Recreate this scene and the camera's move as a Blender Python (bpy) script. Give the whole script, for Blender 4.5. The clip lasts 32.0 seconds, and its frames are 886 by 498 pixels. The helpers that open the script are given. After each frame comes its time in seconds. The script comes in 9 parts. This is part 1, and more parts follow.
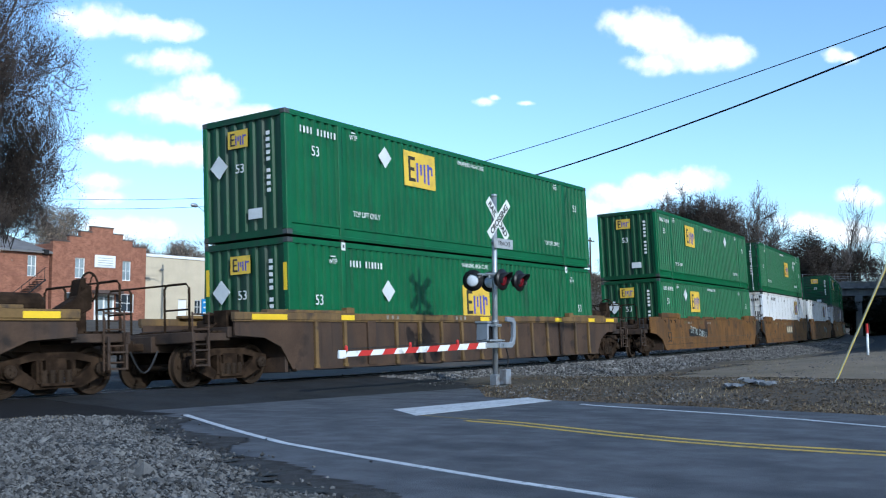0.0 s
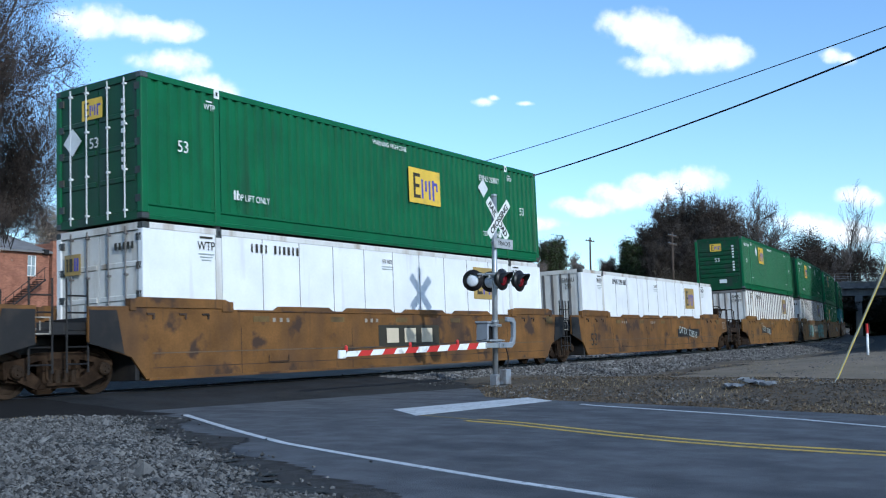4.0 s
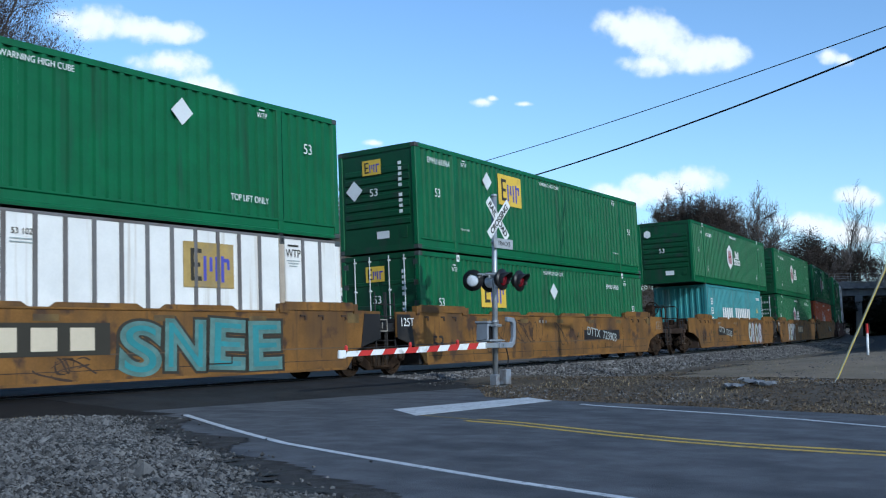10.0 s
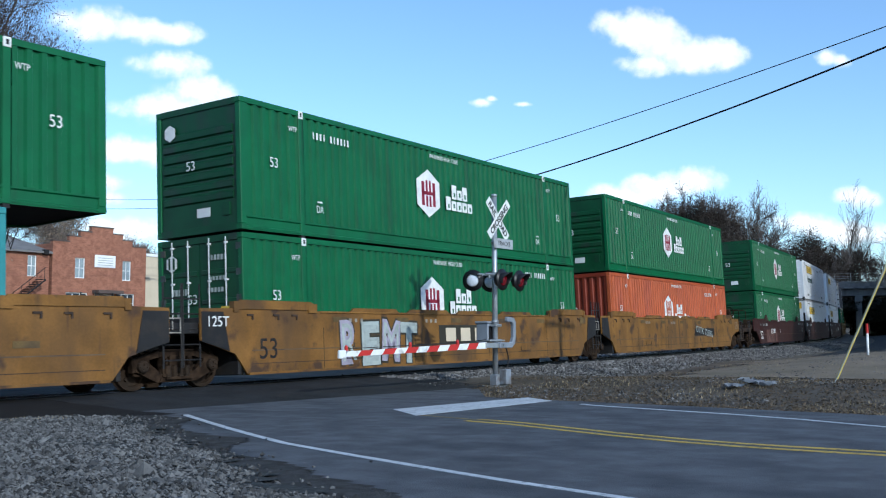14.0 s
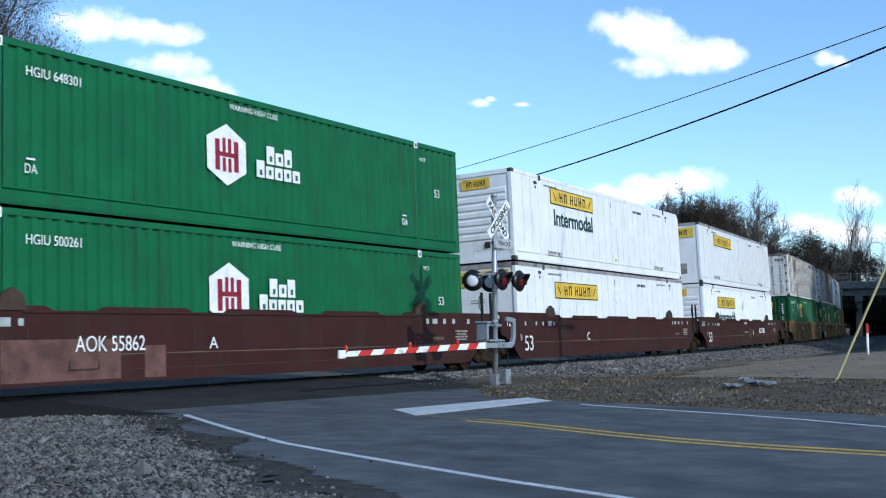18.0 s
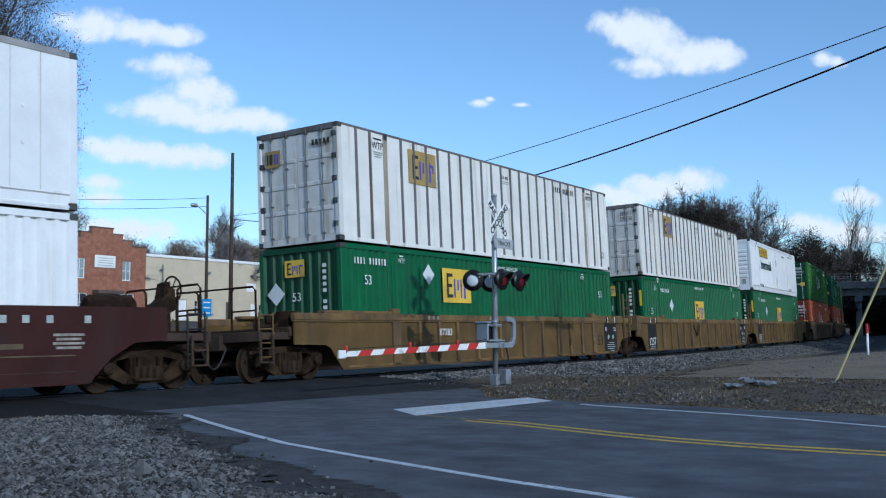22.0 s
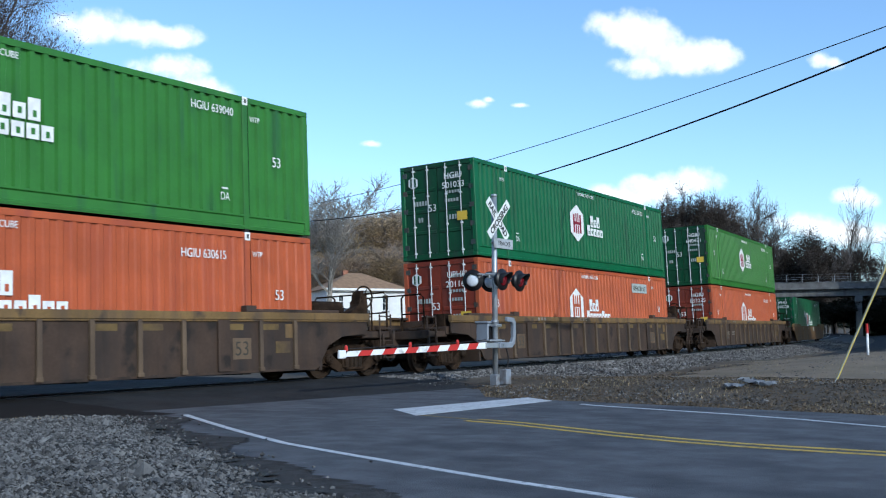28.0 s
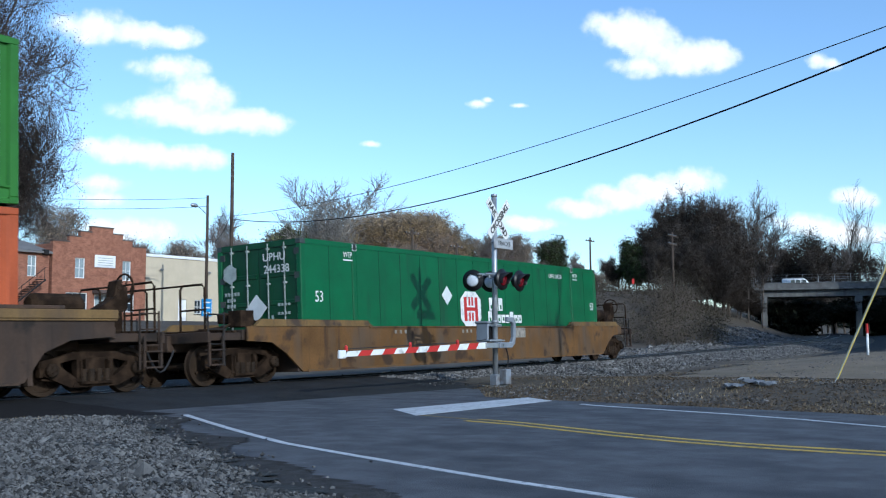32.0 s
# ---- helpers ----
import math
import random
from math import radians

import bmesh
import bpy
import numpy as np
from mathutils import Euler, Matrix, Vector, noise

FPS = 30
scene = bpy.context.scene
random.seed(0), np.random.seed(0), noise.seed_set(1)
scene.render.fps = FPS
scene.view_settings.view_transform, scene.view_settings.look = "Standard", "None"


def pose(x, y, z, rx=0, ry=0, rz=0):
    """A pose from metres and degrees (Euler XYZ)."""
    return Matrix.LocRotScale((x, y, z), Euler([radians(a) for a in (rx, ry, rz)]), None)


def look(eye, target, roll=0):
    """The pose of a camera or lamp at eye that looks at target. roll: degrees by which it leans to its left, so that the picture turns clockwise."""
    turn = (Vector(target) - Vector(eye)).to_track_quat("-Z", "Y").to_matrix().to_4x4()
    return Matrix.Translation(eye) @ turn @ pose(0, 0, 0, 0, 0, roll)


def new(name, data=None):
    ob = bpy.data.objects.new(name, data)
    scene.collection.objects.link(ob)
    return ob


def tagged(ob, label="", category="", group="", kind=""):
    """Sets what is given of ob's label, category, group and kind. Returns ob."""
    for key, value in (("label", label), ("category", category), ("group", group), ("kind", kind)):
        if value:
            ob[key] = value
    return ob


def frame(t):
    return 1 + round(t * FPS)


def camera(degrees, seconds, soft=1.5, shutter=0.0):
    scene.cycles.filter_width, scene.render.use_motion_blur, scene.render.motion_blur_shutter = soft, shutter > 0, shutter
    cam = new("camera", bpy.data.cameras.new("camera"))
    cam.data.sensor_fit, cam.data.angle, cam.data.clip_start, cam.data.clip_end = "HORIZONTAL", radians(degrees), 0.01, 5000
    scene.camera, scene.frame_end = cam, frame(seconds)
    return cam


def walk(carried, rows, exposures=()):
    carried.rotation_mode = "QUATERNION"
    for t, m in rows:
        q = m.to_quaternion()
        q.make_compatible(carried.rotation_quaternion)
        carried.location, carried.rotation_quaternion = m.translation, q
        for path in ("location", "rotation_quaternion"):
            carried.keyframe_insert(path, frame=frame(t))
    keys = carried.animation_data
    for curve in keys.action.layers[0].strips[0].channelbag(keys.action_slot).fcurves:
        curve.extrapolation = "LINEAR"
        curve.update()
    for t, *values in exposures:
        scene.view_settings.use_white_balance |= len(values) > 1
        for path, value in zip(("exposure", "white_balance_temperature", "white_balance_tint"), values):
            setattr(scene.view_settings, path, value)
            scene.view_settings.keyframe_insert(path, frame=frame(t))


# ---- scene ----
# ---------------------------------------------------------------- camera
EYE = Vector((0.0, -17.018, 1.099))
YAW, PITCH, ROLL = 0.939459, 0.089221, -0.2324
AIM = EYE + Vector((math.sin(YAW) * math.cos(PITCH), math.cos(YAW) * math.cos(PITCH), math.sin(PITCH)))
cam = camera(47.096, 32.0, soft=1.1, shutter=0.07)
walk(cam, [(0.0, look(EYE, AIM, ROLL)), (32.0, look(EYE, AIM, ROLL))],
     exposures=[(0.0, 0.22, 5620, 5), (3.5, 0.22, 5620, 5), (5.4, -0.49, 5180, 5), (6.3, -0.49, 5180, 5), (7.2, -0.24, 5400, 5), (10.0, -0.08, 5550, 5), (11.0, 0.14, 5800, 5), (12.0, 0.10, 5680, 5), (18.0, 0.12, 5680, 5), (18.6, 0.0, 5600, 5),
                (19.2, -0.38, 5280, 5), (20.0, -0.64, 5200, 5), (21.2, -0.64, 5200, 5), (22.0, -0.34, 5420, 5), (23.0, -0.22, 5500, 5), (25.0, -0.14, 5500, 5), (26.5, 0.05, 5650, 5), (30.0, 0.14, 5720, 5), (32.0, 0.05, 5600, 5)])

# ---------------------------------------------------------------- light
SUN_TO = Vector((-0.2960, -0.8498, 0.4360))
world = bpy.data.worlds.new("world")
scene.world = world
world.use_nodes = True
wn = world.node_tree.nodes
sky = wn.new("ShaderNodeTexSky")
sky.sky_type = "NISHITA"
sky.sun_disc = False
sky.sun_elevation = math.asin(0.436)
sky.sun_rotation = math.atan2(SUN_TO.x, SUN_TO.y)
sky.air_density, sky.dust_density, sky.ozone_density = 1.0, 0.55, 3.2
world.node_tree.links.new(sky.outputs[0], wn["Background"].inputs[0])
wn["Background"].inputs[1].default_value = 0.19
sun = new("sun", bpy.data.lights.new("sun", "SUN"))
sun.data.energy, sun.data.angle, sun.data.color = 2.8, radians(0.53), (1.0, 0.955, 0.88)
sun.matrix_world = look(SUN_TO * 100, (0, 0, 0))

# ---------------------------------------------------------------- small tools


def box(bm, x0, x1, y0, y1, z0, z1):
    v = [bm.verts.new((x, y, z)) for z in (z0, z1) for x, y in ((x0, y0), (x1, y0), (x1, y1), (x0, y1))]
    for f in ((3, 2, 1, 0), (4, 5, 6, 7), (0, 1, 5, 4), (1, 2, 6, 5), (2, 3, 7, 6), (3, 0, 4, 7)):
        bm.faces.new([v[i] for i in f])
    return v


def prism(bm, poly, y0, y1):
    """A polygon in x and z, drawn out from y0 to y1."""
    a = [bm.verts.new((x, y0, z)) for x, z in poly]
    b = [bm.verts.new((x, y1, z)) for x, z in poly]
    n = len(poly)
    bm.faces.new(a)
    bm.faces.new(b[::-1])
    for i in range(n):
        bm.faces.new((a[i], b[i], b[(i + 1) % n], a[(i + 1) % n]))


def tube(bm, p, q, r0, r1=None, n=8, caps=True):
    p, q = Vector(p), Vector(q)
    r1 = r0 if r1 is None else r1
    d = (q - p).normalized()
    a = d.orthogonal().normalized()
    b = d.cross(a)
    ring = []
    for c, r in ((p, r0), (q, r1)):
        ring.append([bm.verts.new(c + (a * math.cos(t) + b * math.sin(t)) * r) for t in (2 * math.pi * i / n for i in range(n))])
    for i in range(n):
        bm.faces.new((ring[0][i], ring[0][(i + 1) % n], ring[1][(i + 1) % n], ring[1][i]))
    if caps:
        bm.faces.new(ring[0][::-1])
        bm.faces.new(ring[1])


def pipe(bm, pts, r, n=6):
    """One round pipe or cable along a line of points."""
    pts = [Vector(p) for p in pts]
    last = None
    for i, p in enumerate(pts):
        d = (pts[min(i + 1, len(pts) - 1)] - pts[max(i - 1, 0)]).normalized()
        a = (d.cross(Vector((0, 0, 1))) if abs(d.z) < 0.95 else d.cross(Vector((0, 1, 0)))).normalized()
        b = d.cross(a)
        row = [bm.verts.new(p + (a * math.cos(t) + b * math.sin(t)) * r) for t in (2 * math.pi * k / n for k in range(n))]
        if last:
            for k in range(n):
                bm.faces.new((last[k], last[(k + 1) % n], row[(k + 1) % n], row[k]))
        else:
            bm.faces.new(row[::-1])
        last = row
    bm.faces.new(last)


def along_x(bm, poly, x0, x1):
    """A polygon in y and z, drawn out from x0 to x1."""
    a = [bm.verts.new((x0, y, z)) for y, z in poly]
    b = [bm.verts.new((x1, y, z)) for y, z in poly]
    n = len(poly)
    bm.faces.new(a)
    bm.faces.new(b[::-1])
    for i in range(n):
        bm.faces.new((a[i], b[i], b[(i + 1) % n], a[(i + 1) % n]))


def lathe(bm, prof, n=20, axis="y", centre=(0, 0, 0)):
    """A closed profile of (radius, along) turned about an axis."""
    rings = []
    for r, h in prof:
        row = []
        for i in range(n):
            a = 2 * math.pi * i / n
            u, v = r * math.cos(a), r * math.sin(a)
            p = {"y": (u, h, v), "z": (u, v, h), "x": (h, u, v)}[axis]
            row.append(bm.verts.new(Vector(p) + Vector(centre)))
        rings.append(row)
    for k in range(len(rings) - 1):
        for i in range(n):
            bm.faces.new((rings[k][i], rings[k][(i + 1) % n], rings[k + 1][(i + 1) % n], rings[k + 1][i]))
    for row, flip in ((rings[0], True), (rings[-1], False)):
        if prof[0 if flip else -1][0] > 1e-4:
            bm.faces.new(row[::-1] if flip else row)


def bevelled(bm, w=0.01, seg=1):
    bmesh.ops.recalc_face_normals(bm, faces=bm.faces)
    e = [e for e in bm.edges if len(e.link_faces) == 2 and e.calc_face_angle(0) > 0.5]
    bmesh.ops.bevel(bm, geom=e, offset=w, segments=seg, affect="EDGES", clamp_overlap=True)
    return bm


def mesh_of(name, bm, material, smooth=False):
    bmesh.ops.recalc_face_normals(bm, faces=bm.faces)
    me = bpy.data.meshes.new(name)
    bm.to_mesh(me)
    bm.free()
    if material:
        me.materials.append(material)
    if smooth:
        for f in me.polygons:
            f.use_smooth = True
    return me


def part(name, bm, material, parent, label="", smooth=False):
    ob = new(name, mesh_of(name, bm, material, smooth))
    ob.parent = parent
    return tagged(ob, label)


def piece(name, mesh, parent, m=None, label=""):
    """One more object on a shared mesh, under its thing."""
    ob = new(name, mesh)
    ob.parent = parent
    if m is not None:
        ob.matrix_basis = m
    return tagged(ob, label)


def solid(name, bm, material, label, category, kind="", smooth=False, group=""):
    return tagged(new(name, mesh_of(name, bm, material, smooth)), label, category, group, kind)


def empty(name, m, label, category, group="", kind=""):
    ob = new(name)
    ob.empty_display_size = 0.2
    ob.matrix_basis = m
    return tagged(ob, label, category, group, kind)


TEXT = {}


def text_mesh(words, size, material, bold=0.0):
    """Lettering as a flat mesh in x and z, standing on its baseline, facing -y."""
    key = (words, size, material.name, bold)
    if key not in TEXT:
        cu = bpy.data.curves.new("lettering", "FONT")
        cu.body, cu.size, cu.align_x, cu.offset = words, size, "CENTER", bold
        cu.extrude = 0.002
        ob = new("lettering", cu)
        dg = bpy.context.evaluated_depsgraph_get()
        me = bpy.data.meshes.new_from_object(ob.evaluated_get(dg))
        me.transform(pose(0, 0, 0, 90, 0, 0))
        me.materials.clear()
        me.materials.append(material)
        bpy.data.objects.remove(ob)
        bpy.data.curves.remove(cu)
        TEXT[key] = me
    return TEXT[key]


# ---------------------------------------------------------------- materials


def mat(name, col, rough=0.6, metal=0.0, var=0.2, scale=1.5, grime=None, streak=(1, 1, 1), amount=0.35, gscale=2.0, bump=0.15, bscale=60.0, glow=0.0, spec=0.3, rand=0.0, rust=None):
    """A surface with broad and fine variation, grime with a drawn-out pattern, and fine relief."""
    m = bpy.data.materials.new(name)
    m.use_nodes = True
    nt = m.node_tree
    n, l = nt.nodes, nt.links
    bs = n["Principled BSDF"]
    tc = n.new("ShaderNodeTexCoord")
    info = n.new("ShaderNodeObjectInfo")
    off = n.new("ShaderNodeVectorMath")
    off.operation = "MULTIPLY_ADD"
    l.new(info.outputs["Random"], off.inputs[0])
    off.inputs[1].default_value = (37, 19, 53)
    l.new(tc.outputs["Object"], off.inputs[2])

    def noise_node(sc, detail=5.0, vec=None):
        t = n.new("ShaderNodeTexNoise")
        t.inputs["Scale"].default_value, t.inputs["Detail"].default_value = sc, detail
        l.new(vec or off.outputs[0], t.inputs["Vector"])
        return t.outputs["Fac"]

    def mix(fac, a, b, how="MIX"):
        x = n.new("ShaderNodeMix")
        x.data_type, x.blend_type = "RGBA", how
        for k, val in ((0, fac), (6, a), (7, b)):
            if isinstance(val, bpy.types.NodeSocket):
                l.new(val, x.inputs[k])
            else:
                x.inputs[k].default_value = val if k == 0 else (*val, 1)
        return x.outputs[2]

    def ramp(sock, a, b):
        r = n.new("ShaderNodeMapRange")
        r.inputs[1].default_value, r.inputs[2].default_value = a, b
        l.new(sock, r.inputs[0])
        return r.outputs[0]

    lo, hi = [c * (1 - var) for c in col], [min(1, c * (1 + var)) for c in col]
    out = mix(ramp(noise_node(scale), 0.3, 0.7), lo, hi)
    out = mix(ramp(noise_node(scale * 14, 3), 0.35, 0.65), out, mix(1.0, out, (1 - var * 0.5,) * 3, "MULTIPLY"))
    if rand:
        out = mix(ramp(info.outputs["Random"], 0, 1), out, mix(1.0, out, (1 - rand,) * 3, "MULTIPLY"))
    if grime:
        mp = n.new("ShaderNodeVectorMath")
        mp.operation = "MULTIPLY"
        mp.inputs[1].default_value = streak
        l.new(off.outputs[0], mp.inputs[0])
        g = ramp(noise_node(gscale, 6, mp.outputs[0]), 0.62 - amount * 0.35, 0.72)
        out = mix(g, out, grime)
    if rust:
        # chipped and rusted spots, and thin runs below them
        out = mix(ramp(noise_node(1.7, 9), 0.57, 0.66), out, rust)
        run_ = n.new("ShaderNodeVectorMath")
        run_.operation = "MULTIPLY"
        run_.inputs[1].default_value = (6, 6, 0.5)
        l.new(off.outputs[0], run_.inputs[0])
        out = mix(ramp(noise_node(1.0, 4, run_.outputs[0]), 0.60, 0.80), out, rust)
    l.new(out, bs.inputs["Base Color"])
    bs.inputs["Roughness"].default_value, bs.inputs["Metallic"].default_value = rough, metal
    bs.inputs["Specular IOR Level"].default_value = spec
    if bump:
        b = n.new("ShaderNodeBump")
        b.inputs["Strength"].default_value, b.inputs["Distance"].default_value = bump, 0.02
        l.new(noise_node(bscale, 4), b.inputs["Height"])
        l.new(b.outputs[0], bs.inputs["Normal"])
    if glow:
        bs.inputs["Emission Color"].default_value = (*col, 1)
        bs.inputs["Emission Strength"].default_value = glow
    return m


DIRT = (0.09, 0.065, 0.045)
VERT = (1, 1, 0.12)
M = {}
M["green"] = mat("green_paint", (0.0065, 0.102, 0.034), 0.45, var=0.14, grime=(0.010, 0.066, 0.026), streak=VERT, amount=0.12, gscale=2.5, bump=0.05)
M["green_lit"] = mat("light_green_paint", (0.035, 0.150, 0.022), 0.45, var=0.12, grime=(0.025, 0.10, 0.03), streak=VERT, amount=0.15, gscale=2.5, bump=0.05)
# end paints: the side colours darkened, with the ends' shade put in
M["orange_door"] = mat("end_shade_orange_paint", (0.17, 0.026, 0.011), 0.5, var=0.2, grime=(0.12, 0.03, 0.02), streak=VERT, amount=0.3, bump=0.05)
M["green_door"] = mat("end_shade_green_paint", (0.005, 0.052, 0.018), 0.45, var=0.2, grime=(0.02, 0.035, 0.025), streak=VERT, amount=0.3, bump=0.05)
M["orange"] = mat("orange_paint", (0.37, 0.079, 0.025), 0.5, var=0.15, grime=(0.28, 0.06, 0.03), streak=VERT, amount=0.25, bump=0.05)
M["teal"] = mat("teal_paint", (0.045, 0.22, 0.23), 0.5, var=0.15, grime=(0.08, 0.13, 0.13), streak=VERT, amount=0.3, bump=0.05)
M["white"] = mat("white_paint", (0.72, 0.73, 0.74), 0.4, var=0.06, grime=(0.60, 0.59, 0.57), streak=VERT, amount=0.05, gscale=3.0, bump=0.04)
M["white_dirty"] = mat("worn_white_paint", (0.60, 0.59, 0.56), 0.5, var=0.1, grime=(0.28, 0.22, 0.16), streak=VERT, amount=0.3, gscale=3.0, bump=0.05)
M["white_aged"] = mat("aged_white_paint", (0.72, 0.705, 0.665), 0.5, var=0.07, grime=(0.50, 0.44, 0.36), streak=(3, 3, 0.10), amount=0.15, gscale=2.2, bump=0.05)
M["post"] = mat("grey_aluminium", (0.15, 0.14, 0.135), 0.5, 0.1, var=0.15, grime=DIRT, streak=VERT, amount=0.3, bump=0.04)
M["blue_rail"] = mat("dark_rail_paint", (0.02, 0.035, 0.06), 0.5, var=0.2, bump=0.04)
M["grey_rail"] = mat("grey_rail_paint", (0.30, 0.29, 0.29), 0.5, var=0.2, grime=DIRT, amount=0.3, bump=0.04)
M["logo_yellow"] = mat("yellow_sign_paint", (0.66, 0.44, 0.05), 0.5, var=0.1, grime=(0.4, 0.27, 0.06), amount=0.2, bump=0.02)
M["logo_tan"] = mat("faded_sign_paint", (0.36, 0.25, 0.08), 0.6, var=0.2, grime=(0.25, 0.2, 0.12), amount=0.3, bump=0.02)
M["logo_dark"] = mat("dark_sign_paint", (0.035, 0.03, 0.02), 0.5, var=0.1, bump=0)
M["logo_blue"] = mat("blue_sign_paint", (0.07, 0.07, 0.35), 0.5, var=0.1, bump=0)
M["logo_red"] = mat("maroon_sign_paint", (0.22, 0.012, 0.03), 0.5, var=0.1, bump=0)
M["mark"] = mat("white_marking", (0.70, 0.70, 0.68), 0.55, var=0.12, scale=6, bump=0)
M["mark_grey"] = mat("grey_marking", (0.34, 0.38, 0.36), 0.6, var=0.2, scale=6, bump=0)
M["mark_green"] = mat("dark_green_marking", (0.012, 0.05, 0.045), 0.5, var=0.1, bump=0)
M["placard"] = mat("placard_white", (0.62, 0.64, 0.64), 0.5, var=0.1, bump=0)
M["casting"] = mat("cast_steel", (0.07, 0.08, 0.08), 0.6, 0.3, var=0.3, grime=DIRT, amount=0.4)
M["under"] = mat("dark_underside", (0.03, 0.03, 0.028), 0.8, var=0.3)
M["car_brown"] = mat("brown_car_paint", (0.070, 0.043, 0.028), 0.7, var=0.25, grime=(0.042, 0.031, 0.026), streak=(1, 1, 0.25), amount=0.5, bump=0.12, spec=0.2, rust=(0.026, 0.019, 0.015))
M["car_tan"] = mat("ochre_car_paint", (0.150, 0.072, 0.021), 0.65, var=0.3, grime=(0.070, 0.040, 0.022), streak=(1, 1, 0.4), amount=0.5, gscale=0.9, bump=0.1, spec=0.2, rust=(0.05, 0.03, 0.02))
M["car_yellow"] = mat("yellow_car_paint", (0.190, 0.092, 0.022), 0.6, var=0.28, grime=(0.085, 0.048, 0.022), streak=(1, 1, 0.4), amount=0.45, gscale=0.9, bump=0.1, spec=0.2, rust=(0.06, 0.034, 0.02))
M["car_red"] = mat("maroon_car_paint", (0.037, 0.0105, 0.0085), 0.65, var=0.2, grime=(0.034, 0.019, 0.016), streak=(1, 1, 0.3), amount=0.35, gscale=1.4, bump=0.1, spec=0.2, rust=(0.03, 0.014, 0.012))
M["car_buff"] = mat("buff_car_paint", (0.165, 0.102, 0.040), 0.7, var=0.25, grime=(0.085, 0.058, 0.038), streak=(1, 1, 0.25), amount=0.45, bump=0.1, spec=0.2, rust=(0.06, 0.042, 0.03))
M["car_dark"] = mat("dark_brown_car_paint", (0.056, 0.036, 0.025), 0.7, var=0.25, grime=(0.030, 0.024, 0.021), streak=(1, 1, 0.25), amount=0.5, bump=0.12, spec=0.2, rust=(0.022, 0.017, 0.014))
M["car_rust"] = mat("weathered_ochre_paint", (0.13, 0.066, 0.022), 0.7, var=0.25, grime=(0.09, 0.065, 0.045), streak=(1, 1, 0.3), amount=0.5, bump=0.12, spec=0.2, rust=(0.05, 0.03, 0.018))
M["black"] = mat("black_paint", (0.014, 0.013, 0.013), 0.6, var=0.2, grime=(0.032, 0.026, 0.021), amount=0.3)
M["safety"] = mat("reflective_yellow", (0.75, 0.50, 0.02), 0.45, var=0.1, bump=0.02)
M["truck"] = mat("rusty_truck_steel", (0.024, 0.0150, 0.0095), 0.9, 0.0, var=0.45, scale=4, grime=(0.045, 0.028, 0.017), amount=0.4, gscale=4, bump=0.3, spec=0.08)
M["wheel"] = mat("wheel_steel", (0.034, 0.022, 0.014), 0.8, 0.0, var=0.35, grime=(0.02, 0.015, 0.011), amount=0.5, bump=0.2, spec=0.12)
M["tread"] = mat("polished_steel", (0.42, 0.42, 0.43), 0.28, 0.9, var=0.1)
M["car_buff_low"] = mat("dusty_brown_panel_paint", (0.116, 0.069, 0.020), 0.75, var=0.25, grime=(0.066, 0.042, 0.021), streak=(1, 1, 0.25), amount=0.5, bump=0.12)
M["car_rib"] = mat("worn_tan_rib_paint", (0.115, 0.078, 0.048), 0.75, var=0.25, grime=(0.06, 0.042, 0.03), streak=(1, 1, 0.25), amount=0.4, bump=0.12)
M["faded_yellow"] = mat("faded_yellow_paint", (0.13, 0.085, 0.030), 0.75, var=0.35, scale=3, grime=(0.06, 0.04, 0.025), amount=0.5, bump=0.05)
M["car_faded"] = mat("faded_maroon_paint", (0.11, 0.055, 0.045), 0.75, var=0.4, scale=3, bump=0.05)
M["stencil"] = mat("worn_stencil_paint", (0.26, 0.235, 0.20), 0.7, var=0.4, scale=8, bump=0)
M["mark_teal"] = mat("pale_teal_paint", (0.099, 0.186, 0.167), 0.6, var=0.25, scale=5, bump=0)
M["post_stained"] = mat("stained_post_paint", (0.42, 0.36, 0.28), 0.6, var=0.2, grime=(0.22, 0.16, 0.11), streak=VERT, amount=0.4, bump=0.04)
M["rail_pale"] = mat("pale_aluminium_rail", (0.42, 0.41, 0.40), 0.5, 0.1, var=0.15, grime=(0.16, 0.13, 0.10), streak=VERT, amount=0.35, bump=0.04)
M["mark_lilac"] = mat("pale_lilac_paint", (0.34, 0.31, 0.38), 0.6, var=0.25, scale=5, bump=0)
M["asphalt"] = mat("worn_asphalt", (0.098, 0.102, 0.112), 0.88, var=0.26, scale=2.6, grime=(0.048, 0.051, 0.058), streak=(0.8, 0.45, 1), amount=0.42, gscale=1.6, bump=0.55, bscale=70, spec=0.2)
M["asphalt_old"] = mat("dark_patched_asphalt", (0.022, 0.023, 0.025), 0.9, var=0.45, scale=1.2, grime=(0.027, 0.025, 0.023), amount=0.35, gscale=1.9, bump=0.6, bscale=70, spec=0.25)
M["soil"] = mat("near_black_soil", (0.011, 0.010, 0.010), 0.95, var=0.4, scale=3, bump=0.8, bscale=25, spec=0.2)
M["grit"] = mat("brown_road_grit", (0.052, 0.050, 0.049), 0.95, var=0.4, scale=4, grime=(0.032, 0.028, 0.025), amount=0.4, gscale=7, bump=1.0, bscale=50, spec=0.2)
M["road_white"] = mat("white_road_paint", (0.50, 0.52, 0.54), 0.7, var=0.12, scale=4, grime=(0.20, 0.21, 0.22), amount=0.25, gscale=14, bump=0.3)
M["road_yellow"] = mat("yellow_road_paint", (0.52, 0.36, 0.06), 0.7, var=0.12, scale=4, grime=(0.14, 0.12, 0.07), amount=0.3, gscale=14, bump=0.3)
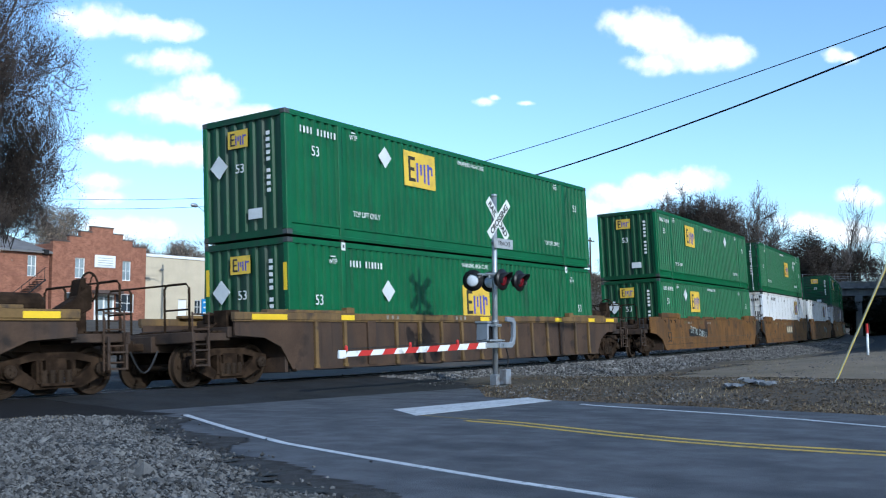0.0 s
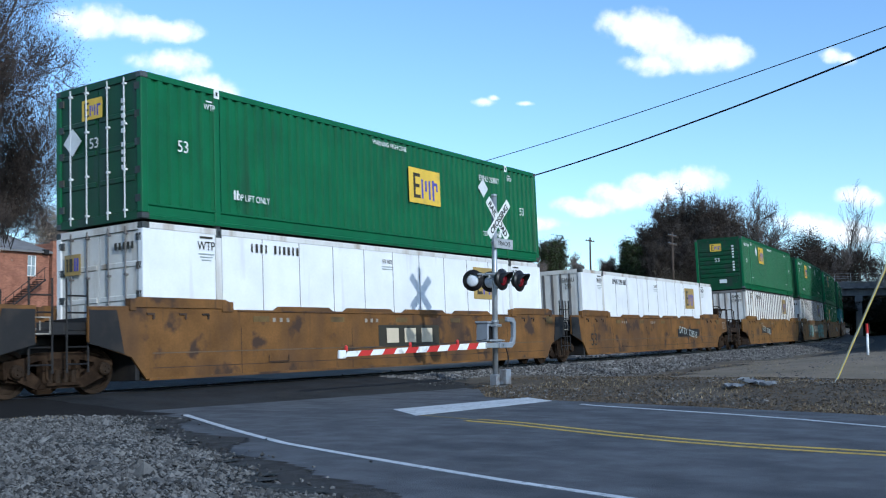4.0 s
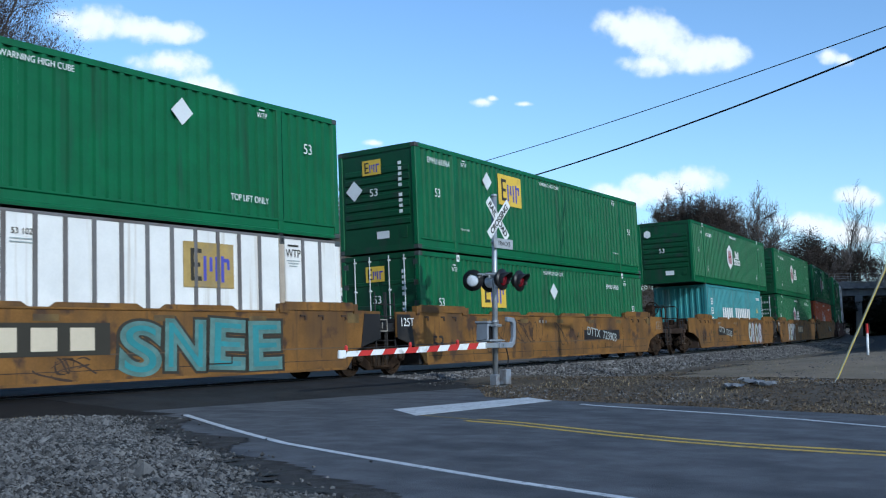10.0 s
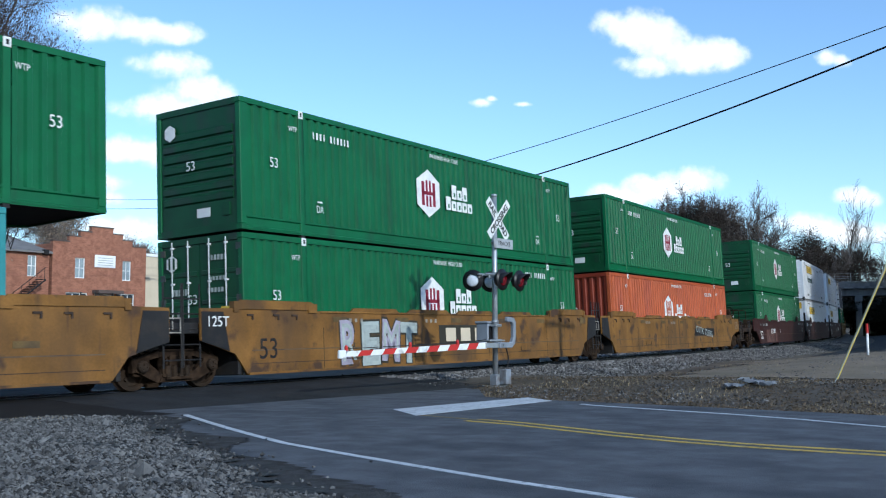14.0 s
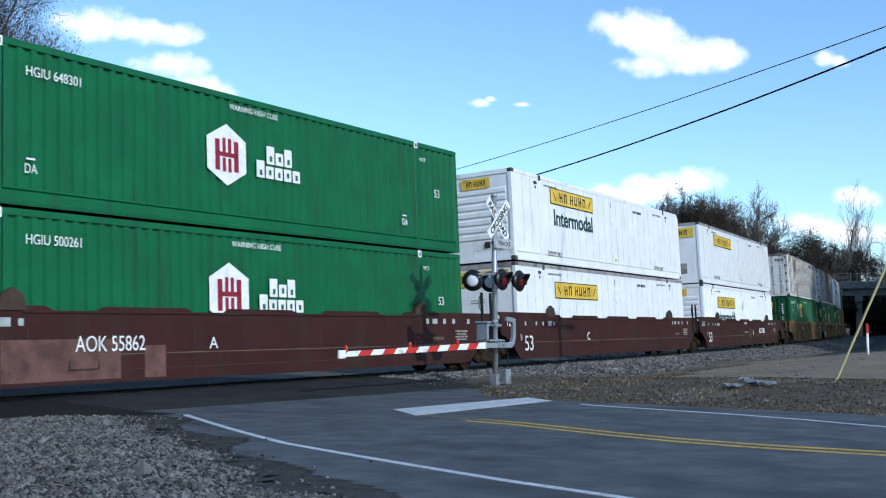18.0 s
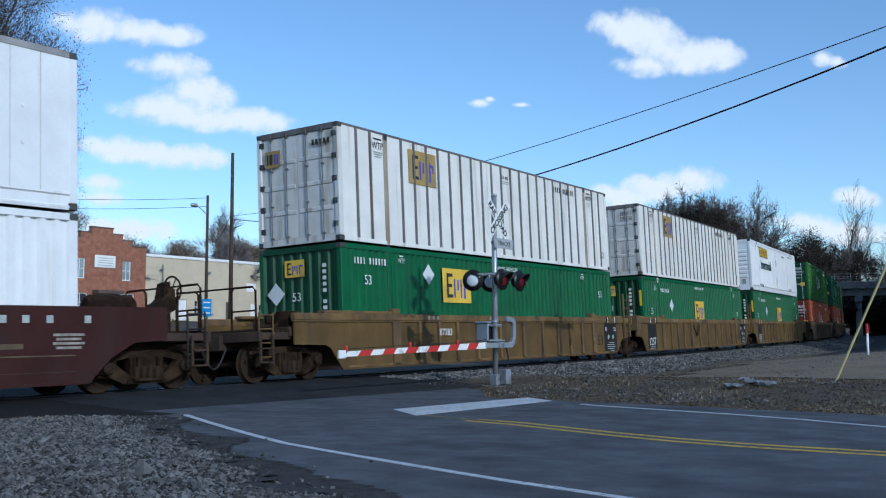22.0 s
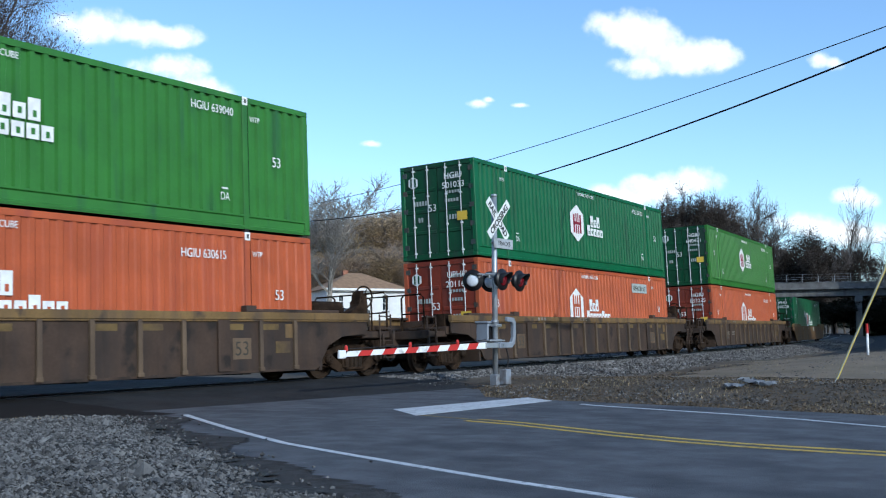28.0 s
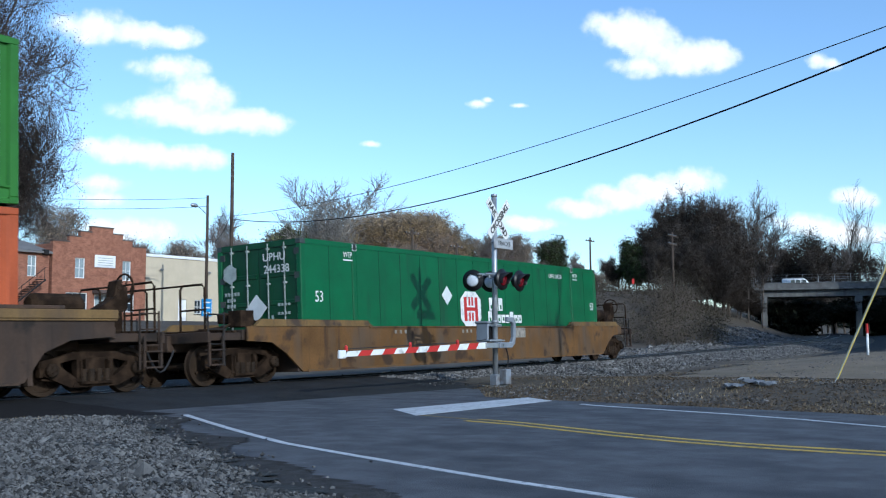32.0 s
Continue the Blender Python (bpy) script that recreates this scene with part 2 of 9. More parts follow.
M["road_yellow_worn"] = mat("worn_yellow_road_paint", (0.22, 0.17, 0.07), 0.8, var=0.3, scale=6, grime=(0.09, 0.092, 0.095), amount=0.8, gscale=9, bump=0.3)
M["stone"] = mat("grey_ballast_stone", (0.086, 0.085, 0.083), 0.85, var=0.35, scale=2.5, rand=0.4, bump=0.4, bscale=30)
M["stone_pale"] = mat("pale_ballast_stone", (0.106, 0.101, 0.096), 0.85, var=0.35, scale=2.5, bump=0.4, bscale=30)
M["stone_bed"] = mat("ballast_bed", (0.055, 0.052, 0.049), 0.9, var=0.4, scale=3, grime=(0.07, 0.06, 0.05), amount=0.5, gscale=9, bump=1.0, bscale=22)
# dark blue base colour carries the train's shade and the sky's tint
M["rail"] = mat("sky_shade_rail_steel", (0.024, 0.027, 0.036), 0.4, 0.3, var=0.3, bump=0.1)
M["tie"] = mat("creosoted_timber", (0.06, 0.05, 0.042), 0.9, var=0.35, scale=5, bump=0.4)
M["bark"] = mat("grey_brown_bark", (0.11, 0.09, 0.075), 0.9, var=0.35, scale=3, bump=0.5, bscale=25)
M["bark_pale"] = mat("pale_bark", (0.30, 0.27, 0.23), 0.9, var=0.3, scale=3, bump=0.4, bscale=25)
M["wire_bark"] = mat("dark_bark", (0.05, 0.042, 0.036), 0.9, var=0.35, scale=3, bump=0.4, bscale=25)
M["timber"] = mat("weathered_pole_timber", (0.075, 0.055, 0.042), 0.9, var=0.3, scale=3, bump=0.3)
M["galv"] = mat("galvanised_steel", (0.36, 0.38, 0.40), 0.45, 0.6, var=0.12, scale=5, bump=0.04)
M["galv_paint"] = mat("grey_cabinet_paint", (0.22, 0.245, 0.28), 0.5, 0.1, var=0.1, scale=4, grime=DIRT, amount=0.1, bump=0.05)
M["galv_dark"] = mat("dark_cabinet_paint", (0.11, 0.125, 0.15), 0.5, 0.1, var=0.2, scale=4, grime=(0.05, 0.05, 0.055), amount=0.3, bump=0.05)
M["sign_white"] = mat("white_sign_sheeting", (0.72, 0.73, 0.72), 0.45, var=0.06, scale=5, grime=(0.4, 0.4, 0.38), amount=0.2, gscale=6, bump=0)
M["sign_worn"] = mat("weathered_sign_sheeting", (0.36, 0.38, 0.40), 0.5, var=0.12, scale=5, grime=(0.22, 0.22, 0.22), amount=0.3, gscale=6, bump=0)
M["sign_black"] = mat("black_sign_paint", (0.015, 0.015, 0.015), 0.5, var=0.1, bump=0)
M["arm_red"] = mat("red_arm_sheeting", (0.46, 0.03, 0.025), 0.45, var=0.1, scale=5, bump=0)
M["hood"] = mat("black_hood_enamel", (0.012, 0.012, 0.014), 0.4, var=0.1, bump=0)
M["lens_red"] = mat("red_lens", (0.10, 0.004, 0.008), 0.2, var=0.1, bump=0, glow=0.2)
M["lens_back"] = mat("pale_grey_lens", (0.62, 0.65, 0.69), 0.35, 0.0, var=0.08, bump=0)
M["concrete"] = mat("weathered_concrete", (0.17, 0.17, 0.165), 0.85, var=0.2, scale=1, grime=(0.09, 0.086, 0.08), streak=VERT, amount=0.4, gscale=0.8, bump=0.2)
M["brick_joint"] = mat("brick_wall", (0.17, 0.065, 0.048), 0.9, var=0.25, scale=3, grime=(0.11, 0.05, 0.04), amount=0.3, gscale=0.6, bump=0.2)
M["stucco"] = mat("cream_stucco", (0.56, 0.48, 0.35), 0.85, var=0.06, scale=1, grime=(0.5, 0.43, 0.33), streak=VERT, amount=0.15, gscale=0.7, bump=0.1)
M["trim_white"] = mat("white_trim_paint", (0.78, 0.78, 0.77), 0.5, var=0.05, bump=0.02)
M["siding"] = mat("white_siding", (0.74, 0.74, 0.72), 0.6, var=0.06, bump=0.05)
M["roof_grey"] = mat("grey_roofing", (0.20, 0.19, 0.18), 0.85, var=0.2, scale=1, grime=(0.13, 0.12, 0.11), amount=0.3, bump=0.2)
M["roof_tan"] = mat("tan_shingle_roofing", (0.30, 0.19, 0.11), 0.9, var=0.2, scale=2, bump=0.3, bscale=15)
M["cap_dark"] = mat("dark_coping", (0.10, 0.075, 0.065), 0.7, var=0.2)
M["glass"] = mat("dark_window_glass", (0.03, 0.04, 0.05), 0.06, var=0.1, bump=0, spec=0.8)
M["glass_pale"] = mat("curtained_window_glass", (0.30, 0.36, 0.38), 0.1, var=0.15, bump=0, spec=0.8)
M["sign_blue"] = mat("blue_sign_sheeting", (0.03, 0.22, 0.50), 0.45, var=0.08, bump=0)
M["car_white"] = mat("white_vehicle_paint", (0.78, 0.79, 0.80), 0.25, var=0.03, bump=0)
M["car_navy"] = mat("dark_vehicle_paint", (0.02, 0.025, 0.04), 0.2, var=0.1, bump=0)
M["tyre"] = mat("tyre_rubber", (0.02, 0.02, 0.02), 0.85, var=0.2, bump=0)
M["wire"] = mat("black_cable", (0.015, 0.015, 0.017), 0.6, var=0.1, bump=0)
M["guard"] = mat("yellow_guy_guard", (0.55, 0.44, 0.10), 0.5, var=0.1, bump=0)


def leaf_mat(name, col, var=0.5):
    m = bpy.data.materials.new(name)
    m.use_nodes = True
    n, l = m.node_tree.nodes, m.node_tree.links
    bs = n["Principled BSDF"]
    geo = n.new("ShaderNodeNewGeometry")
    r = n.new("ShaderNodeMix")
    r.data_type = "RGBA"
    l.new(geo.outputs["Random Per Island"], r.inputs[0])
    r.inputs[6].default_value = (*[c * (1 - var) for c in col], 1)
    r.inputs[7].default_value = (*[min(1, c * (1 + var)) for c in col], 1)
    l.new(r.outputs[2], bs.inputs["Base Color"])
    bs.inputs["Roughness"].default_value = 0.8
    bs.inputs["Specular IOR Level"].default_value = 0.15
    return m


M["leaf_dusk"] = leaf_mat("dark_brown_leaves", (0.036, 0.028, 0.022), 0.5)
# near-black, so that the colour itself holds the shade beyond the bridge
M["leaf_deep"] = leaf_mat("shade_dark_leaves", (0.014, 0.017, 0.009), 0.5)
M["leaf_mixed"] = leaf_mat("grey_green_leaves", (0.085, 0.078, 0.055), 0.6)
M["leaf_rust"] = leaf_mat("rust_leaves", (0.27, 0.185, 0.115), 0.45)
M["leaf_gold"] = leaf_mat("golden_leaves", (0.33, 0.235, 0.125), 0.45)
M["leaf_green"] = leaf_mat("dark_evergreen_leaves", (0.035, 0.05, 0.018))
M["leaf_olive"] = leaf_mat("olive_leaves", (0.20, 0.19, 0.085))
M["leaf_brown"] = leaf_mat("brown_leaves", (0.26, 0.205, 0.155))
M["twig"] = leaf_mat("grey_twigs", (0.17, 0.152, 0.145), 0.35)
M["twig_near"] = leaf_mat("brown_near_twigs", (0.085, 0.068, 0.060), 0.35)
M["leaf_near"] = leaf_mat("dull_brown_near_leaves", (0.060, 0.046, 0.038), 0.6)
M["twig_pale"] = leaf_mat("pale_twigs", (0.34, 0.32, 0.32), 0.3)
M["twig_dark"] = leaf_mat("dark_twigs", (0.06, 0.05, 0.043), 0.35)
M["grass"] = leaf_mat("dry_grass_blades", (0.28, 0.225, 0.14), 0.4)
M["litter_leaf"] = leaf_mat("fallen_leaves", (0.098, 0.075, 0.051), 0.5)

# ---------------------------------------------------------------- the line of the track
K0, K1, LEAN, GRADE = 0.0027477, -1.366e-5, math.degrees(-0.037729), 0.009878


def heading(s):
    s = min(max(s, -40.0), 201.0)
    return K0 * s + K1 * s * s / 2


STEP = 2.0
LINE = {0: (0.0, 0.0)}
for k in range(0, 320):
    a = heading((k + 0.5) * STEP)
    LINE[k + 1] = (LINE[k][0] + math.cos(a) * STEP, LINE[k][1] + math.sin(a) * STEP)
for k in range(0, -320, -1):
    a = heading((k - 0.5) * STEP)
    LINE[k - 1] = (LINE[k][0] - math.cos(a) * STEP, LINE[k][1] - math.sin(a) * STEP)


def rail_z(s):
    return GRADE * min(max(s, 0.0), 220.0)


def on_track(s):
    """The pose of the track's centre line at s metres along it."""
    k = math.floor(s / STEP)
    f = s / STEP - k
    x = LINE[k][0] * (1 - f) + LINE[k + 1][0] * f
    y = LINE[k][1] * (1 - f) + LINE[k + 1][1] * f
    tilt = -math.degrees(math.atan(GRADE)) if 0 < s < 220 else 0
    return pose(x, y, rail_z(s)) @ pose(0, 0, 0, 0, 0, math.degrees(heading(s))) @ pose(0, 0, 0, LEAN, tilt, 0)


TX = np.array([LINE[k][0] for k in range(-320, 320)])
TY = np.array([LINE[k][1] for k in range(-320, 320)])


def ease(v, a, b):
    t = min(max((v - a) / (b - a), 0.0), 1.0)
    return t * t * (3 - 2 * t)


def ground_z(x, y):
    """Height of the ground sheet."""
    yt = float(np.interp(x, TX, TY))
    zt = rail_z(x)
    dy = y - yt
    far = ease(x, 70, 110)
    if dy < 0:
        flat = 1 - ease(x, 17, 25) * ease(-y, 3.0, 5.0) if y < -3 else 0.0
        zt *= 1 - (1 - ease(x, 16.5, 23)) * ease(-y, 2.0, 4.0)
        z = zt - 0.10 - 0.03 * flat - 0.28 * ease(-dy, 2.0, 3.6) * ease(x, 22, 30)
        z += 0.22 * math.exp(-((x - 41) / 9) ** 2 - ((y + 6.5) / 4.5) ** 2)
        z += 0.28 * ease(-dy, 5, 10) * ease(x, 24, 34)
    else:
        z = zt - 0.10 + (2.75 - zt * 0.5) * ease(dy, 8, 42) * (1 - far)
        z += far * (6.0 * ease(dy, 4, 24) + 2.0 * ease(dy, 24, 60))
        z -= 0.3 * ease(dy, 2.5, 4.5)
    # hills all round, far off
    r = math.hypot(x - 40, y)
    z += 18 * ease(r, 260, 900)
    return z


# ---------------------------------------------------------------- ground
def stepped(a, b, fine_a, fine_b, d):
    v, c = [], fine_a
    out = [fine_a + i * d for i in range(int((fine_b - fine_a) / d) + 1)]
    lo, st = [], d
    c = fine_a
    while c > a:
        st *= 1.35
        c -= st
        lo.append(c)
    hi, st, c = [], d, out[-1]
    while c < b:
        st *= 1.35
        c += st
        hi.append(c)
    return lo[::-1] + out + hi


def ground_material():
    m = mat("dry_ground", (0.095, 0.076, 0.054), 0.95, var=0.35, scale=0.9, grime=(0.075, 0.062, 0.046), amount=0.5, gscale=1.1, bump=0.8, bscale=14)
    return m


def build_ground():
    xs, ys = stepped(-3000, 3500, -20, 130, 1.5), stepped(-3000, 3500, -32, 70, 1.5)
    co = [(x, y, ground_z(x, y)) for y in ys for x in xs]
    n = len(xs)
    fa = [(j * n + i, j * n + i + 1, (j + 1) * n + i + 1, (j + 1) * n + i) for j in range(len(ys) - 1) for i in range(n - 1)]
    me = bpy.data.meshes.new("ground")
    me.from_pydata(co, [], fa)
    me.materials.append(ground_material())
    for f in me.polygons:
        f.use_smooth = True
    tagged(new("ground", me), "dry earth with thin grass and leaf litter", "ground", kind="structure")


build_ground()


def strip(name, rows, material, label, category, thick=0.06, kind="structure"):
    """A slab whose left and right edges run through the rows (xl, yl, xr, yr, z)."""
    bm = bmesh.new()
    top = [(bm.verts.new((a, b, z)), bm.verts.new((c, d, z))) for a, b, c, d, z in rows]
    low = [(bm.verts.new((a, b, z - thick)), bm.verts.new((c, d, z - thick))) for a, b, c, d, z in rows]
    for i in range(len(rows) - 1):
        bm.faces.new((top[i][0], top[i][1], top[i + 1][1], top[i + 1][0]))
        bm.faces.new((low[i][0], top[i][0], top[i + 1][0], low[i + 1][0]))
        bm.faces.new((top[i][1], low[i][1], low[i + 1][1], top[i + 1][1]))
    for i in (0, -1):
        bm.faces.new((top[i][0], top[i][1], low[i][1], low[i][0]))
    return solid(name, bm, material, label, category, kind)


# road south of the track, from the crossing past the camera: centre line and edges bend gently
def road_x(y):
    """The yellow centre line."""
    return 11.75 - 0.10 * max(0, -8.0 - y) - 0.004 * max(0, -8.0 - y) ** 2


def left_edge(y):
    return road_x(y) - 3.55 + 2.1 * ease(y, -11, -5.0)


def right_edge(y):
    return road_x(y) + 3.75


ys = [-3.62, -4.2, -5, -6, -7, -8, -9, -10, -11, -12, -13, -14, -16, -18, -21, -25, -30, -36, -44, -55, -80, -120, -200, -400]
GRAVEL_Y = (-30.0, -16.0, -12.2, -11.3, -10.33, -8.46, -7.5, -4.65, -3.94, -2.84)
GRAVEL_X = (0.5, 4.2, 5.25, 5.57, 6.13, 7.13, 7.6, 9.26, 8.55, 8.34)


def gravel_edge(y):
    return float(np.interp(y, GRAVEL_Y, GRAVEL_X))


strip("road", [(gravel_edge(y) - 0.5, y, right_edge(y) + 0.7 + 3.0 * ease(y, -6.5, -3.6), y, 0.0) for y in ys], M["asphalt"], "grey worn asphalt road leading to the crossing", "road", 0.3)


def sheet(name, rows, material, label, category):
    """A surface through rows of points, each row running across it."""
    bm = bmesh.new()
    last = None
    for row in rows:
        vs = [bm.verts.new(p) for p in row]
        low = [bm.verts.new((p[0], p[1], p[2] - 0.3)) for p in (row[0], row[-1])]
        if last:
            for i in range(len(vs) - 1):
                bm.faces.new((last[0][i], last[0][i + 1], vs[i + 1], vs[i]))
            bm.faces.new((last[0][0], vs[0], low[0], last[1][0]))
            bm.faces.new((last[0][-1], last[1][1], low[1], vs[-1]))
        last = (vs, low)
    return solid(name, bm, material, label, category, "structure")


def rail_side(x, across):
    q = on_track(x) @ Vector((0, across, 0))
    return (q.x, q.y, q.z - 0.012)


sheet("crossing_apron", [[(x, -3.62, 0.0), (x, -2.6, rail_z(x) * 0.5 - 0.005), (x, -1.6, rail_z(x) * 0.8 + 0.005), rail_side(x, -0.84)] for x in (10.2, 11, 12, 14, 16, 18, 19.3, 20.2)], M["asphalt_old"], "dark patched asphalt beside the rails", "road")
sheet("crossing_soil", [[(x, -4.6, 0.0), (x, -3.62, 0.004), (x, -2.6, rail_z(x) * 0.5), (x, -1.6, rail_z(x) * 0.8), rail_side(x, -0.84)] for x in (-6.0, 0, 4, 6, 8, 10.2)], M["soil"], "near-black soil beside the rails", "ground")
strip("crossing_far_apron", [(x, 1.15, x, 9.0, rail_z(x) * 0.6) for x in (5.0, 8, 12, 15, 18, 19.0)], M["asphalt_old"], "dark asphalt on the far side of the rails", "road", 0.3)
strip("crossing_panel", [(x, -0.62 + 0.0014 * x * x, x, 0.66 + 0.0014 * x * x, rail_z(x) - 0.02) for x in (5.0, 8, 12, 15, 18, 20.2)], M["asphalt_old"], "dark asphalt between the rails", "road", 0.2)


def line_paint(name, pts, w, material, label):
    rows = []
    for i, (x, y) in enumerate(pts):
        a, b = Vector(pts[max(i - 1, 0)]), Vector(pts[min(i + 1, len(pts) - 1)])
        d = (b - a).normalized()
        nx, ny = -d.y * w / 2, d.x * w / 2
        rows.append((x + nx, y + ny, x - nx, y - ny, 0.005))
    return strip(name, rows, material, label, "road marking", 0.004)


line_paint("edge_line", [(10.10, -4.85), (9.45, -6.05), (8.85, -7.2), (8.35, -8.2), (7.92, -9.1), (7.54, -10.23), (7.25, -11.15), (6.99, -12.0), (6.80, -12.65), (6.66, -13.25), (6.52, -13.85), (6.1, -15.5), (5.5, -18), (4.5, -22), (3.0, -28)], 0.10, M["road_white"], "white painted edge line of the road")
line_paint("edge_line", [(15.5, -8.6), (15.29, -8.93), (14.95, -10.2), (14.57, -11.61), (14.15, -12.7), (13.72, -13.55), (13.0, -15.0), (12, -18), (10.9, -22)], 0.11, M["road_white"], "thin white painted edge line of the road")
for dx in (-0.15, 0.15):
    line_paint("centre_line", [(11.62 + dx, -9.0), (11.47 + dx, -9.8), (11.09 + dx, -10.8), (10.80 + dx, -11.6), (10.55 + dx, -12.46), (10.44 + dx, -13.2), (10.42 + dx, -13.72), (10.42 + dx, -14.6), (10.0 + dx, -17), (9.0 + dx, -21)], 0.105, M["road_yellow"], "yellow painted centre line")
line_paint("centre_line", [(11.95, -7.9), (11.8, -8.6), (11.62, -9.4)], 0.10, M["road_yellow_worn"], "worn-out end of the yellow centre line")
strip("stop_line", [(12.72, -6.72, 11.86, -7.84, 0.005), (14.2, -6.75, 13.4, -7.8, 0.005), (16.7, -6.8, 16.01, -7.72, 0.005)], M["road_white"], "wide white painted stop line", "road marking", 0.004)

# ---------------------------------------------------------------- track


def build_track():
    ss = [-60 + 2.5 * i for i in range(125)]
    for side, y in (("near", -0.755), ("far", 0.755)):
        prof = [(-0.07, -0.17), (-0.07, -0.155), (-0.012, -0.13), (-0.012, -0.045), (-0.036, -0.03), (-0.036, 0.0), (0.036, 0.0), (0.036, -0.03), (0.012, -0.045), (0.012, -0.13), (0.07, -0.155), (0.07, -0.17)]
        bm = bmesh.new()
        last = None
        for s in ss:
            m = on_track(s)
            row = [bm.verts.new(m @ Vector((0, y + a, b))) for a, b in prof]
            if last:
                for i in range(len(prof)):
                    bm.faces.new((last[i], last[(i + 1) % len(prof)], row[(i + 1) % len(prof)], row[i]))
            last = row
        ob = solid("rail", bm, M["rail"], "long steel rail coloured with blue shade, with a polished running edge", "rail", "structure")
        bm = bmesh.new()
        for a, b in zip(ss, ss[1:]):
            ma, mb = on_track(a), on_track(b)
            v = [bm.verts.new(q) for q in (ma @ Vector((0, y - 0.03, 0.003)), ma @ Vector((0, y + 0.03, 0.003)), mb @ Vector((0, y + 0.03, 0.003)), mb @ Vector((0, y - 0.03, 0.003)))]
            bm.faces.new(v)
        part("running_surface", bm, M["tread"], ob, "polished running surface")
    # ballast shoulder
    bm = bmesh.new()
    last = None
    prof = [(-4.3, -0.62), (-3.2, -0.38), (-1.75, -0.13), (-1.2, -0.09), (1.2, -0.09), (1.75, -0.13), (3.0, -0.4), (4.4, -0.8)]
    for s in [19.2 + 1.6 * i for i in range(128)]:
        m = on_track(s)
        row = [bm.verts.new(m @ Vector((0, a, b + 0.05 * noise.noise(Vector((s * 0.7, a, 0)))))) for a, b in prof]
        if last:
            for i in range(len(prof) - 1):
                bm.faces.new((last[i], last[i + 1], row[i + 1], row[i]))
        last = row
    solid("ballast_bed", bm, M["stone_bed"], "grey crushed stone bed of the railway", "ballast", "structure")
    bm = bmesh.new()
    box(bm, -0.11, 0.11, -1.3, 1.3, -0.33, -0.16)
    tie = mesh_of("tie", bevelled(bm, 0.012), M["tie"])
    for i in range(150):
        s = 19.6 + 0.52 * i
        ob = new("railway_tie", tie)
        ob.matrix_basis = on_track(s) @ pose(0, 0, 0.09, 0, 0, random.uniform(-1, 1))
        tagged(ob, "dark creosoted timber tie in the ballast", "railway tie", "ties under the rails")


build_track()
# ---------------------------------------------------------------- containers
L53, WID, HIG = 16.154, 1.30, 2.88
LIFT = 6.096


def corrugated(x0, x1, z0, z1, y, inward, pitch=0.276, depth=0.055):
    """A sheet with upright trapezoid waves from x0 to x1; inward is the way the waves go (+1 or -1 in y)."""
    bm = bmesh.new()
    n = max(1, round((x1 - x0) / pitch))
    p = (x1 - x0) / n
    pts = []
    for i in range(n):
        a = x0 + i * p
        pts += [(a, 0), (a + p * 0.34, 0), (a + p * 0.47, depth), (a + p * 0.87, depth)]
    pts.append((x1, 0))
    lo = [bm.verts.new((x, y + inward * d, z0)) for x, d in pts]
    hi = [bm.verts.new((x, y + inward * d, z1)) for x, d in pts]
    for i in range(len(pts) - 1):
        bm.faces.new((lo[i], lo[i + 1], hi[i + 1], hi[i]))
    return bm


def end_corrugated(x, z0, z1, inward):
    bm = corrugated(-1.16, 1.16, z0, z1, 0, 1, 0.29, 0.045)
    for v in bm.verts:
        v.co = (x + inward * v.co.y, v.co.x, v.co.z)
    return bm


STYLES = {
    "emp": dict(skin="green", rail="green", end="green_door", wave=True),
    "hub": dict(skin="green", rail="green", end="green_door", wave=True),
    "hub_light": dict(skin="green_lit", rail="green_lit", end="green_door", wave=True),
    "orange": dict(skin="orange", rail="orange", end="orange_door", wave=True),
    "teal": dict(skin="teal", rail="teal", end="teal", wave=True),
    "jb": dict(skin="white", rail="grey_rail", end="white", wave=False),
    "jb_wave": dict(skin="white", rail="white", end="white", wave=True),
    "post": dict(skin="white_aged", rail="post", end="white_dirty", wave=False),
    "flush": dict(skin="white", rail="white_dirty", end="white_dirty", wave=False),
    "seam": dict(skin="green", rail="green", end="green_door", wave=False),
}
SHELL = {}


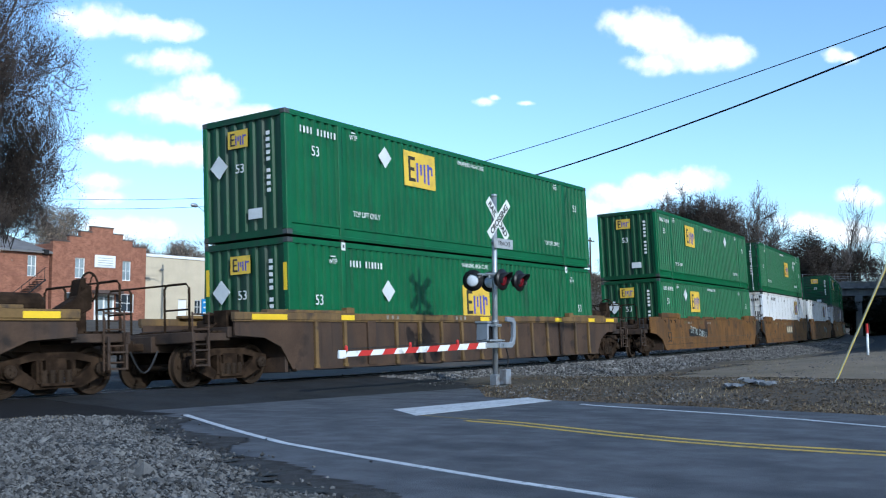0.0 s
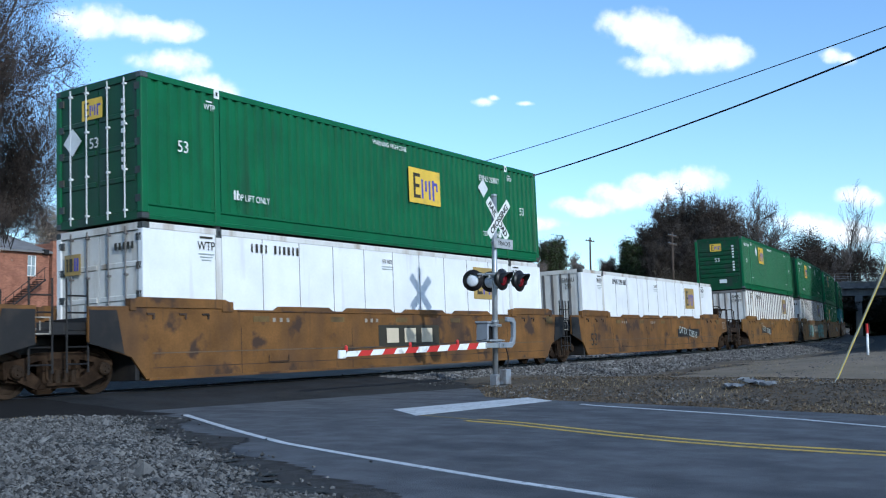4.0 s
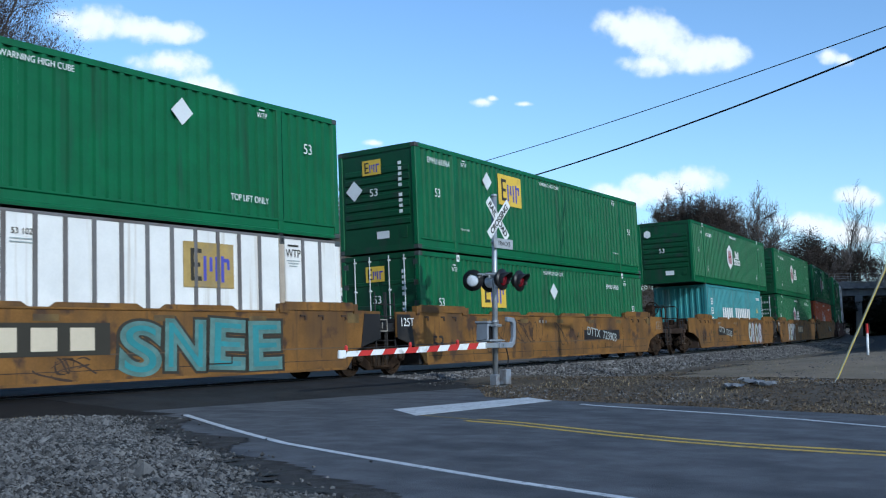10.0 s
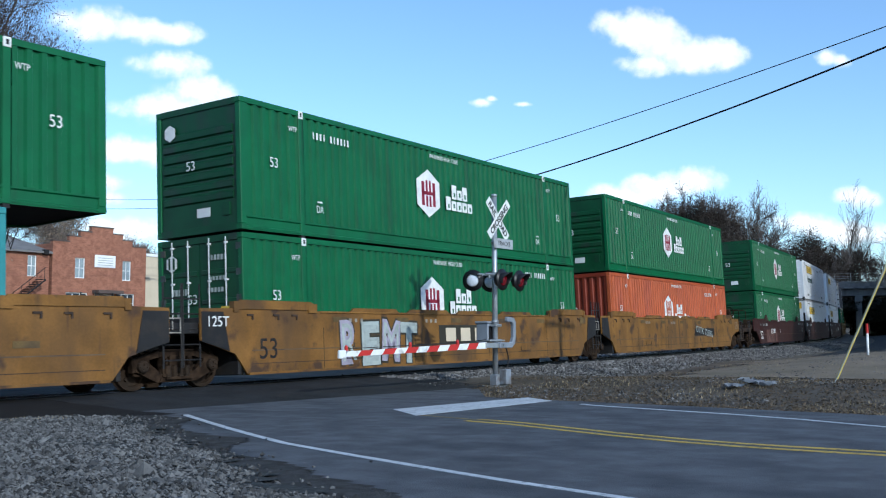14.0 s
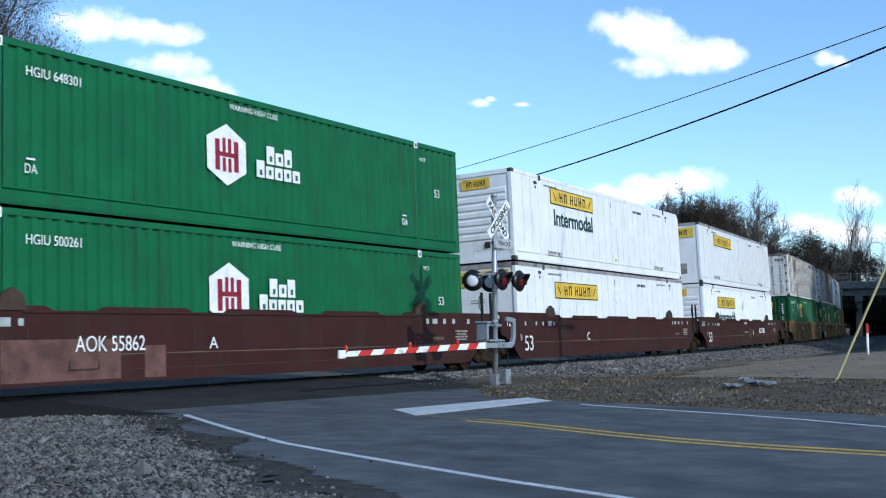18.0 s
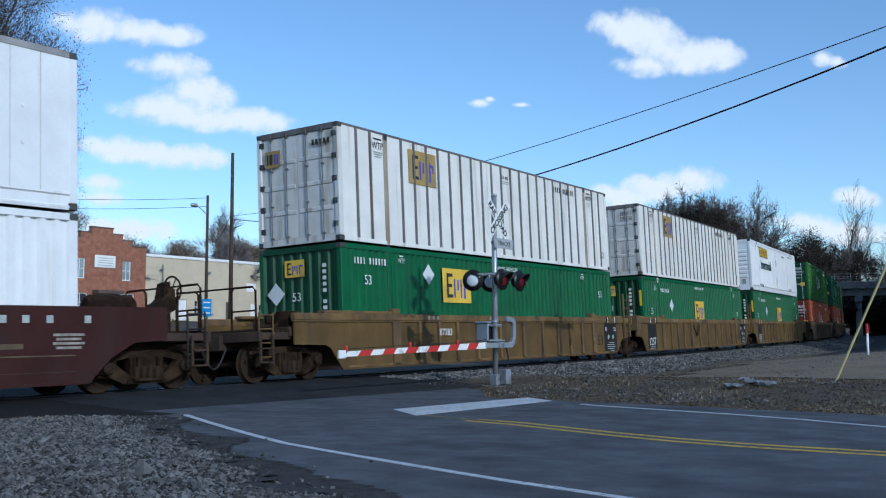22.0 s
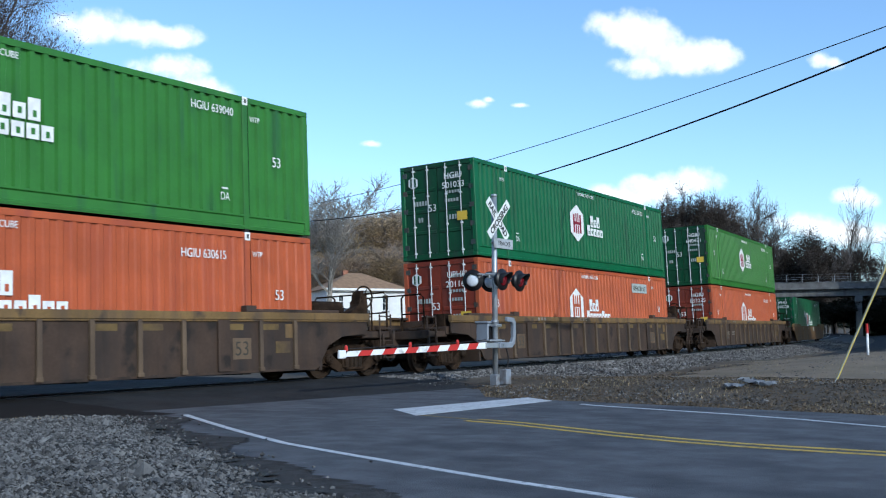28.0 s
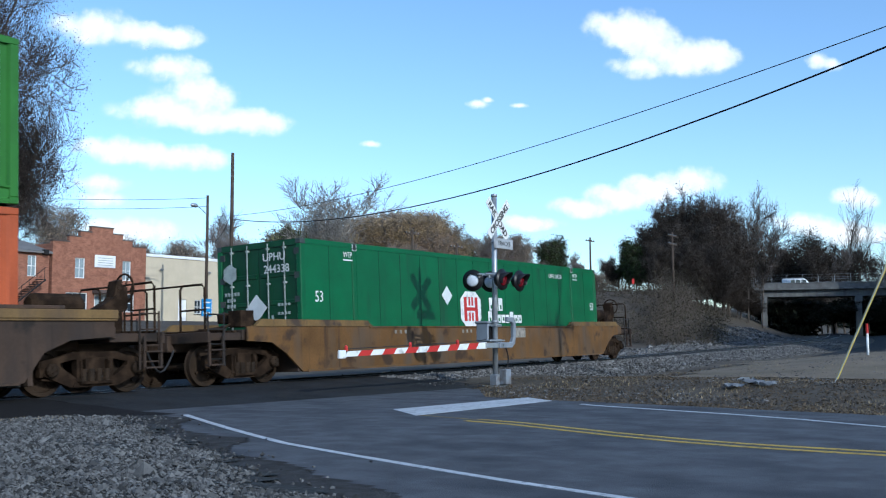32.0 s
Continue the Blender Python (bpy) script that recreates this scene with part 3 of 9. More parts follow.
def shell(style, end, length=L53, lift=True):
    """The meshes of a container with its length, made once for each style and kind of end."""
    key = (style, end, length)
    if key in SHELL:
        return SHELL[key]
    st = STYLES[style]
    skin, rail, endm = M[st["skin"]], M[st["rail"]], M[st["end"]]
    if style == "jb" and end == "louver":
        rail = skin
    h, x = HIG, length / 2
    out = []
    lo, hi = (0.10, 0.055) if style == "post" else (0.30, 0.12)

    def put(name, bm, m, label="", times=(Matrix.Identity(4),)):
        me = mesh_of(name, bm, m)
        for t in times:
            out.append((name, me, t, label))

    flip = pose(0, 0, 0, 0, 0, 180)
    # side sheets between corner and lifting posts
    seg = [(-x + 0.16, -LIFT - 0.10), (-LIFT + 0.10, LIFT - 0.10), (LIFT + 0.10, x - 0.16)] if length > 13 else [(-x + 0.16, x - 0.16)]
    for a, b in seg:
        if st["wave"]:
            bm = corrugated(a, b, lo, h - hi, -WID + 0.012, 1, depth=0.032 if style == "orange" else 0.055)
        else:
            bm = bmesh.new()
            box(bm, a, b, -WID + 0.012, -WID + 0.04, lo, h - hi)
        me = mesh_of("side_panel", bm, skin)
        out.append(("side_panel", me, Matrix.Identity(4), ""))
        out.append(("side_panel", me, flip, ""))
        if style in ("post", "seam", "flush", "jb"):
            step, w, pm, proud = {"post": (0.61, 0.085, "post", 0.026), "seam": (0.92, 0.022, "green_door", 0.004), "flush": (1.22, 0.018, "post", 0.004), "jb": (0.61, 0.010, "rail_pale", 0.003)}[style]
            n = round((b - a) / step)
            bm = bmesh.new()
            box(bm, -w / 2, w / 2, -WID + 0.012 - proud, -WID + 0.02, lo, h - hi)
            pme = mesh_of("side_post", bm, M[pm])
            for i in range(1, n):
                t = pose(a + (b - a) * i / n, 0, 0)
                out.append(("side_post", pme, t, ""))
                out.append(("side_post", pme, flip @ t, ""))
    # rails
    bm = bmesh.new()
    box(bm, -x + 0.16, x - 0.16, -WID, -WID + 0.07, h - hi, h)
    put("top_rail", bm, rail, times=(Matrix.Identity(4), flip))
    bm = bmesh.new()
    o = -WID
    along_x(bm, [(o + 0.06, 0.0), (o + 0.012, 0.0), (o + 0.012, 0.03), (o, 0.03), (o, 0.07), (o + 0.030, 0.085), (o + 0.030, 0.25), (o - 0.002, 0.275), (o - 0.002, 0.31), (o + 0.06, 0.31)] if style != "post" else [(o, 0.0), (o, 0.10), (o + 0.06, 0.10), (o + 0.06, 0.0)], -x + 0.16, x - 0.16)
    put("bottom_rail", bm, rail if style not in ("jb", "post") else skin, times=(Matrix.Identity(4), flip))
    # roof and floor
    bm = bmesh.new()
    box(bm, -x + 0.05, x - 0.05, -WID + 0.05, WID - 0.05, h - 0.06, h - 0.02)
    put("roof", bm, skin)
    bm = bmesh.new()
    box(bm, -x + 0.05, x - 0.05, -WID + 0.05, WID - 0.05, 0.04, 0.16)
    put("floor", bm, M["under"])
    # posts and castings
    bm = bmesh.new()
    box(bm, -x, -x + 0.16, -WID, -WID + 0.14, 0.12, h - 0.12)
    t4 = [pose(0, 0, 0), flip]
    put("corner_post", bevelled(bm, 0.012), endm if style in ("post",) else skin, times=t4)
    bm = bmesh.new()
    box(bm, -x, -x + 0.16, WID - 0.14, WID, 0.12, h - 0.12)
    put("corner_post", bevelled(bm, 0.012), skin, times=t4)
    bm = bmesh.new()
    box(bm, -0.09, 0.09, -0.08, 0.08, -0.06, 0.06)
    cm = mesh_of("corner_casting", bevelled(bm, 0.012), M["casting"] if style not in ("hub", "hub_light", "orange", "teal") else rail)
    for sx in (-1, 1):
        for sy in (-1, 1):
            for z in (0.06, h - 0.06):
                out.append(("corner_casting", cm, pose(sx * (x - 0.088), sy * (WID - 0.078), z), ""))
    if length > 13:
        bm = bmesh.new()
        box(bm, -LIFT - 0.08, -LIFT + 0.08, -WID - 0.002, -WID + 0.1, 0.0, h)
        put("lifting_post", bevelled(bm, 0.012), M["post_stained"] if style == "post" else rail if style not in ("jb",) else skin, times=(Matrix.Identity(4), flip))
        bm = bmesh.new()
        box(bm, LIFT - 0.08, LIFT + 0.08, -WID - 0.002, -WID + 0.1, 0.0, h)
        put("lifting_post", bevelled(bm, 0.012), M["post_stained"] if style == "post" else rail if style not in ("jb",) else skin, times=(Matrix.Identity(4), flip))
        bm = bmesh.new()
        box(bm, -0.075, 0.075, -0.012, 0.03, -0.09, 0.09)
        lc = mesh_of("lifting_casting", bevelled(bm, 0.008), M["mark"] if style in ("hub", "hub_light", "orange", "emp") else M["casting"])
        # raised black plate in place of the dark inside the casting's hole
        bm = bmesh.new()
        box(bm, -0.028, 0.028, -0.016, 0.0, -0.045, 0.045)
        lh = mesh_of("casting_hole", bm, M["sign_black"])
        for sx in (-1, 1):
            if style != "emp":
                out.append(("lifting_casting", lc, pose(sx * LIFT, -WID - 0.002, h - 0.09), ""))
                out.append(("casting_hole", lh, pose(sx * LIFT, -WID - 0.002, h - 0.09), ""))
    # locks that join this box to the one below
    bm = bmesh.new()
    box(bm, -0.06, 0.06, -0.05, 0.05, -0.075, 0.004)
    box(bm, -0.09, 0.09, -0.02, 0.02, -0.05, -0.03)
    lk = mesh_of("twist_lock", bm, M["black"])
    for sx in (-1, 1):
        for sy in (-1, 1):
            out.append(("twist_lock", lk, pose(sx * (LIFT if length > 13 else x - 0.09), sy * (WID - 0.06), 0), ""))
    # near end
    e = -x + 0.03
    bm = bmesh.new()
    box(bm, -x, -x + 0.1, -WID + 0.14, WID - 0.14, h - 0.14, h)
    put("end_header", bm, rail if style in ("jb", "post") else endm)
    bm = bmesh.new()
    box(bm, -x, -x + 0.1, -WID + 0.14, WID - 0.14, 0.0, 0.16)
    put("end_sill", bm, endm)
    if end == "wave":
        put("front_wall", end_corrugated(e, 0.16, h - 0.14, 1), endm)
    elif end == "louver":
        bm = bmesh.new()
        box(bm, e, e + 0.03, -WID + 0.14, WID - 0.14, 0.16, h - 0.14)
        put("front_wall", bm, endm)
        bm = bmesh.new()
        prism(bm, [(0, -0.10), (-0.035, -0.06), (-0.035, 0.06), (0, 0.10)], -1.06, 1.06)
        me = mesh_of("stiffener", bm, endm)
        for i in range(7):
            out.append(("stiffener", me, pose(e + 0.002, 0, 0.78 + 0.24 * i), ""))
        bm = bmesh.new()
        box(bm, e - 0.01, e, -0.35, 0.05, 0.36, 0.56)
        put("data_plate", bm, M["placard"], "white data plate")
        bm = bmesh.new()
        box(bm, e - 0.03, e, -0.95, -0.75, 0.34, 0.62)
        put("document_box", bm, M["green_door"] if style in ("hub", "hub_light", "emp") else M["grey_rail"])
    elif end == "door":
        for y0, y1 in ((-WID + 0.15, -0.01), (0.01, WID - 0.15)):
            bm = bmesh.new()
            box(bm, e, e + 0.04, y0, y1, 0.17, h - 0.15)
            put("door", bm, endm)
            bm = bmesh.new()
            prism(bm, [(e, -0.06), (e - 0.02, -0.04), (e - 0.02, 0.04), (e, 0.06)], y0 + 0.06, y1 - 0.06)
            put("door_stiffener", bm, endm, times=[pose(0, 0, 0.17 + (h - 0.32) * k / 4) for k in range(1, 4)])
        bm = bmesh.new()
        tube(bm, (e - 0.045, 0, 0.05), (e - 0.045, 0, h - 0.05), 0.014, n=6)
        for z in (0.2, 1.0, 1.9, 2.7):
            box(bm, e - 0.06, e, -0.035, 0.035, z - 0.02, z + 0.02)
        me = mesh_of("lock_rod", bm, M["placard"] if style not in ("post", "flush", "seam") else M["mark_grey"] if style == "seam" else M["post"])
        for y in (-0.82, -0.32, 0.32, 0.82):
            out.append(("lock_rod", me, pose(0, y, 0), "pale steel lock rod"))
        bm = bmesh.new()
        box(bm, -0.02, 0.05, -0.09, 0.06, -0.07, 0.07)
        me = mesh_of("hinge", bm, M["casting"])
        for z in (0.4, 0.95, 1.5, 2.05, 2.6):
            for s in (-1, 1):
                out.append(("hinge", me, pose(e - 0.01, s * (WID - 0.14), z), ""))
    elif end == "plain":
        bm = bmesh.new()
        box(bm, e, e + 0.03, -WID + 0.14, WID - 0.14, 0.16, h - 0.14)
        put("front_wall", bm, endm)
        bm = bmesh.new()
        box(bm, e - 0.012, e, -0.62, -0.22, 0.45, 0.95)
        box(bm, e - 0.03, e - 0.012, -0.52, -0.32, 0.55, 0.85)
        put("vent_hatch", bm, M["grey_rail"])
    elif end == "seam":
        bm = bmesh.new()
        box(bm, e, e + 0.03, -WID + 0.14, WID - 0.14, 0.16, h - 0.14)
        put("front_wall", bm, endm)
        bm = bmesh.new()
        box(bm, e - 0.014, e, -0.04, 0.04, 0.16, h - 0.14)
        me = mesh_of("end_post", bm, M["post"])
        for k in range(1, 7):
            out.append(("end_post", me, pose(0, -1.16 + 2.32 * k / 7, 0), ""))
    # far end
    bm = bmesh.new()
    box(bm, x - 0.06, x - 0.02, -WID + 0.14, WID - 0.14, 0.0, h)
    put("rear_wall", bm, endm)
    SHELL[key] = out
    return out


def rect(w, h, material):
    key = ("rect", round(w, 3), round(h, 3), material.name)
    if key not in TEXT:
        bm = bmesh.new()
        box(bm, -w / 2, w / 2, -0.003, 0.002, -h / 2, h / 2)
        TEXT[key] = mesh_of("panel", bm, material)
    return TEXT[key]


def poly(name, pts, material):
    if name not in TEXT:
        bm = bmesh.new()
        prism(bm, pts, -0.003, 0.002)
        TEXT[name] = mesh_of(name, bm, material)
    return TEXT[name]


Y = -WID - 0.004


def bars(ob, x, z, w, h, n, material, name="lettering", y=Y, tall=None, hole=None):
    """Writing that cannot be read: n upright bars over a width; tall: their shares of the height; hole: the colour of a slot in each."""
    step = w / n
    for i in range(n):
        k = tall[i] if tall else 1.0
        drop = min(0, 1 - abs(k)) * h if k > 1 else 0
        cx, cz, fill = x - w / 2 + step * (i + 0.5), z - h / 2 + h * k / 2 + drop, 0.66 if hole is None else 0.84
        piece(name, rect(step * fill, h * abs(k), material), ob, pose(cx, y, cz))
        if hole is not None:
            piece("logo_gap", rect(step * 0.26, h * 0.30, hole), ob, pose(cx + step * 0.03, y - 0.005, z - h * 0.5 + h * (0.36 if i % 2 else 0.30)))


def words(ob, text, x, z, size, material, y=Y, m=None, wide=1.0, lean=0.0):
    """Lettering centred at x on the baseline z; wide narrows it, lean slants it."""
    t = m or pose(x, y, z)
    if wide != 1.0 or lean:
        t = t @ Matrix(((wide, 0, lean, 0), (0, 1, 0, 0), (0, 0, 1, 0), (0, 0, 0, 1)))
    piece("lettering", text_mesh(text, size, material), ob, t)


def numbers(ob, x, z, size, paint, decal):
    """The owner's code and the number, centred at x with the middle of the letters at z; small bars where they cannot be read."""
    num = decal.get("num", "")
    if num:
        words(ob, num, x, z - size * 0.36, size, M[paint], wide=0.82)
    else:
        step = size * 0.52
        for i in range(11):
            if i != 4:
                piece("lettering", rect(size * (0.24 if i % 3 else 0.16), size * 0.66, M[paint]), ob, pose(x + step * (i - 5), Y, z))


def emp_logo(ob, x, z, w=1.5, h=0.95, faded=False):
    """A yellow panel with dark and blue strokes."""
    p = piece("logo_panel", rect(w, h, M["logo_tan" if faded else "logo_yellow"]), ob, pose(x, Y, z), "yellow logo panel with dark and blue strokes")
    d, b = M["logo_dark"], M["logo_blue"]
    k = w / 1.5
    for mx, mz, ww, hh, mm in ((-0.50, 0, 0.09, 0.68, d), (-0.35, 0.29, 0.24, 0.09, d), (-0.37, 0.0, 0.20, 0.09, d), (-0.35, -0.29, 0.24, 0.09, d),
                               (-0.13, -0.07, 0.08, 0.52, b), (0.05, 0.02, 0.08, 0.30, b), (0.22, -0.07, 0.08, 0.52, b), (0.40, -0.07, 0.09, 0.56, b), (0.52, 0.12, 0.16, 0.08, b), (0.58, 0.02, 0.07, 0.2, b)):
        piece("logo_stroke", rect(ww * k, hh * h / 0.95, mm), p, pose(mx * k, -0.005, mz * h / 0.95))


HEX = [(-0.56, -0.34), (0, -0.66), (0.56, -0.34), (0.56, 0.34), (0, 0.66), (-0.56, 0.34)]
TAG = [(-0.56, -0.62), (0.56, -0.62), (0.56, 0.28), (0, 0.60), (-0.56, 0.28)]


def hub_logo(ob, x, z, shape="hex", stroke="logo_red", txt=True, skin="green"):
    p = piece("logo_panel", poly("hexagon" if shape == "hex" else "gabled_panel", HEX if shape == "hex" else TAG, M["mark"]), ob, pose(x, Y, z), "white hexagonal logo panel with dark strokes" if shape == "hex" else "white gabled logo panel")
    mm = M[stroke]
    for sx in (-1, 1):
        piece("logo_stroke", rect(0.13, 0.66 if shape == "hex" else 0.8, mm), p, pose(sx * 0.27, -0.005, -0.02))
        piece("logo_stroke", rect(0.09, 0.30, mm), p, pose(sx * 0.08, -0.005, 0.2))
        piece("logo_stroke", rect(0.09, 0.30, mm), p, pose(sx * 0.08, -0.005, -0.22))
    piece("logo_stroke", rect(0.6, 0.10, mm), p, pose(0, -0.005, 0))
    if txt:
        if shape == "hex":
            bars(ob, x + 1.61, z + 0.17, 0.86, 0.40, 3, M["mark"], "logo_bar", tall=(1, 0.7, 1), hole=M[skin])
            bars(ob, x + 1.58, z - 0.17, 1.44, 0.38, 5, M["mark"], "logo_bar", tall=(1, 0.72, 0.72, 0.72, 0.72), hole=M[skin])
        else:
            bars(ob, x + 1.50, z + 0.03, 0.84, 0.42, 3, M["mark"], "logo_bar", tall=(1, 0.7, 1), hole=M[skin])
            bars(ob, x + 1.90, z - 0.34, 2.16, 0.36, 8, M["mark"], "logo_bar", tall=(1, 0.72, 0.72, 0.72, 0.72, 1, 0.72, 0.72), hole=M[skin])


def jb_logo(ob, x, z, w=3.6, h=0.56):
    p = piece("logo_panel", rect(w, h, M["logo_dark"]), ob, pose(x, Y, z), "yellow name panel with a dark border")
    piece("logo_field", rect(w - 0.07, h - 0.07, M["logo_yellow"]), p, pose(0, -0.004, 0))
    k = w / 3.6
    for i in range(6):
        cx = (-0.95 + 0.36 * i + (0.14 if i > 1 else 0)) * k
        for sx in (-1, 1):
            piece("logo_stroke", rect(0.062 * k, h * 0.58, M["logo_dark"]), p, pose(cx + sx * 0.085 * k, -0.008, 0))
        piece("logo_stroke", rect(0.15 * k, h * 0.11, M["logo_dark"]), p, pose(cx, -0.0085, h * (0.0, 0.22, 0.0, -0.23)[i % 4]))
    for s in (-1, 1):
        piece("logo_stroke", rect(0.05, h * 0.62, M["logo_dark"]), p, pose(s * (w / 2 - 0.33), -0.008, 0) @ pose(0, 0, 0, 0, s * 40, 0))


def placard(ob, x, z, near_end=False, s=0.40):
    me = rect(s, s, M["placard"])
    if near_end:
        piece("placard", me, ob, pose(-L53 / 2 - 0.016, x, z, 0, 0, -90) @ pose(0, 0, 0, 0, 45, 0), "white diamond placard holder")
    else:
        piece("placard", me, ob, pose(x, Y, z) @ pose(0, 0, 0, 0, 45, 0), "white diamond placard holder")


def end_marks(ob, style, end, decal):
    """Small markings on the near end."""
    e = -L53 / 2 - 0.004
    r = lambda y, z: pose(e, y, z, 0, 0, -90)
    if style in ("emp",):
        piece("end_logo", rect(0.62, 0.42, M["logo_yellow"]), ob, r(0.15, 2.35), "small yellow logo panel")
        for y, z, w, h2, mm in ((0.36, 2.35, 0.04, 0.30, "logo_dark"), (0.29, 2.48, 0.10, 0.04, "logo_dark"), (0.30, 2.35, 0.08, 0.04, "logo_dark"), (0.29, 2.22, 0.10, 0.04, "logo_dark"), (0.20, 2.32, 0.035, 0.22, "logo_blue"), (0.13, 2.36, 0.035, 0.12, "logo_blue"), (0.06, 2.32, 0.035, 0.22, "logo_blue"), (-0.02, 2.32, 0.035, 0.24, "logo_blue"), (-0.08, 2.41, 0.08, 0.04, "logo_blue")):
            piece("end_logo_stroke", rect(w, h2, M[mm]), ob, pose(e - 0.005, y, z, 0, 0, -90))
        for k in range(9):
            piece("end_marking", rect(0.11, 0.09, M["mark"]), ob, r(-0.78, 1.05 + 0.15 * k + (0.12 if k > 3 else 0)))
        if decal.get("z", 2.12) < 1.7:
            for y in (-1.2, 1.2):
                for z in (0.95, 2.0):
                    piece("reflector", rect(0.10, 0.62, M["safety"]), ob, r(y, z), "yellow reflective strip")
        words(ob, "53", 0, 0, 0.30, M["mark"], m=r(0.1, 1.55))
        if end == "wave":
            piece("data_plate", rect(0.42, 0.24, M["placard"]), ob, r(-0.35, 0.55), "white data plate")
    elif style in ("hub", "hub_light", "orange"):
        piece("end_logo", poly("small_hexagon", [(a * 0.29, b * 0.29) for a, b in HEX], M["mark"]), ob, pose(e - 0.02, 0.82, 2.35, 0, 0, -90), "small white hexagon")
        words(ob, "53", 0, 0, 0.30, M["mark"], m=pose(e - 0.05, 0.15, 1.42, 0, 0, -90))
        if end == "door":
            for y, z, w, h in ((-0.6, 2.4, 0.5, 0.16), (-0.6, 1.95, 0.6, 0.12), (-0.55, 1.7, 0.6, 0.14), (0.6, 1.7, 0.5, 0.2), (0.55, 1.2, 0.3, 0.2), (-0.55, 1.2, 0.35, 0.2)):
                for k in range(int(w / 0.1)):
                    piece("end_marking", rect(0.065, h * 0.7, M["mark_grey"]), ob, pose(e - 0.005, y + w / 2 - 0.1 * (k + 0.5), z, 0, 0, -90))
            for k in range(2):
                piece("end_logo_stroke", rect(0.06, 0.26, M["green_door"]), ob, pose(e - 0.026, 0.89 - 0.14 * k, 2.35, 0, 0, -90))
            if decal.get("num"):
                for k, word in enumerate(decal["num"].split()):
                    words(ob, word, 0, 0, 0.26, M["mark"], m=pose(e - 0.05, -0.6, 2.34 - 0.28 * k, 0, 0, -90))
            piece("end_marking", rect(0.34, 0.26, M["logo_yellow"]), ob, pose(e - 0.03, -0.85, 1.2, 0, 0, -90), "yellow warning plate")
    elif style in ("jb", "jb_wave"):
        big = end == "plain"
        w, h2, zc = (2.1, 0.46, 2.42) if big else (1.05, 0.34, 2.50)
        piece("end_logo", rect(w, h2, M["logo_yellow"]), ob, pose(e - 0.002, 0.0, zc, 0, 0, -90), "yellow name panel")
        for i in range(6):
            for sy in (-1, 1):
                piece("end_logo_stroke", rect(0.022 * w, h2 * 0.55, M["logo_dark"]), ob, pose(e - 0.006, w * (0.27 - 0.108 * i - (0.04 if i > 1 else 0)) + sy * 0.026 * w, zc, 0, 0, -90))
            piece("end_logo_stroke", rect(0.05 * w, h2 * 0.12, M["logo_dark"]), ob, pose(e - 0.007, w * (0.27 - 0.108 * i - (0.04 if i > 1 else 0)), zc + h2 * (0.0, 0.2, 0.0, -0.2)[i % 4], 0, 0, -90))
        if not big:
            piece("data_plate", rect(0.20, 0.20, M["logo_dark"]), ob, pose(e - 0.002, -0.35, 0.52, 0, 0, -90), "dark data plate")
        else:
            for k in range(2):
                piece("end_marking", rect(0.5, 0.035, M["mark_grey"]), ob, pose(e + 0.02, 0.1, 1.75 - 0.08 * k, 0, 0, -90))
    elif style in ("post", "flush"):
        piece("end_logo", rect(0.5, 0.42, M["logo_tan"]), ob, pose(e - 0.02, 0.75, 2.2, 0, 0, -90), "faded yellow logo panel")
        for k, ww, mm in ((0.16, 0.05, "logo_dark"), (0.05, 0.10, "logo_dark"), (-0.08, 0.05, "logo_blue"), (-0.16, 0.05, "logo_blue")):
            piece("end_logo_stroke", rect(ww, 0.26, M[mm]), ob, pose(e - 0.026, 0.75 + k, 2.2, 0, 0, -90))
        if decal.get("num"):
            for k, word in enumerate(decal["num"].split()[:2]):
                words(ob, word, 0, 0, 0.22, M["logo_dark"], m=pose(e - 0.03, -0.80, 2.44 - 0.22 * k, 0, 0, -90), wide=0.8)
        else:
            for i in range(5):
                piece("end_marking", rect(0.07, 0.14, M["logo_dark"]), ob, pose(e - 0.02, -0.55 - 0.12 * i, 2.45, 0, 0, -90))


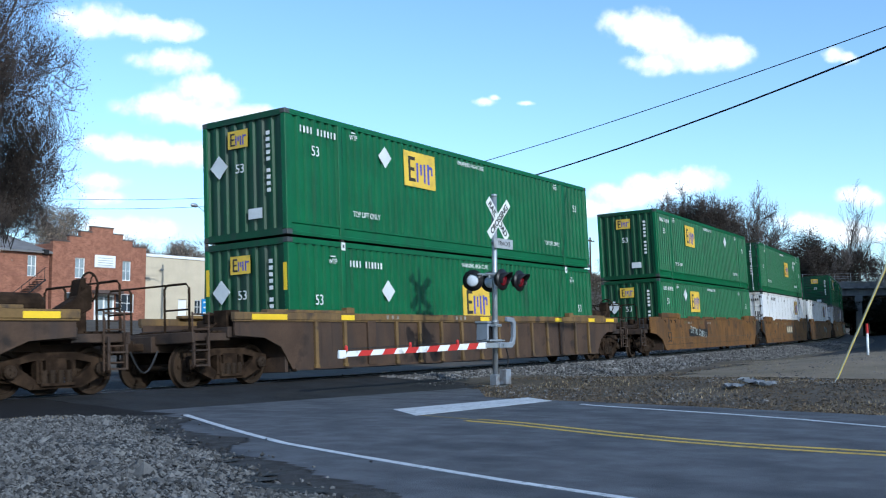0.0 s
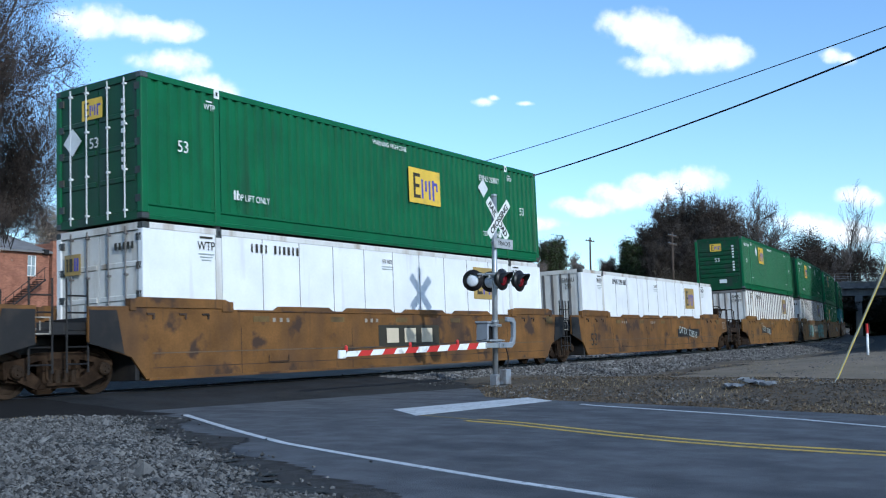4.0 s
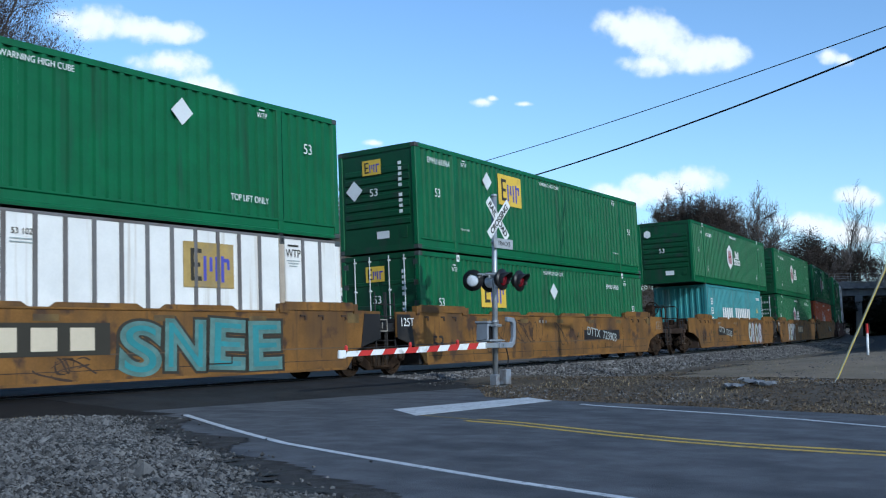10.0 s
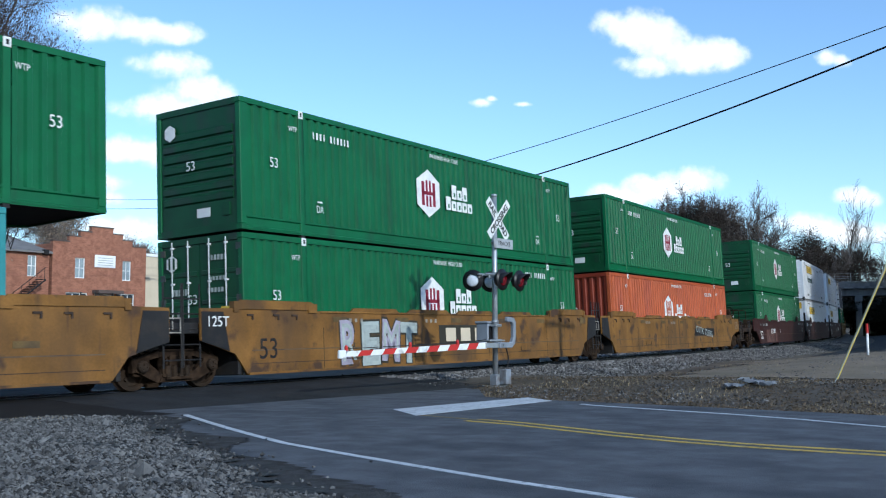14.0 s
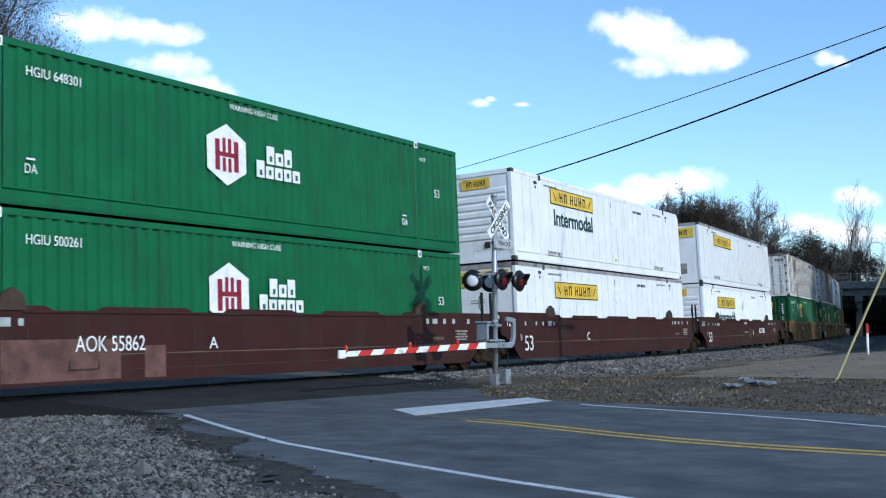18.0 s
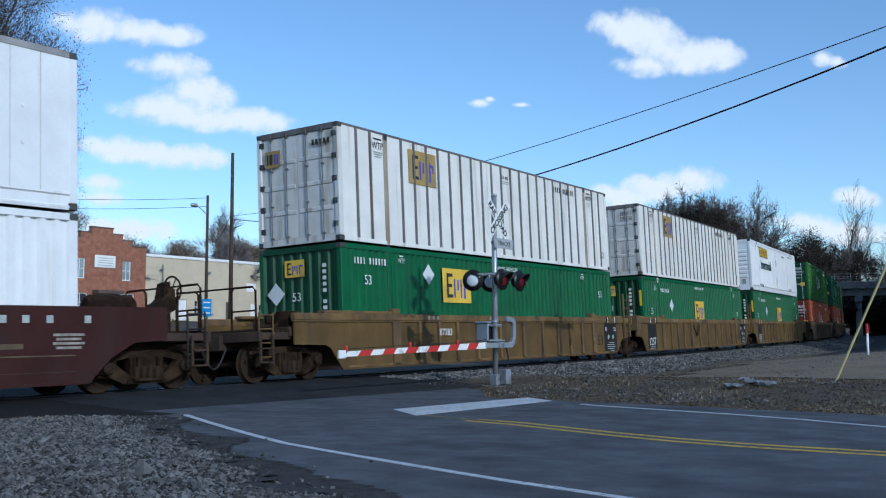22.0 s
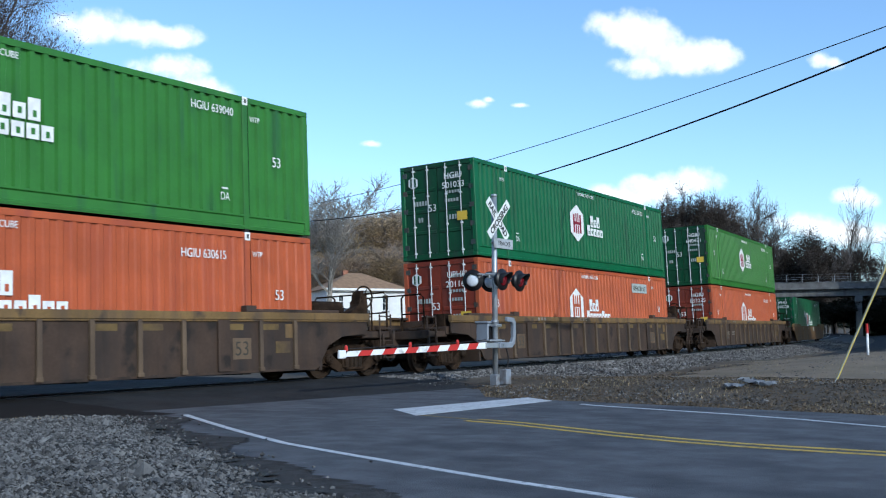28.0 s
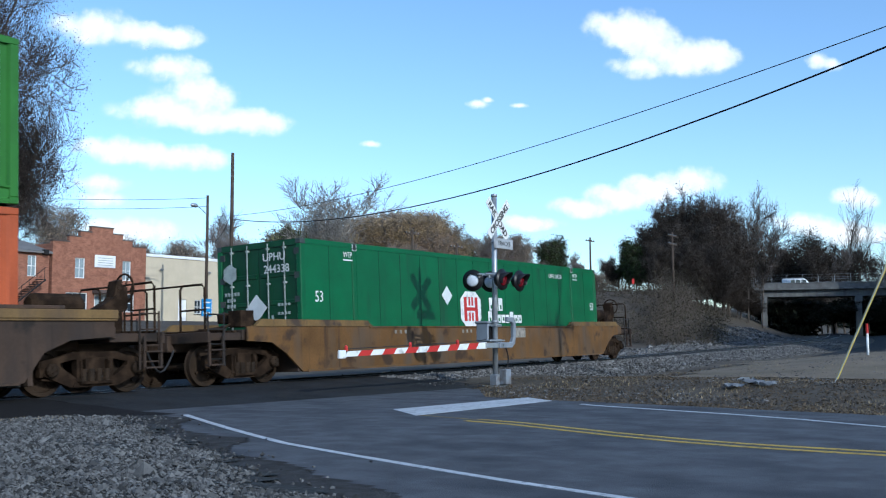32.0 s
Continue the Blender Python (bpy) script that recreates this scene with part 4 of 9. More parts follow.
def container(style, end, decal, label, group="containers of the train"):
    ob = empty("shipping_container", Matrix.Identity(4), label, "shipping container", group)
    length = 12.192 if style == "teal" else L53
    for name, me, t, lab in shell(style, end, length):
        piece(name, me, ob, t, lab)
    h = HIG
    if style == "emp":
        low = decal.get("z", 2.12) < 1.6
        door = end == "door"
        n53 = decal.get("n53", 1.49 if low else 1.53 if door else 1.60 if end == "louver" else 2.02)
        for sx in (-1, 1):
            words(ob, "53", sx * 7.03, n53 - 0.12, 0.34, M["mark"], wide=0.9)
            wx, wz = (6.5, 2.34) if low else (6.3, 2.40) if door else (5.56, 2.50)
            words(ob, "WTP", sx * wx, wz, 0.18, M["mark"], wide=0.8)
            bars(ob, sx * wx, wz + 0.18, 0.26, 0.03, 1, M["mark"])
            if end != "louver" and (low or door):
                bars(ob, sx * 5.57, 0.70, 0.16, 0.20, 2, M["mark"])
        numbers(ob, -5.2 if low else 5.08 if door else -6.92, 2.38 if low else 2.33 if door else 2.48, 0.24, "mark", decal)
        words(ob, "WARNING HIGH CUBE", 0.05, 2.55, 0.17, M["mark"], wide=0.85)
        if end == "louver":
            words(ob, "TOP LIFT ONLY", -5.6, 0.65, 0.075, M["mark"])
            words(ob, "TOP LIFT ONLY", 5.6, 0.65, 0.075, M["mark"])
        elif not low:
            words(ob, "TOP LIFT ONLY", 5.15, 0.60, 0.20, M["mark"], wide=0.8)
            words(ob, "TOP LIFT ONLY", -5.1, 0.60, 0.20, M["mark"], wide=0.8)
        if low or door:
            for sx in (-1, 1):
                piece("lifting_casting", rect(0.15, 0.19, M["mark"]), ob, pose(sx * LIFT, Y - 0.004, h - 0.10), "white-painted lifting casting")
                # the hole's dark, again as a black plate
                piece("casting_hole", rect(0.05, 0.08, M["sign_black"]), ob, pose(sx * LIFT, Y - 0.008, h - 0.10))
        emp_logo(ob, decal["logo"], decal.get("z", 2.12))
        for d in decal.get("diamond", ()):
            placard(ob, d, 2.02 if door else 1.76 if low else 2.26)
        if decal.get("end_diamond"):
            placard(ob, 0.75, 1.75, True, 0.40)
        end_marks(ob, style, end, decal)
    elif style in ("hub", "hub_light", "orange"):
        for sx in (-1, 1):
            words(ob, "53", sx * 7.03, 1.45, 0.32, M["mark"], wide=0.9)
            words(ob, "WTP", sx * 6.38, 2.36, 0.17, M["mark"], wide=0.8)
            words(ob, "DA", sx * 5.48, 0.57, 0.24, M["mark"], wide=0.75)
            bars(ob, sx * 5.48, 0.82, 0.26, 0.035, 1, M["mark"])
        if style == "orange":
            if decal.get("panel"):
                piece("number_panel", rect(1.62, 0.36, M["mark_grey"]), ob, pose(4.9, Y, 2.36), "pale number panel")
                words(ob, decal["num"], 4.9, 2.26, 0.27, M["logo_dark"], y=Y - 0.006, wide=0.85)
            else:
                numbers(ob, 4.88, 2.36, 0.26, "mark", decal)
        else:
            numbers(ob, -5.0 if end == "louver" else 5.17, 2.38 if end == "louver" else 2.49, 0.25, "mark", decal)
        words(ob, "WARNING HIGH CUBE", 0.0, 2.55, 0.17, M["mark"], wide=0.85)
        if style == "orange":
            hub_logo(ob, -1.25, 1.58, "tag", "orange", skin="orange")
        else:
            hub_logo(ob, -0.85, 1.545, skin=STYLES[style]["skin"])
        end_marks(ob, style, end, decal)
    elif style in ("jb", "jb_wave"):
        z = decal.get("z", 2.30)
        jb_logo(ob, decal.get("logo", -3.48), z, decal.get("w", 3.63))
        if decal.get("inter"):
            piece("lettering", text_mesh("Intermodal", 0.76, M["mark_green"], 0.014), ob, pose(-3.43, Y, z - 0.98), "large dark green lettering")
        for sx in (-1, 1):
            words(ob, "TOP LIFT ONLY", sx * 5.15, 0.26, 0.22, M["logo_dark"], wide=0.72)
            bars(ob, sx * 6.4, 2.60, 0.22, 0.10, 3, M["logo_dark"])
            bars(ob, sx * 6.4, 2.45, 0.10, 0.09, 1, M["logo_dark"])
            words(ob, "STACK TWO HIGH ONLY", sx * 5.25, 2.55, 0.10, M["logo_dark"], wide=0.9)
        numbers(ob, 2.9, 2.48, 0.16, "logo_dark", decal)
        piece("marking", rect(0.035, 0.24, M["logo_dark"]), ob, pose(0.08, Y, 2.50))
        piece("data_label", rect(0.18, 0.10, M["logo_yellow"]), ob, pose(0.35, Y, 0.42))
        for px_, pz in ((0.15, 1.95), (0.10, 0.76)):
            placard(ob, px_, pz, s=0.36)
            piece("placard_field", rect(0.30, 0.30, M["white"]), ob, pose(px_, Y - 0.004, pz) @ pose(0, 0, 0, 0, 45, 0))
        bm = bmesh.new()
        lathe(bm, [(0.0, -0.02), (0.035, -0.018), (0.045, 0.0)], 8, "y")
        dimple = mesh_of("side_button", bm, M["white"])
        if style == "jb":
            for bx in (-6.0, -3.9, -0.9, 1.0, 2.7, 4.6, 7.0):
                for bz in (1.1, 1.75):
                    piece("side_button", dimple, ob, pose(bx, -WID + 0.012, bz))
        end_marks(ob, style, end, decal)
    elif style in ("post", "flush"):
        emp_logo(ob, decal["logo"], decal.get("z", 2.12), 1.35, 0.92, True)
        s = -1 if decal["logo"] > 0 else 1
        for sx in (-1, 1):
            words(ob, "WTP", sx * 6.45, 2.42, 0.26, M["logo_dark"], wide=0.85)
            piece("marking", rect(0.34, 0.04, M["logo_dark"]), ob, pose(sx * 6.45, Y, 2.68))
            for k in range(3):
                piece("marking", rect(0.42 - 0.08 * k, 0.022, M["mark_grey"]), ob, pose(sx * 6.45, Y, 2.34 - 0.06 * k))
        numbers(ob, s * 4.4, 2.55, 0.28, "logo_dark", decal)
        words(ob, "53", 7.45, 0.42, 0.30, M["logo_dark"], wide=0.9)
        words(ob, "53 102", s * 0.25, 2.46, 0.15, M["logo_dark"])
        for k in range(2):
            piece("marking", rect(0.46, 0.02, M["mark_grey"]), ob, pose(s * 0.25, Y, 2.38 - 0.06 * k))
        end_marks(ob, style, end, decal)
    elif style == "teal":
        bars(ob, -2.1, 1.48, 2.2, 0.66, 5, M["mark"], "logo_bar")
        bars(ob, 1.29, 1.48, 3.5, 0.66, 8, M["mark"], "logo_bar")
        for z in (2.08, 1.62, 1.16):
            for dz in (-0.13, 0.0, 0.13):
                piece("marking", rect(0.34, 0.05, M["mark"]), ob, pose(-5.2, Y, z + dz))
            for dx in (-0.15, 0.15):
                piece("marking", rect(0.05, 0.30, M["mark"]), ob, pose(-5.2 + dx, Y - 0.001, z))
        bars(ob, 5.2, 2.4, 0.9, 0.14, 7, M["mark"])
        piece("warning_sticker", poly("triangle", [(-0.16, -0.13), (0.16, -0.13), (0, 0.15)], M["logo_yellow"]), ob, pose(4.9, Y, 1.75), "yellow warning triangle")
    elif style == "seam":
        cx, cz, skin = -0.70, 1.36, "green"
        piece("logo_panel", poly("octagon", [(-0.56, -0.28), (-0.28, -0.52), (0.28, -0.52), (0.56, -0.28), (0.56, 0.28), (0.28, 0.50), (-0.28, 0.50), (-0.56, 0.28)], M["sign_white"]), ob, pose(cx, Y, cz), "white octagonal logo panel with red strokes")
        for sx in (-1, 1):
            piece("logo_stroke", rect(0.15, 0.68, M["arm_red"]), ob, pose(cx + sx * 0.30, Y - 0.005, cz))
            for sz in (-0.22, 0.22):
                piece("logo_stroke", rect(0.09, 0.24, M["arm_red"]), ob, pose(cx + sx * 0.08, Y - 0.005, cz + sz))
        piece("logo_stroke", rect(0.5, 0.10, M["arm_red"]), ob, pose(cx, Y - 0.005, cz))
        bars(ob, 0.75, 1.52, 0.84, 0.38, 3, M["mark"], "logo_bar", tall=(1, 0.7, 1), hole=M[skin])
        bars(ob, 1.30, 1.14, 2.1, 0.34, 8, M["mark"], "logo_bar", tall=(1, 0.72, 0.72, 0.72, 0.72, 1, 0.72, 0.72), hole=M[skin])
        words(ob, "53", -7.46, 1.44, 0.36, M["mark"], wide=0.85)
        words(ob, "53", 7.62, 1.44, 0.36, M["mark"], wide=0.85)
        for sx in (-1, 1):
            words(ob, "WTP", sx * 6.35, 2.52, 0.20, M["mark"], wide=0.8)
            piece("marking", rect(0.36, 0.03, M["mark"]), ob, pose(sx * 6.35, Y, 2.46))
        words(ob, "UPHU 244338", 4.84, 2.45, 0.20, M["mark"], wide=0.8)
        placard(ob, -1.95, 1.72, s=0.38)
        for sx in (-1, 1):
            piece("lifting_casting", rect(0.16, 0.16, M["mark"]), ob, pose(sx * LIFT, Y - 0.006, 2.78))
        e = -L53 / 2 - 0.03
        placard(ob, 0.05, 1.35, True, 0.46)
        piece("end_logo", poly("small_octagon", [(a * 0.36, b * 0.36) for a, b in HEX], M["mark_grey"]), ob, pose(e, 0.86, 2.2, 0, 0, -90), "small faded hexagon")
        words(ob, "UPHU", 0, 0, 0.26, M["mark"], m=pose(e - 0.03, -0.55, 2.42, 0, 0, -90))
        words(ob, "244338", 0, 0, 0.26, M["mark"], m=pose(e - 0.03, -0.62, 2.14, 0, 0, -90))
        for y, z, w, h2 in ((0.80, 1.72, 0.5, 0.08), (0.80, 1.58, 0.36, 0.08), (0.80, 1.44, 0.36, 0.08), (-0.80, 1.40, 0.4, 0.06), (-0.80, 1.20, 0.4, 0.06), (-0.80, 1.0, 0.4, 0.06), (-0.80, 0.8, 0.4, 0.06), (-0.45, 1.1, 0.1, 0.5)):
            for k in range(max(1, int(w / 0.1))):
                piece("end_marking", rect(0.065, min(h2, 0.14), M["mark_grey"]), ob, pose(e, y + w / 2 - 0.1 * (k + 0.5), z, 0, 0, -90))
        words(ob, "53", 0, 0, 0.34, M["mark"], m=pose(e, 0.8, 0.95, 0, 0, -90))
    return ob


# ---------------------------------------------------------------- trucks and well cars
WHEEL_R = 0.42
AXLES = {-1: [], 1: []}
TRUCK = {}


def truck_meshes():
    if TRUCK:
        return TRUCK
    for s in (-1, 1):
        bm = bmesh.new()
        y0, y1 = s * 1.0 - 0.06, s * 1.0 + 0.06
        # cast frame beside the wheels: arched top, slanting ties, columns and pedestals
        prism(bm, [(-1.12, 0.50), (-0.78, 0.56), (-0.42, 0.63), (0.42, 0.63), (0.78, 0.56), (1.12, 0.50), (1.10, 0.62), (0.72, 0.68), (0.42, 0.77), (-0.42, 0.77), (-0.72, 0.68), (-1.10, 0.62)], y0, y1)
        for k in (-1, 1):
            prism(bm, [(k * 1.02, 0.36), (k * 1.04, 0.52), (k * 0.76, 0.56), (k * 0.34, 0.27), (k * 0.40, 0.14), (k * 0.50, 0.14)], y0 + s * 0.004, y1 + s * 0.004)
            prism(bm, [(k * 0.38, 0.24), (k * 0.27, 0.24), (k * 0.27, 0.64), (k * 0.38, 0.64)], y0 - 0.02, y1 + 0.02)
        prism(bm, [(-0.46, 0.14), (0.46, 0.14), (0.42, 0.22), (-0.42, 0.22)], y0 - 0.03, y1 + 0.03)
        # lightening holes read as dark pockets, pedestal jaws hang over the bearings
        for k in (-1, 1):
            box(bm, k * 0.89 - 0.19, k * 0.89 + 0.19, y0 - 0.01, y1 + 0.01, 0.50, 0.60)
            box(bm, k * 0.89 - 0.21, k * 0.89 - 0.14, y0, y1, 0.34, 0.52)
            box(bm, k * 0.89 + 0.14, k * 0.89 + 0.21, y0, y1, 0.34, 0.52)
            tube(bm, (k * 0.30, s * 1.09, 0.60), (k * 0.30, s * 1.10, 0.30), 0.03, n=6)
            tube(bm, (k * 1.02, s * 0.98, 0.30), (k * 0.42, s * 0.98, 0.22), 0.022, n=6)
        TRUCK["frame", s] = mesh_of("side_frame", bm, M["truck"])
    bm = bmesh.new()
    box(bm, -0.2, 0.2, -1.08, 1.08, 0.42, 0.66)
    box(bm, -0.34, 0.34, -0.3, 0.3, 0.62, 0.80)
    TRUCK["bolster"] = mesh_of("bolster", bm, M["truck"])
    bm = bmesh.new()
    tube(bm, (0, 0, 0.24), (0, 0, 0.46), 0.062, n=8)
    for k in range(3):
        tube(bm, (0, 0, 0.27 + 0.06 * k), (0, 0, 0.30 + 0.06 * k), 0.072, n=8)
    TRUCK["spring"] = mesh_of("spring", bm, M["wheel"])
    bm = bmesh.new()
    box(bm, -0.34, 0.34, -0.09, 0.09, 0.19, 0.24)
    TRUCK["plank"] = mesh_of("spring_seat", bm, M["truck"])
    bm = bmesh.new()
    lathe(bm, [(0.09, -0.10), (0.12, -0.07), (0.12, 0.07), (0.07, 0.11)], 12, "y")
    for k in range(3):
        a = 2 * math.pi * k / 3
        tube(bm, (0.05 * math.cos(a), -0.125, 0.05 * math.sin(a)), (0.05 * math.cos(a), 0.125, 0.05 * math.sin(a)), 0.014, n=5)
    TRUCK["bearings"] = mesh_of("axle_bearing", bm, M["wheel"])
    bm = bmesh.new()
    for s in (-1, 1):
        y = s * 0.755
        i = -s
        lathe(bm, [(0.06, y + s * 0.09), (0.13, y + s * 0.085), (0.15, y + s * 0.02), (0.33, y + s * 0.0), (0.35, y + s * 0.065), (WHEEL_R, y + s * 0.06), (WHEEL_R + 0.003, y - s * 0.03), (WHEEL_R + 0.028, y - s * 0.06), (0.36, y - s * 0.07), (0.33, y - s * 0.03), (0.14, y - s * 0.03), (0.1, y - s * 0.08)], 28, "y")
        # cast spokes of grime that show the turning
        for k in range(4):
            a = math.pi / 2 * k
            c = Vector((math.cos(a) * 0.24, y + s * 0.03, math.sin(a) * 0.24))
            box(bm, c.x - 0.03, c.x + 0.03, c.y - 0.02, c.y + 0.02, c.z - 0.03, c.z + 0.03)
    tube(bm, (0, -1.1, 0), (0, 1.1, 0), 0.075, n=12)
    TRUCK["wheelset"] = mesh_of("wheelset", bm, M["wheel"])
    return TRUCK


def truck(car, x):
    t = truck_meshes()
    ob = piece("truck", t["bolster"], car, pose(x, 0, 0), "rust-brown cast steel truck with two axles")
    for s in (-1, 1):
        piece("side_frame", t["frame", s], ob)
        piece("spring_seat", t["plank"], ob, pose(0, s * 1.07, 0))
        for dx in (-0.24, -0.08, 0.08, 0.24):
            piece("spring", t["spring"], ob, pose(dx, s * 1.07, 0))
        for a in (-0.89, 0.89):
            piece("axle_bearing", t["bearings"], ob, pose(a, s * 1.07, 0.45))
    for s in (-1, 1):
        AXLES[s].append(piece("wheelset", t["wheelset"], ob, pose(s * 0.89, 0, WHEEL_R)))
    return ob


CAR = {}


def car_mesh(key, make):
    if key not in CAR:
        CAR[key] = make()
    return CAR[key]


def well_car(shape, paint, front, rear, marks, label):
    """shape: ribbed, smooth or finned. front and rear: 'coupler' where the car ends, 'joint' where the next unit shares the truck."""
    car = empty("well_car", Matrix.Identity(4), label, "railway car", "cars of the train")
    p = M[paint]
    flip = pose(0, 0, 0, 0, 0, 180)
    both = (Matrix.Identity(4), flip)

    xa, xb = 9.40 if front == "joint" else 9.95, 9.40 if rear == "joint" else 9.95

    def side():
        bm = bmesh.new()
        if paint == "car_buff":
            poly2 = [(-xa, 0.80), (-8.85, 0.77), (-8.68, 0.70), (-8.25, 0.19), (8.12, 0.19), (8.62, 0.70), (8.8, 0.75), (xb, 0.77), (xb, 1.34), (-xa, 1.34)]
        elif shape == "ribbed":
            poly2 = [(-9.9, 1.02), (-9.0, 0.96), (-8.5, 0.76), (-8.12, 0.26), (8.12, 0.26), (8.5, 0.76), (9.0, 0.96), (9.9, 1.02), (9.9, 1.34), (-9.9, 1.34)]
        elif shape == "smooth":
            poly2 = [(-xa, 0.93), (-9.2, 0.86), (-8.45, 0.64), (-8.1, 0.22), (8.1, 0.22), (8.45, 0.64), (9.2, 0.86), (xb, 0.93), (xb, 1.56), (8.4, 1.58), (8.3, 1.74), (5.95, 1.72), (5.8, 1.54), (-5.8, 1.54), (-5.95, 1.72), (-8.3, 1.74), (-8.4, 1.58), (-xa, 1.56)]
        elif shape == "low":
            poly2 = [(-xa, 0.90), (-9.2, 0.86), (-8.75, 0.62), (-8.2, 0.20), (8.2, 0.20), (8.75, 0.62), (9.2, 0.86), (xb, 0.90), (xb, 1.20), (-xa, 1.20)]
        else:
            poly2 = [(-xa, 0.94), (-9.2, 0.90), (-8.7, 0.64), (-8.22, 0.20), (8.22, 0.20), (8.7, 0.64), (9.2, 0.90), (xb, 0.94)]
            hump = [(9.0, 1.56), (5.25, 1.56), (5.1, 1.48), (4.2, 1.48), (4.05, 1.56), (2.1, 1.56), (1.95, 1.48), (1.1, 1.48), (0.95, 1.56)]
            poly2 += [(xb, 1.56)] + hump + [(-u, w) for u, w in hump[::-1]] + [(-xa, 1.56)]
        prism(bm, poly2, -1.40, -1.355)
        return mesh_of("side_panel", bm, p if paint != "car_buff" else M["car_buff_low"])

    for t in (Matrix.Identity(4), Matrix.Diagonal((1, -1, 1, 1))):
        piece("side_panel", car_mesh((shape, paint, "side", front, rear), side), car, t)

    def sill():
        bm = bmesh.new()
        lo = 0.23 if shape == "ribbed" else 0.19
        box(bm, -8.05, 8.05, -1.42, -1.20, lo, lo + 0.05)
        return mesh_of("bottom_sill", bm, p)

    for t in both:
        piece("bottom_sill", car_mesh((shape, paint, "sill"), sill), car, t)

    def chord():
        bm = bmesh.new()
        if shape == "ribbed":
            a, b = (xa + 0.05, xb + 0.05) if paint == "car_buff" else (9.95, 9.95)
            box(bm, -a, b, -1.46, -1.34, 1.34, 1.50)
            box(bm, -a, b, -1.44, -1.36, 1.30, 1.34)
        else:
            top = {"low": 1.20, "finned": 1.475}.get(shape, 1.545)
            box(bm, -5.7, 5.7, -1.425, -1.34, top - 0.045, top)
        return mesh_of("top_chord", bevelled(bm, 0.01), p if shape != "ribbed" else M["car_buff"])

    for t in (Matrix.Identity(4), Matrix.Diagonal((1, -1, 1, 1))):
        piece("top_chord", car_mesh((shape, paint, "chord", front, rear), chord), car, t)
    if shape == "ribbed":
        def rib():
            bm = bmesh.new()
            prism(bm, [(-0.05, 0.30), (0.05, 0.30), (0.05, 1.33), (-0.05, 1.33)], -1.47, -1.40)
            box(bm, -0.07, 0.07, -1.48, -1.40, 0.26, 0.34)
            return mesh_of("rib", bevelled(bm, 0.008), M["car_buff" if paint != "car_dark" else "car_rib"])

        def wide_rib():
            bm = bmesh.new()
            box(bm, -0.16, 0.16, -1.46, -1.40, 0.28, 1.33)
            return mesh_of("rib", bevelled(bm, 0.008), p)
        spread = [-7.35 + 1.05 * i for i in range(15)]
        if paint == "car_buff":
            spread = [-6.08, -5.03, -4.09, -3.15, -2.05, -0.73, 0.73, 2.05, 3.15, 4.09, 5.03, 6.08]
        for i, x in enumerate(spread):
            wide = i in (0, 11) if paint == "car_buff" else i in (2, 12)
            me = car_mesh((paint, "wide"), wide_rib) if wide else car_mesh((paint, "rib"), rib)
            for s in both:
                piece("rib", me, car, s @ pose(x, 0, 0))

        def guide():
            bm = bmesh.new()
            box(bm, -8.9, -6.1, -1.40, -1.20, 1.50, 1.57)
            box(bm, -6.2, -5.9, -1.44, -1.26, 1.50, 1.64)
            return mesh_of("container_guide", bevelled(bm, 0.012), M["car_buff" if paint != "car_dark" else "car_brown"])
        for t in both:
            piece("container_guide", car_mesh((paint, "guide"), guide), car, t)
        for t in both:
            piece("container_guide", car_mesh((paint, "guide"), guide), car, t @ pose(0, 0, 0) @ Matrix.Diagonal((-1, 1, 1, 1)))
    if shape == "smooth":
        def fin():
            bm = bmesh.new()
            prism(bm, [(-1.0, 1.54), (1.0, 1.54), (0.85, 1.63), (-0.85, 1.63)], -1.42, -1.36)
            return mesh_of("guide_fin", bm, p)
        for x in (-3.6, -1.2, 1.2, 3.6):
            for t in both:
                piece("guide_fin", car_mesh((paint, "fin"), fin), car, t @ pose(x, 0, 0))
    if shape == "low":
        def rail():
            bm = bmesh.new()
            prism(bm, [(-9.7, 1.20), (-5.6, 1.20), (-5.75, 1.34), (-9.5, 1.36)], -1.40, -1.30)
            box(bm, -9.7, -5.6, -1.42, -1.28, 1.20, 1.235)
            return mesh_of("container_guide", bm, M["car_buff"])
        for t in both:
            piece("container_guide", car_mesh((paint, "lrail"), rail), car, t)
            piece("container_guide", car_mesh((paint, "lrail"), rail), car, t @ Matrix.Diagonal((-1, 1, 1, 1)))
    if shape == "smooth":
        def saddle():
            bm = bmesh.new()
            prism(bm, [(-8.45, 1.56), (-5.9, 1.56), (-6.05, 1.745), (-8.32, 1.755)], -1.43, -1.40)
            box(bm, -8.5, -8.36, -1.44, -1.30, 1.50, 1.72)
            box(bm, -6.15, -5.85, -1.435, -1.30, 1.50, 1.70)
            return mesh_of("container_guide", bm, p)
        for t in both:
            piece("container_guide", car_mesh((paint, "saddle"), saddle), car, t)
            piece("container_guide", car_mesh((paint, "saddle"), saddle), car, t @ Matrix.Diagonal((-1, 1, 1, 1)))

        def lug():
            bm = bmesh.new()
            box(bm, -0.09, 0.09, -1.425, -1.40, -0.02, 0.02)
            box(bm, 0.05, 0.09, -1.425, -1.40, -0.10, -0.02)
            return mesh_of("lug", bm, M["car_dark"])
        for lx in (-8.0, -7.2, -6.6, 6.6, 7.2, 8.0):
            piece("lug", car_mesh(("lug",), lug), car, pose(lx, 0, 1.44))
